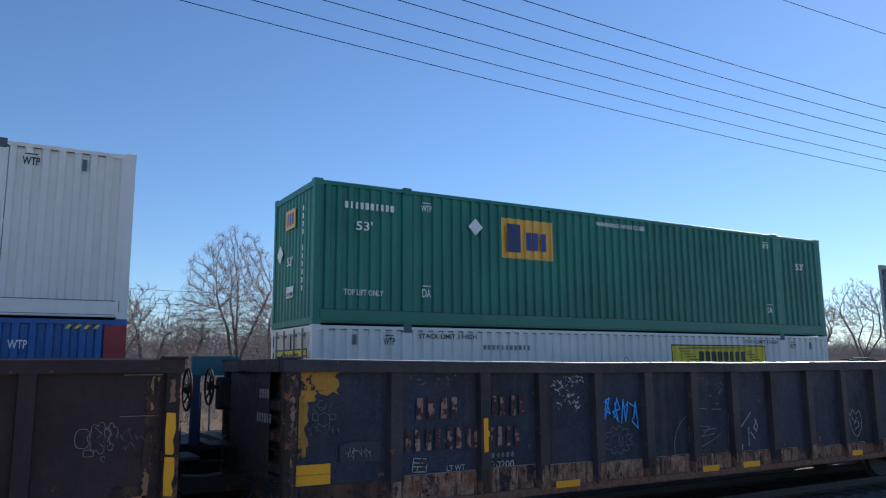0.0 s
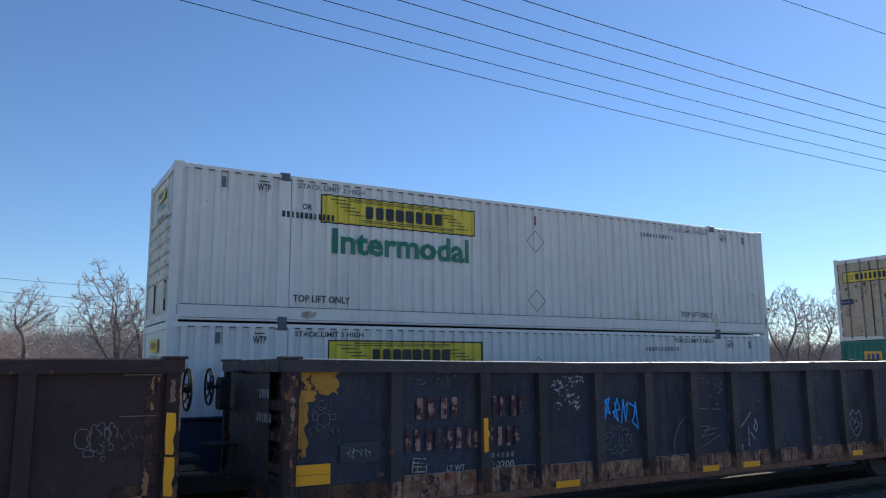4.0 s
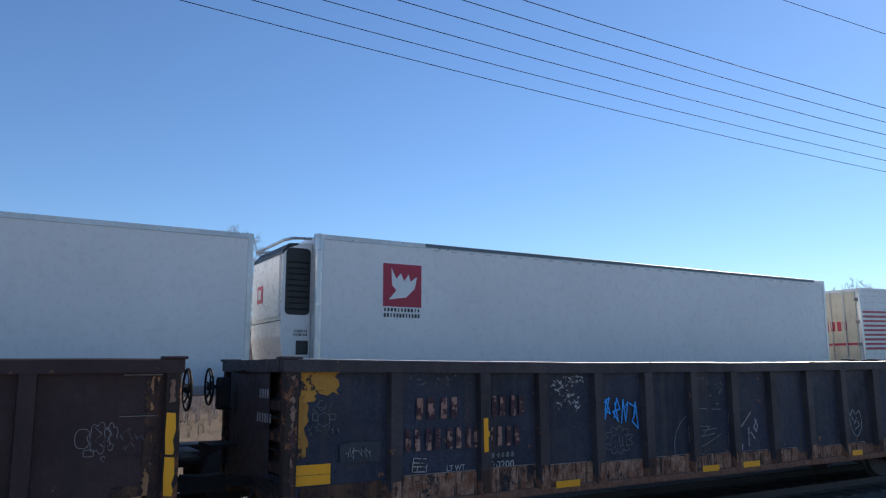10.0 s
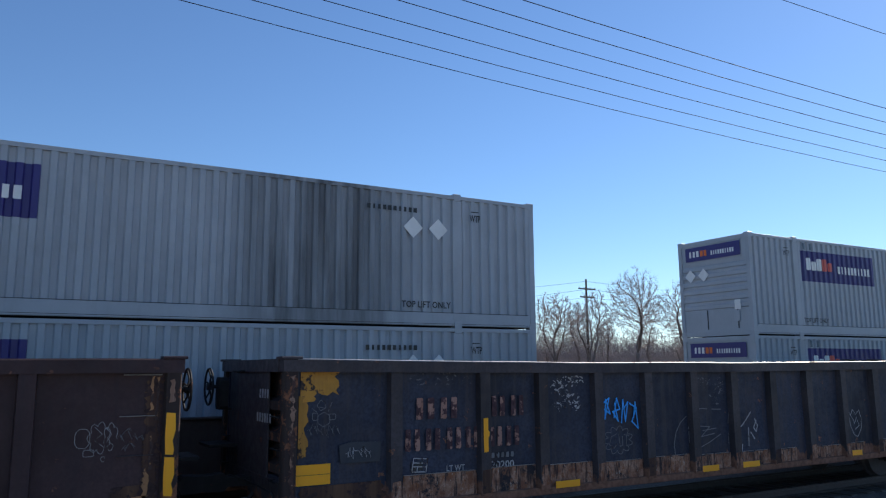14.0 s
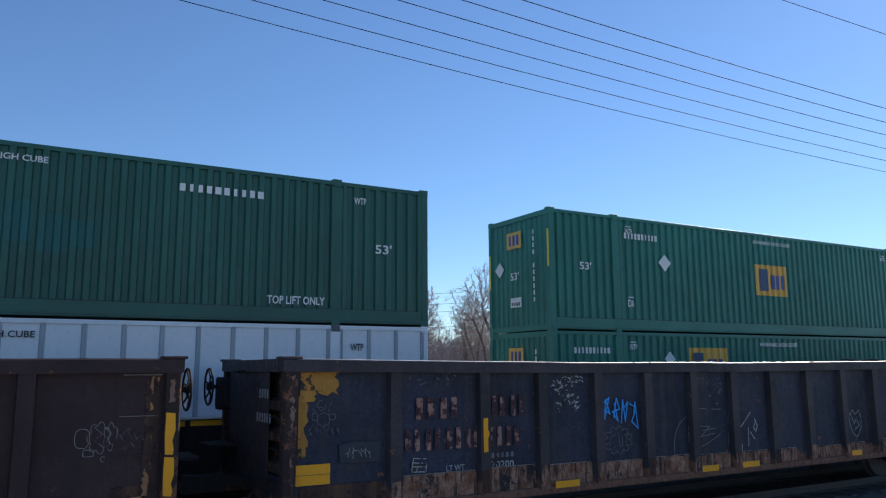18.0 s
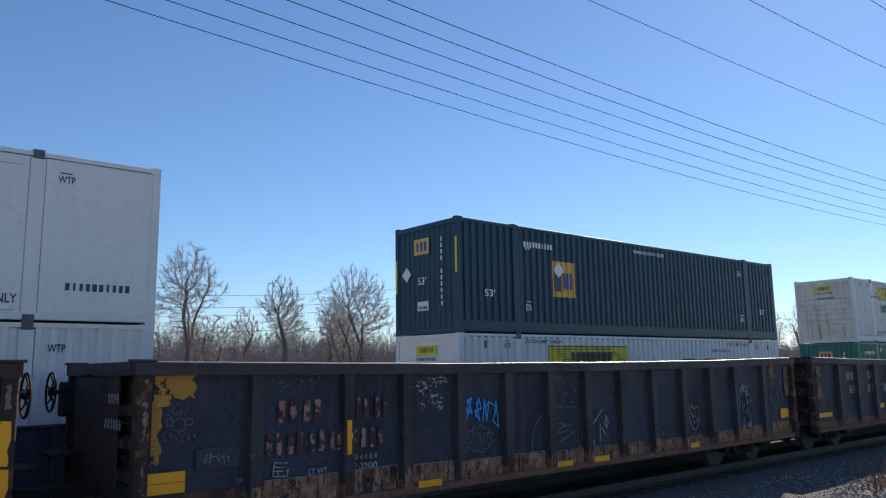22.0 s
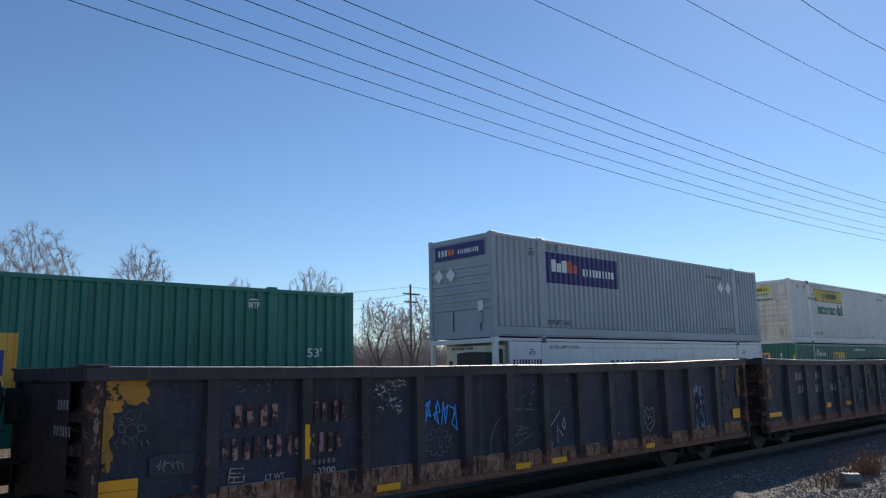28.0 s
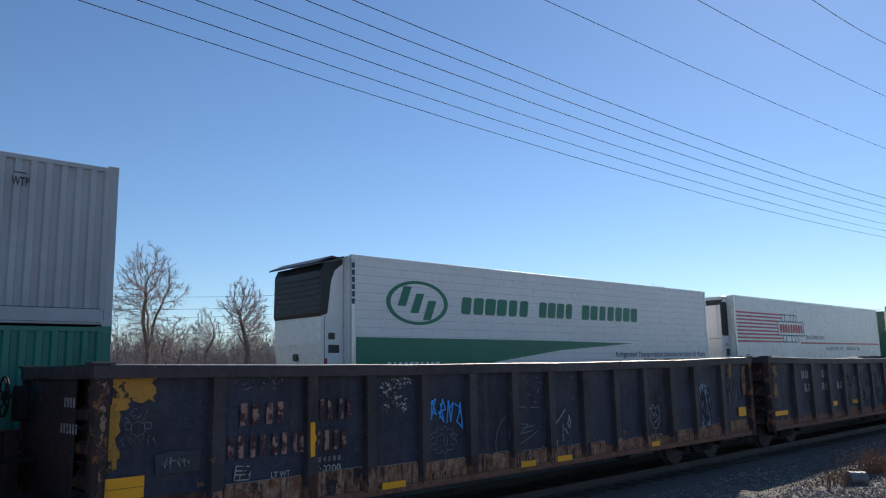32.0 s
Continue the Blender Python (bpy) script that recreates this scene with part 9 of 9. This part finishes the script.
STACKS = [
    (-33.9, lambda: green_box(GREEN, G1, "front", L_GREEN), lambda: plain_box(WHITE, "corr", "front", "white corrugated container of the lower tier", LETTER_K)),
    (-14.40, lambda: white_box(9.6, "doors", L_WHITE), blue_box),
    (5.09, lambda: green_box(GREEN, G1, "front", L_GREEN), lambda: white_box(9.7, "doors", L_WHITE, lower=True)),
    (28.78, lambda: grey_box(10.25, "doors", L_GREY + " and sooty end doors", None, SOOT), lambda: green_box(GREEN, (3.5, 4.9, 1.2, 2.1), "front", L_GREEN, 2)),
    (48.29, lambda: white_box(2.82, "front", L_WHITE), lambda: reefer_box("smooth white refrigerated container with a cooling unit", "plain")),
    (67.80, lambda: hub_green("green corrugated container with a white hexagon sign and reflector dashes"), lambda: white_box(-3.3, "front", "white corrugated container with a bare sign outline")),
    (91.23, lambda: white_box(2.82, "front", L_WHITE + ", grimy end", dirty=True), lambda: white_box(3.0, "front", L_WHITE, lower=True)),
    (114.78, lambda: white_box(9.7, "doors", L_WHITE + ", rust-pitted", dirty=True, holes=16, seed=1), lambda: green_box(GREEN, G1, "front", L_GREEN)),
    (134.30, lambda: white_box(9.62, "doors", L_WHITE + ", rust-pitted and end doors stained", dirty=True, holes=18, seed=2), lambda: reefer_box("smooth white refrigerated container with ribbed top", "slats")),
    (153.81, lambda: green_box(GREEN, (4.46, 5.93, 1.57, 2.43), "front", L_GREEN), lambda: plain_box(WHITE_B, "corr", "front", "dirty white corrugated container with cream end", LETTER_K, end_mat=CREAM)),
    (266.98, lambda: white_box(9.62, "doors", L_WHITE + " and end doors"), lambda: white_box(3.3, "front", L_WHITE, lower=True)),
    (286.42, lambda: reefer_box("smooth white refrigerated container with red swooshes and blue lettering", "swoosh"), lambda: grey_box(2.31, "front", L_GREY)),
    (305.94, lambda: grey_box(2.31, "front", L_GREY + ", sooty", GREY_S, CREAM, pale=True), lambda: grey_box(2.31, "front", L_GREY)),
    (329.64, lambda: grey_box(2.31, "front", L_GREY), lambda: grey_box(2.31, "front", L_GREY)),
    (349.15, lambda: green_box(GREEN_D, (6.08, 7.76, 0.8, 2.26), "front", L_GREEN, 3), lambda: reefer_box("smooth white refrigerated container with a cooling unit", "plain")),
    (368.67, lambda: reefer_box("smooth white refrigerated container with a grey hexagon emblem", "slats"), lambda: plain_box(GREEN, "post", "posts", "green container with pale side posts", LETTER_W, (12.0, LETTER_W, LETTER_G))),
    (392.15, lambda: sprayed(green_box(GREEN_D, (6.08, 7.76, 0.8, 2.26), "front", L_GREEN + ", faded", 3)), lambda: plain_box(BLUEWHITE, "post", "posts", "pale sheet metal container with side posts", LETTER_K)),
    (411.58, lambda: green_box(GREEN, (7.33, 8.73, 1.12, 2.0), "front", L_GREEN, 2), lambda: green_box(GREEN, G1, "front", L_GREEN)),
    (431.11, lambda: white_box(2.75, "front", L_WHITE + ", stained end", dirty=True), lambda: green_box(GREEN, G1, "front", L_GREEN)),
    (454.65, lambda: white_box(9.65, "doors", L_WHITE + " and end doors"), lambda: white_box(3.2, "front", L_WHITE, lower=True)),
    (478.12, lambda: reefer_box("smooth white refrigerated container with blue discs and lettering", "discs"), lambda: plain_box(WHITE, "corr", "front", "white corrugated container of the lower tier", LETTER_N)),
    (501.65, lambda: green_box(NAVY, (3.49, 4.43, 1.05, 2.05), "front", "navy corrugated container with an amber square sign", 2), lambda: white_box(3.2, "front", L_WHITE, lower=True)),
    (525.18, lambda: white_box(2.75, "front", L_WHITE + ", rust-pitted", dirty=True, holes=14, seed=3), lambda: green_box(GREEN, G1, "front", L_GREEN)),
    (637.80, lambda: grey_box(2.31, "front", L_GREY), lambda: reefer_box("smooth white refrigerated container with a cooling unit", "plain")),
    (657.31, lambda: white_box(2.75, "front", L_WHITE + ", stained", dirty=True), lambda: green_box(GREEN, G1, "front", L_GREEN, 2)),
    (676.71, lambda: reefer_box("smooth white refrigerated container with a grey hexagon emblem", "slats"), lambda: grey_box(2.31, "front", L_GREY + " and white end sign", pale=True)),
    (700.12, lambda: grey_box(2.31, "front", L_GREY), lambda: green_box(GREEN, G1, "front", L_GREEN, 2)),
]
WELL_KIND = [0, 0, 0, 0, 0, 0, 0, 2, 2, 1, 1, 1, 1, 1, 1, 1, 3, 3, 3, 2, 0, 1, 1, 1, 1, 1, 1]
WELLS = [(CAR_NAVY, "navy steel well car carrying stacked containers"), (CAR_BROWN, "brown steel well car carrying stacked containers"), (CAR_YELLOW, "yellow-brown steel well car carrying stacked containers"), (BLACK, "black steel well car with a yellow sill stripe")]
for k, (x, upper, lower) in enumerate(STACKS):
    load(upper(), x, Z2)
    load(lower(), x, Z2 - CH - 0.006)
    m, lab = WELLS[WELL_KIND[k]]
    load(well_car(m, lab, k % 3 == 0, k in (1, 2), CREAM if WELL_KIND[k] == 3 else None), x, 0)

TRAILERS = [
    (175.30, lambda: striped_trailer("reefer", "white refrigerated trailer with red stripes and a boxed emblem", 0.06), -0.42, CL),
    (192.65, lambda: express_trailer("white slatted refrigerated trailer with green lettering and wedge"), -0.42, CL),
    (210.02, lambda: emblem_trailer("white van trailer with an orange square and large dark blocks", False), -0.38, CL),
    (227.46, lambda: square_sign_trailer("white refrigerated trailer with a red square emblem"), -0.38, CL),
    (245.43, lambda: striped_trailer("doors", "white slatted trailer with red stripes and grimy rear doors", -0.1), 0.85, CL),
    (546.45, lambda: emblem_trailer("white panelled van trailer with an orange square and dark blocks", True), -0.3, CL),
    (565.93, lambda: banded_trailer("white trailer with a green band and printed rear doors"), 0.0, 14.65),
    (581.85, lambda: block_letter_trailer("white panelled trailer with large purple and red-orange blocks"), 0.0, CL),
    (599.15, lambda: plain_trailer("white panelled van trailer with grey lettering"), 0.0, CL),
    (721.52, lambda: express_trailer("white slatted refrigerated trailer with green lettering and wedge"), 0.0, CL),
    (739.9, lambda: striped_trailer("reefer", "white refrigerated trailer with red stripes and a boxed emblem"), 0.0, CL),
    (757.5, lambda: plain_trailer("dark green panelled van trailer", True), 0.0, CL),
]
for x, make, tilt, length in TRAILERS:
    if tilt < 0:
        load(make(), x, 0.01 if x < 500 else 0.085, -tilt)
    else:
        load(make(), x, -0.22 * (tilt > 0), -tilt)
    load(spine_car("brown skeletal spine car under a road trailer", length), x, 0)
low = green_box(GREEN, (7.94, 9.33, 1.0, 1.89), "front", "dark green corrugated container standing singly, with amber sign", 2)
end_diamond(low, -0.2, 1.2, 0.24, LETTER_R)
load(low, 616.95, 1.275)
load(spine_car("brown skeletal spine car under a single container", CL), 616.95, 0.0)
for k, x in enumerate((775.0, 794.5)):
    load(green_box(GREEN, G1, "front", L_GREEN), x, Z2)
    load(white_box(9.6, "front", L_WHITE), x, Z2 - CH - 0.006)
    load(well_car(CAR_BROWN, "brown steel well car carrying stacked containers", False), x, 0)

# How far the train has come at each time.
RUN = [(0, 0.0), (1, 22.24), (2, 44.47), (3, 66.66), (5.5, 122.03), (7, 155.33), (8, 177.61), (9, 199.94), (10, 222.31), (11, 244.7), (12, 267.01), (13, 289.3), (14, 311.64),
       (16.5, 367.36), (18, 400.66), (20, 445.06), (21, 467.28), (22, 489.44), (23, 511.66), (24, 533.9), (25, 556.15), (27.5, 611.78), (29, 644.95), (30.5, 678.21), (32, 711.46)]


def motions():
    """The train rolls past from right to left at an even pace."""
    for ob, x, y, z, tilt in moving:
        walk(ob, [(t, pose(x - s, y, z, 0, tilt, 0)) for t, s in RUN])


motions()
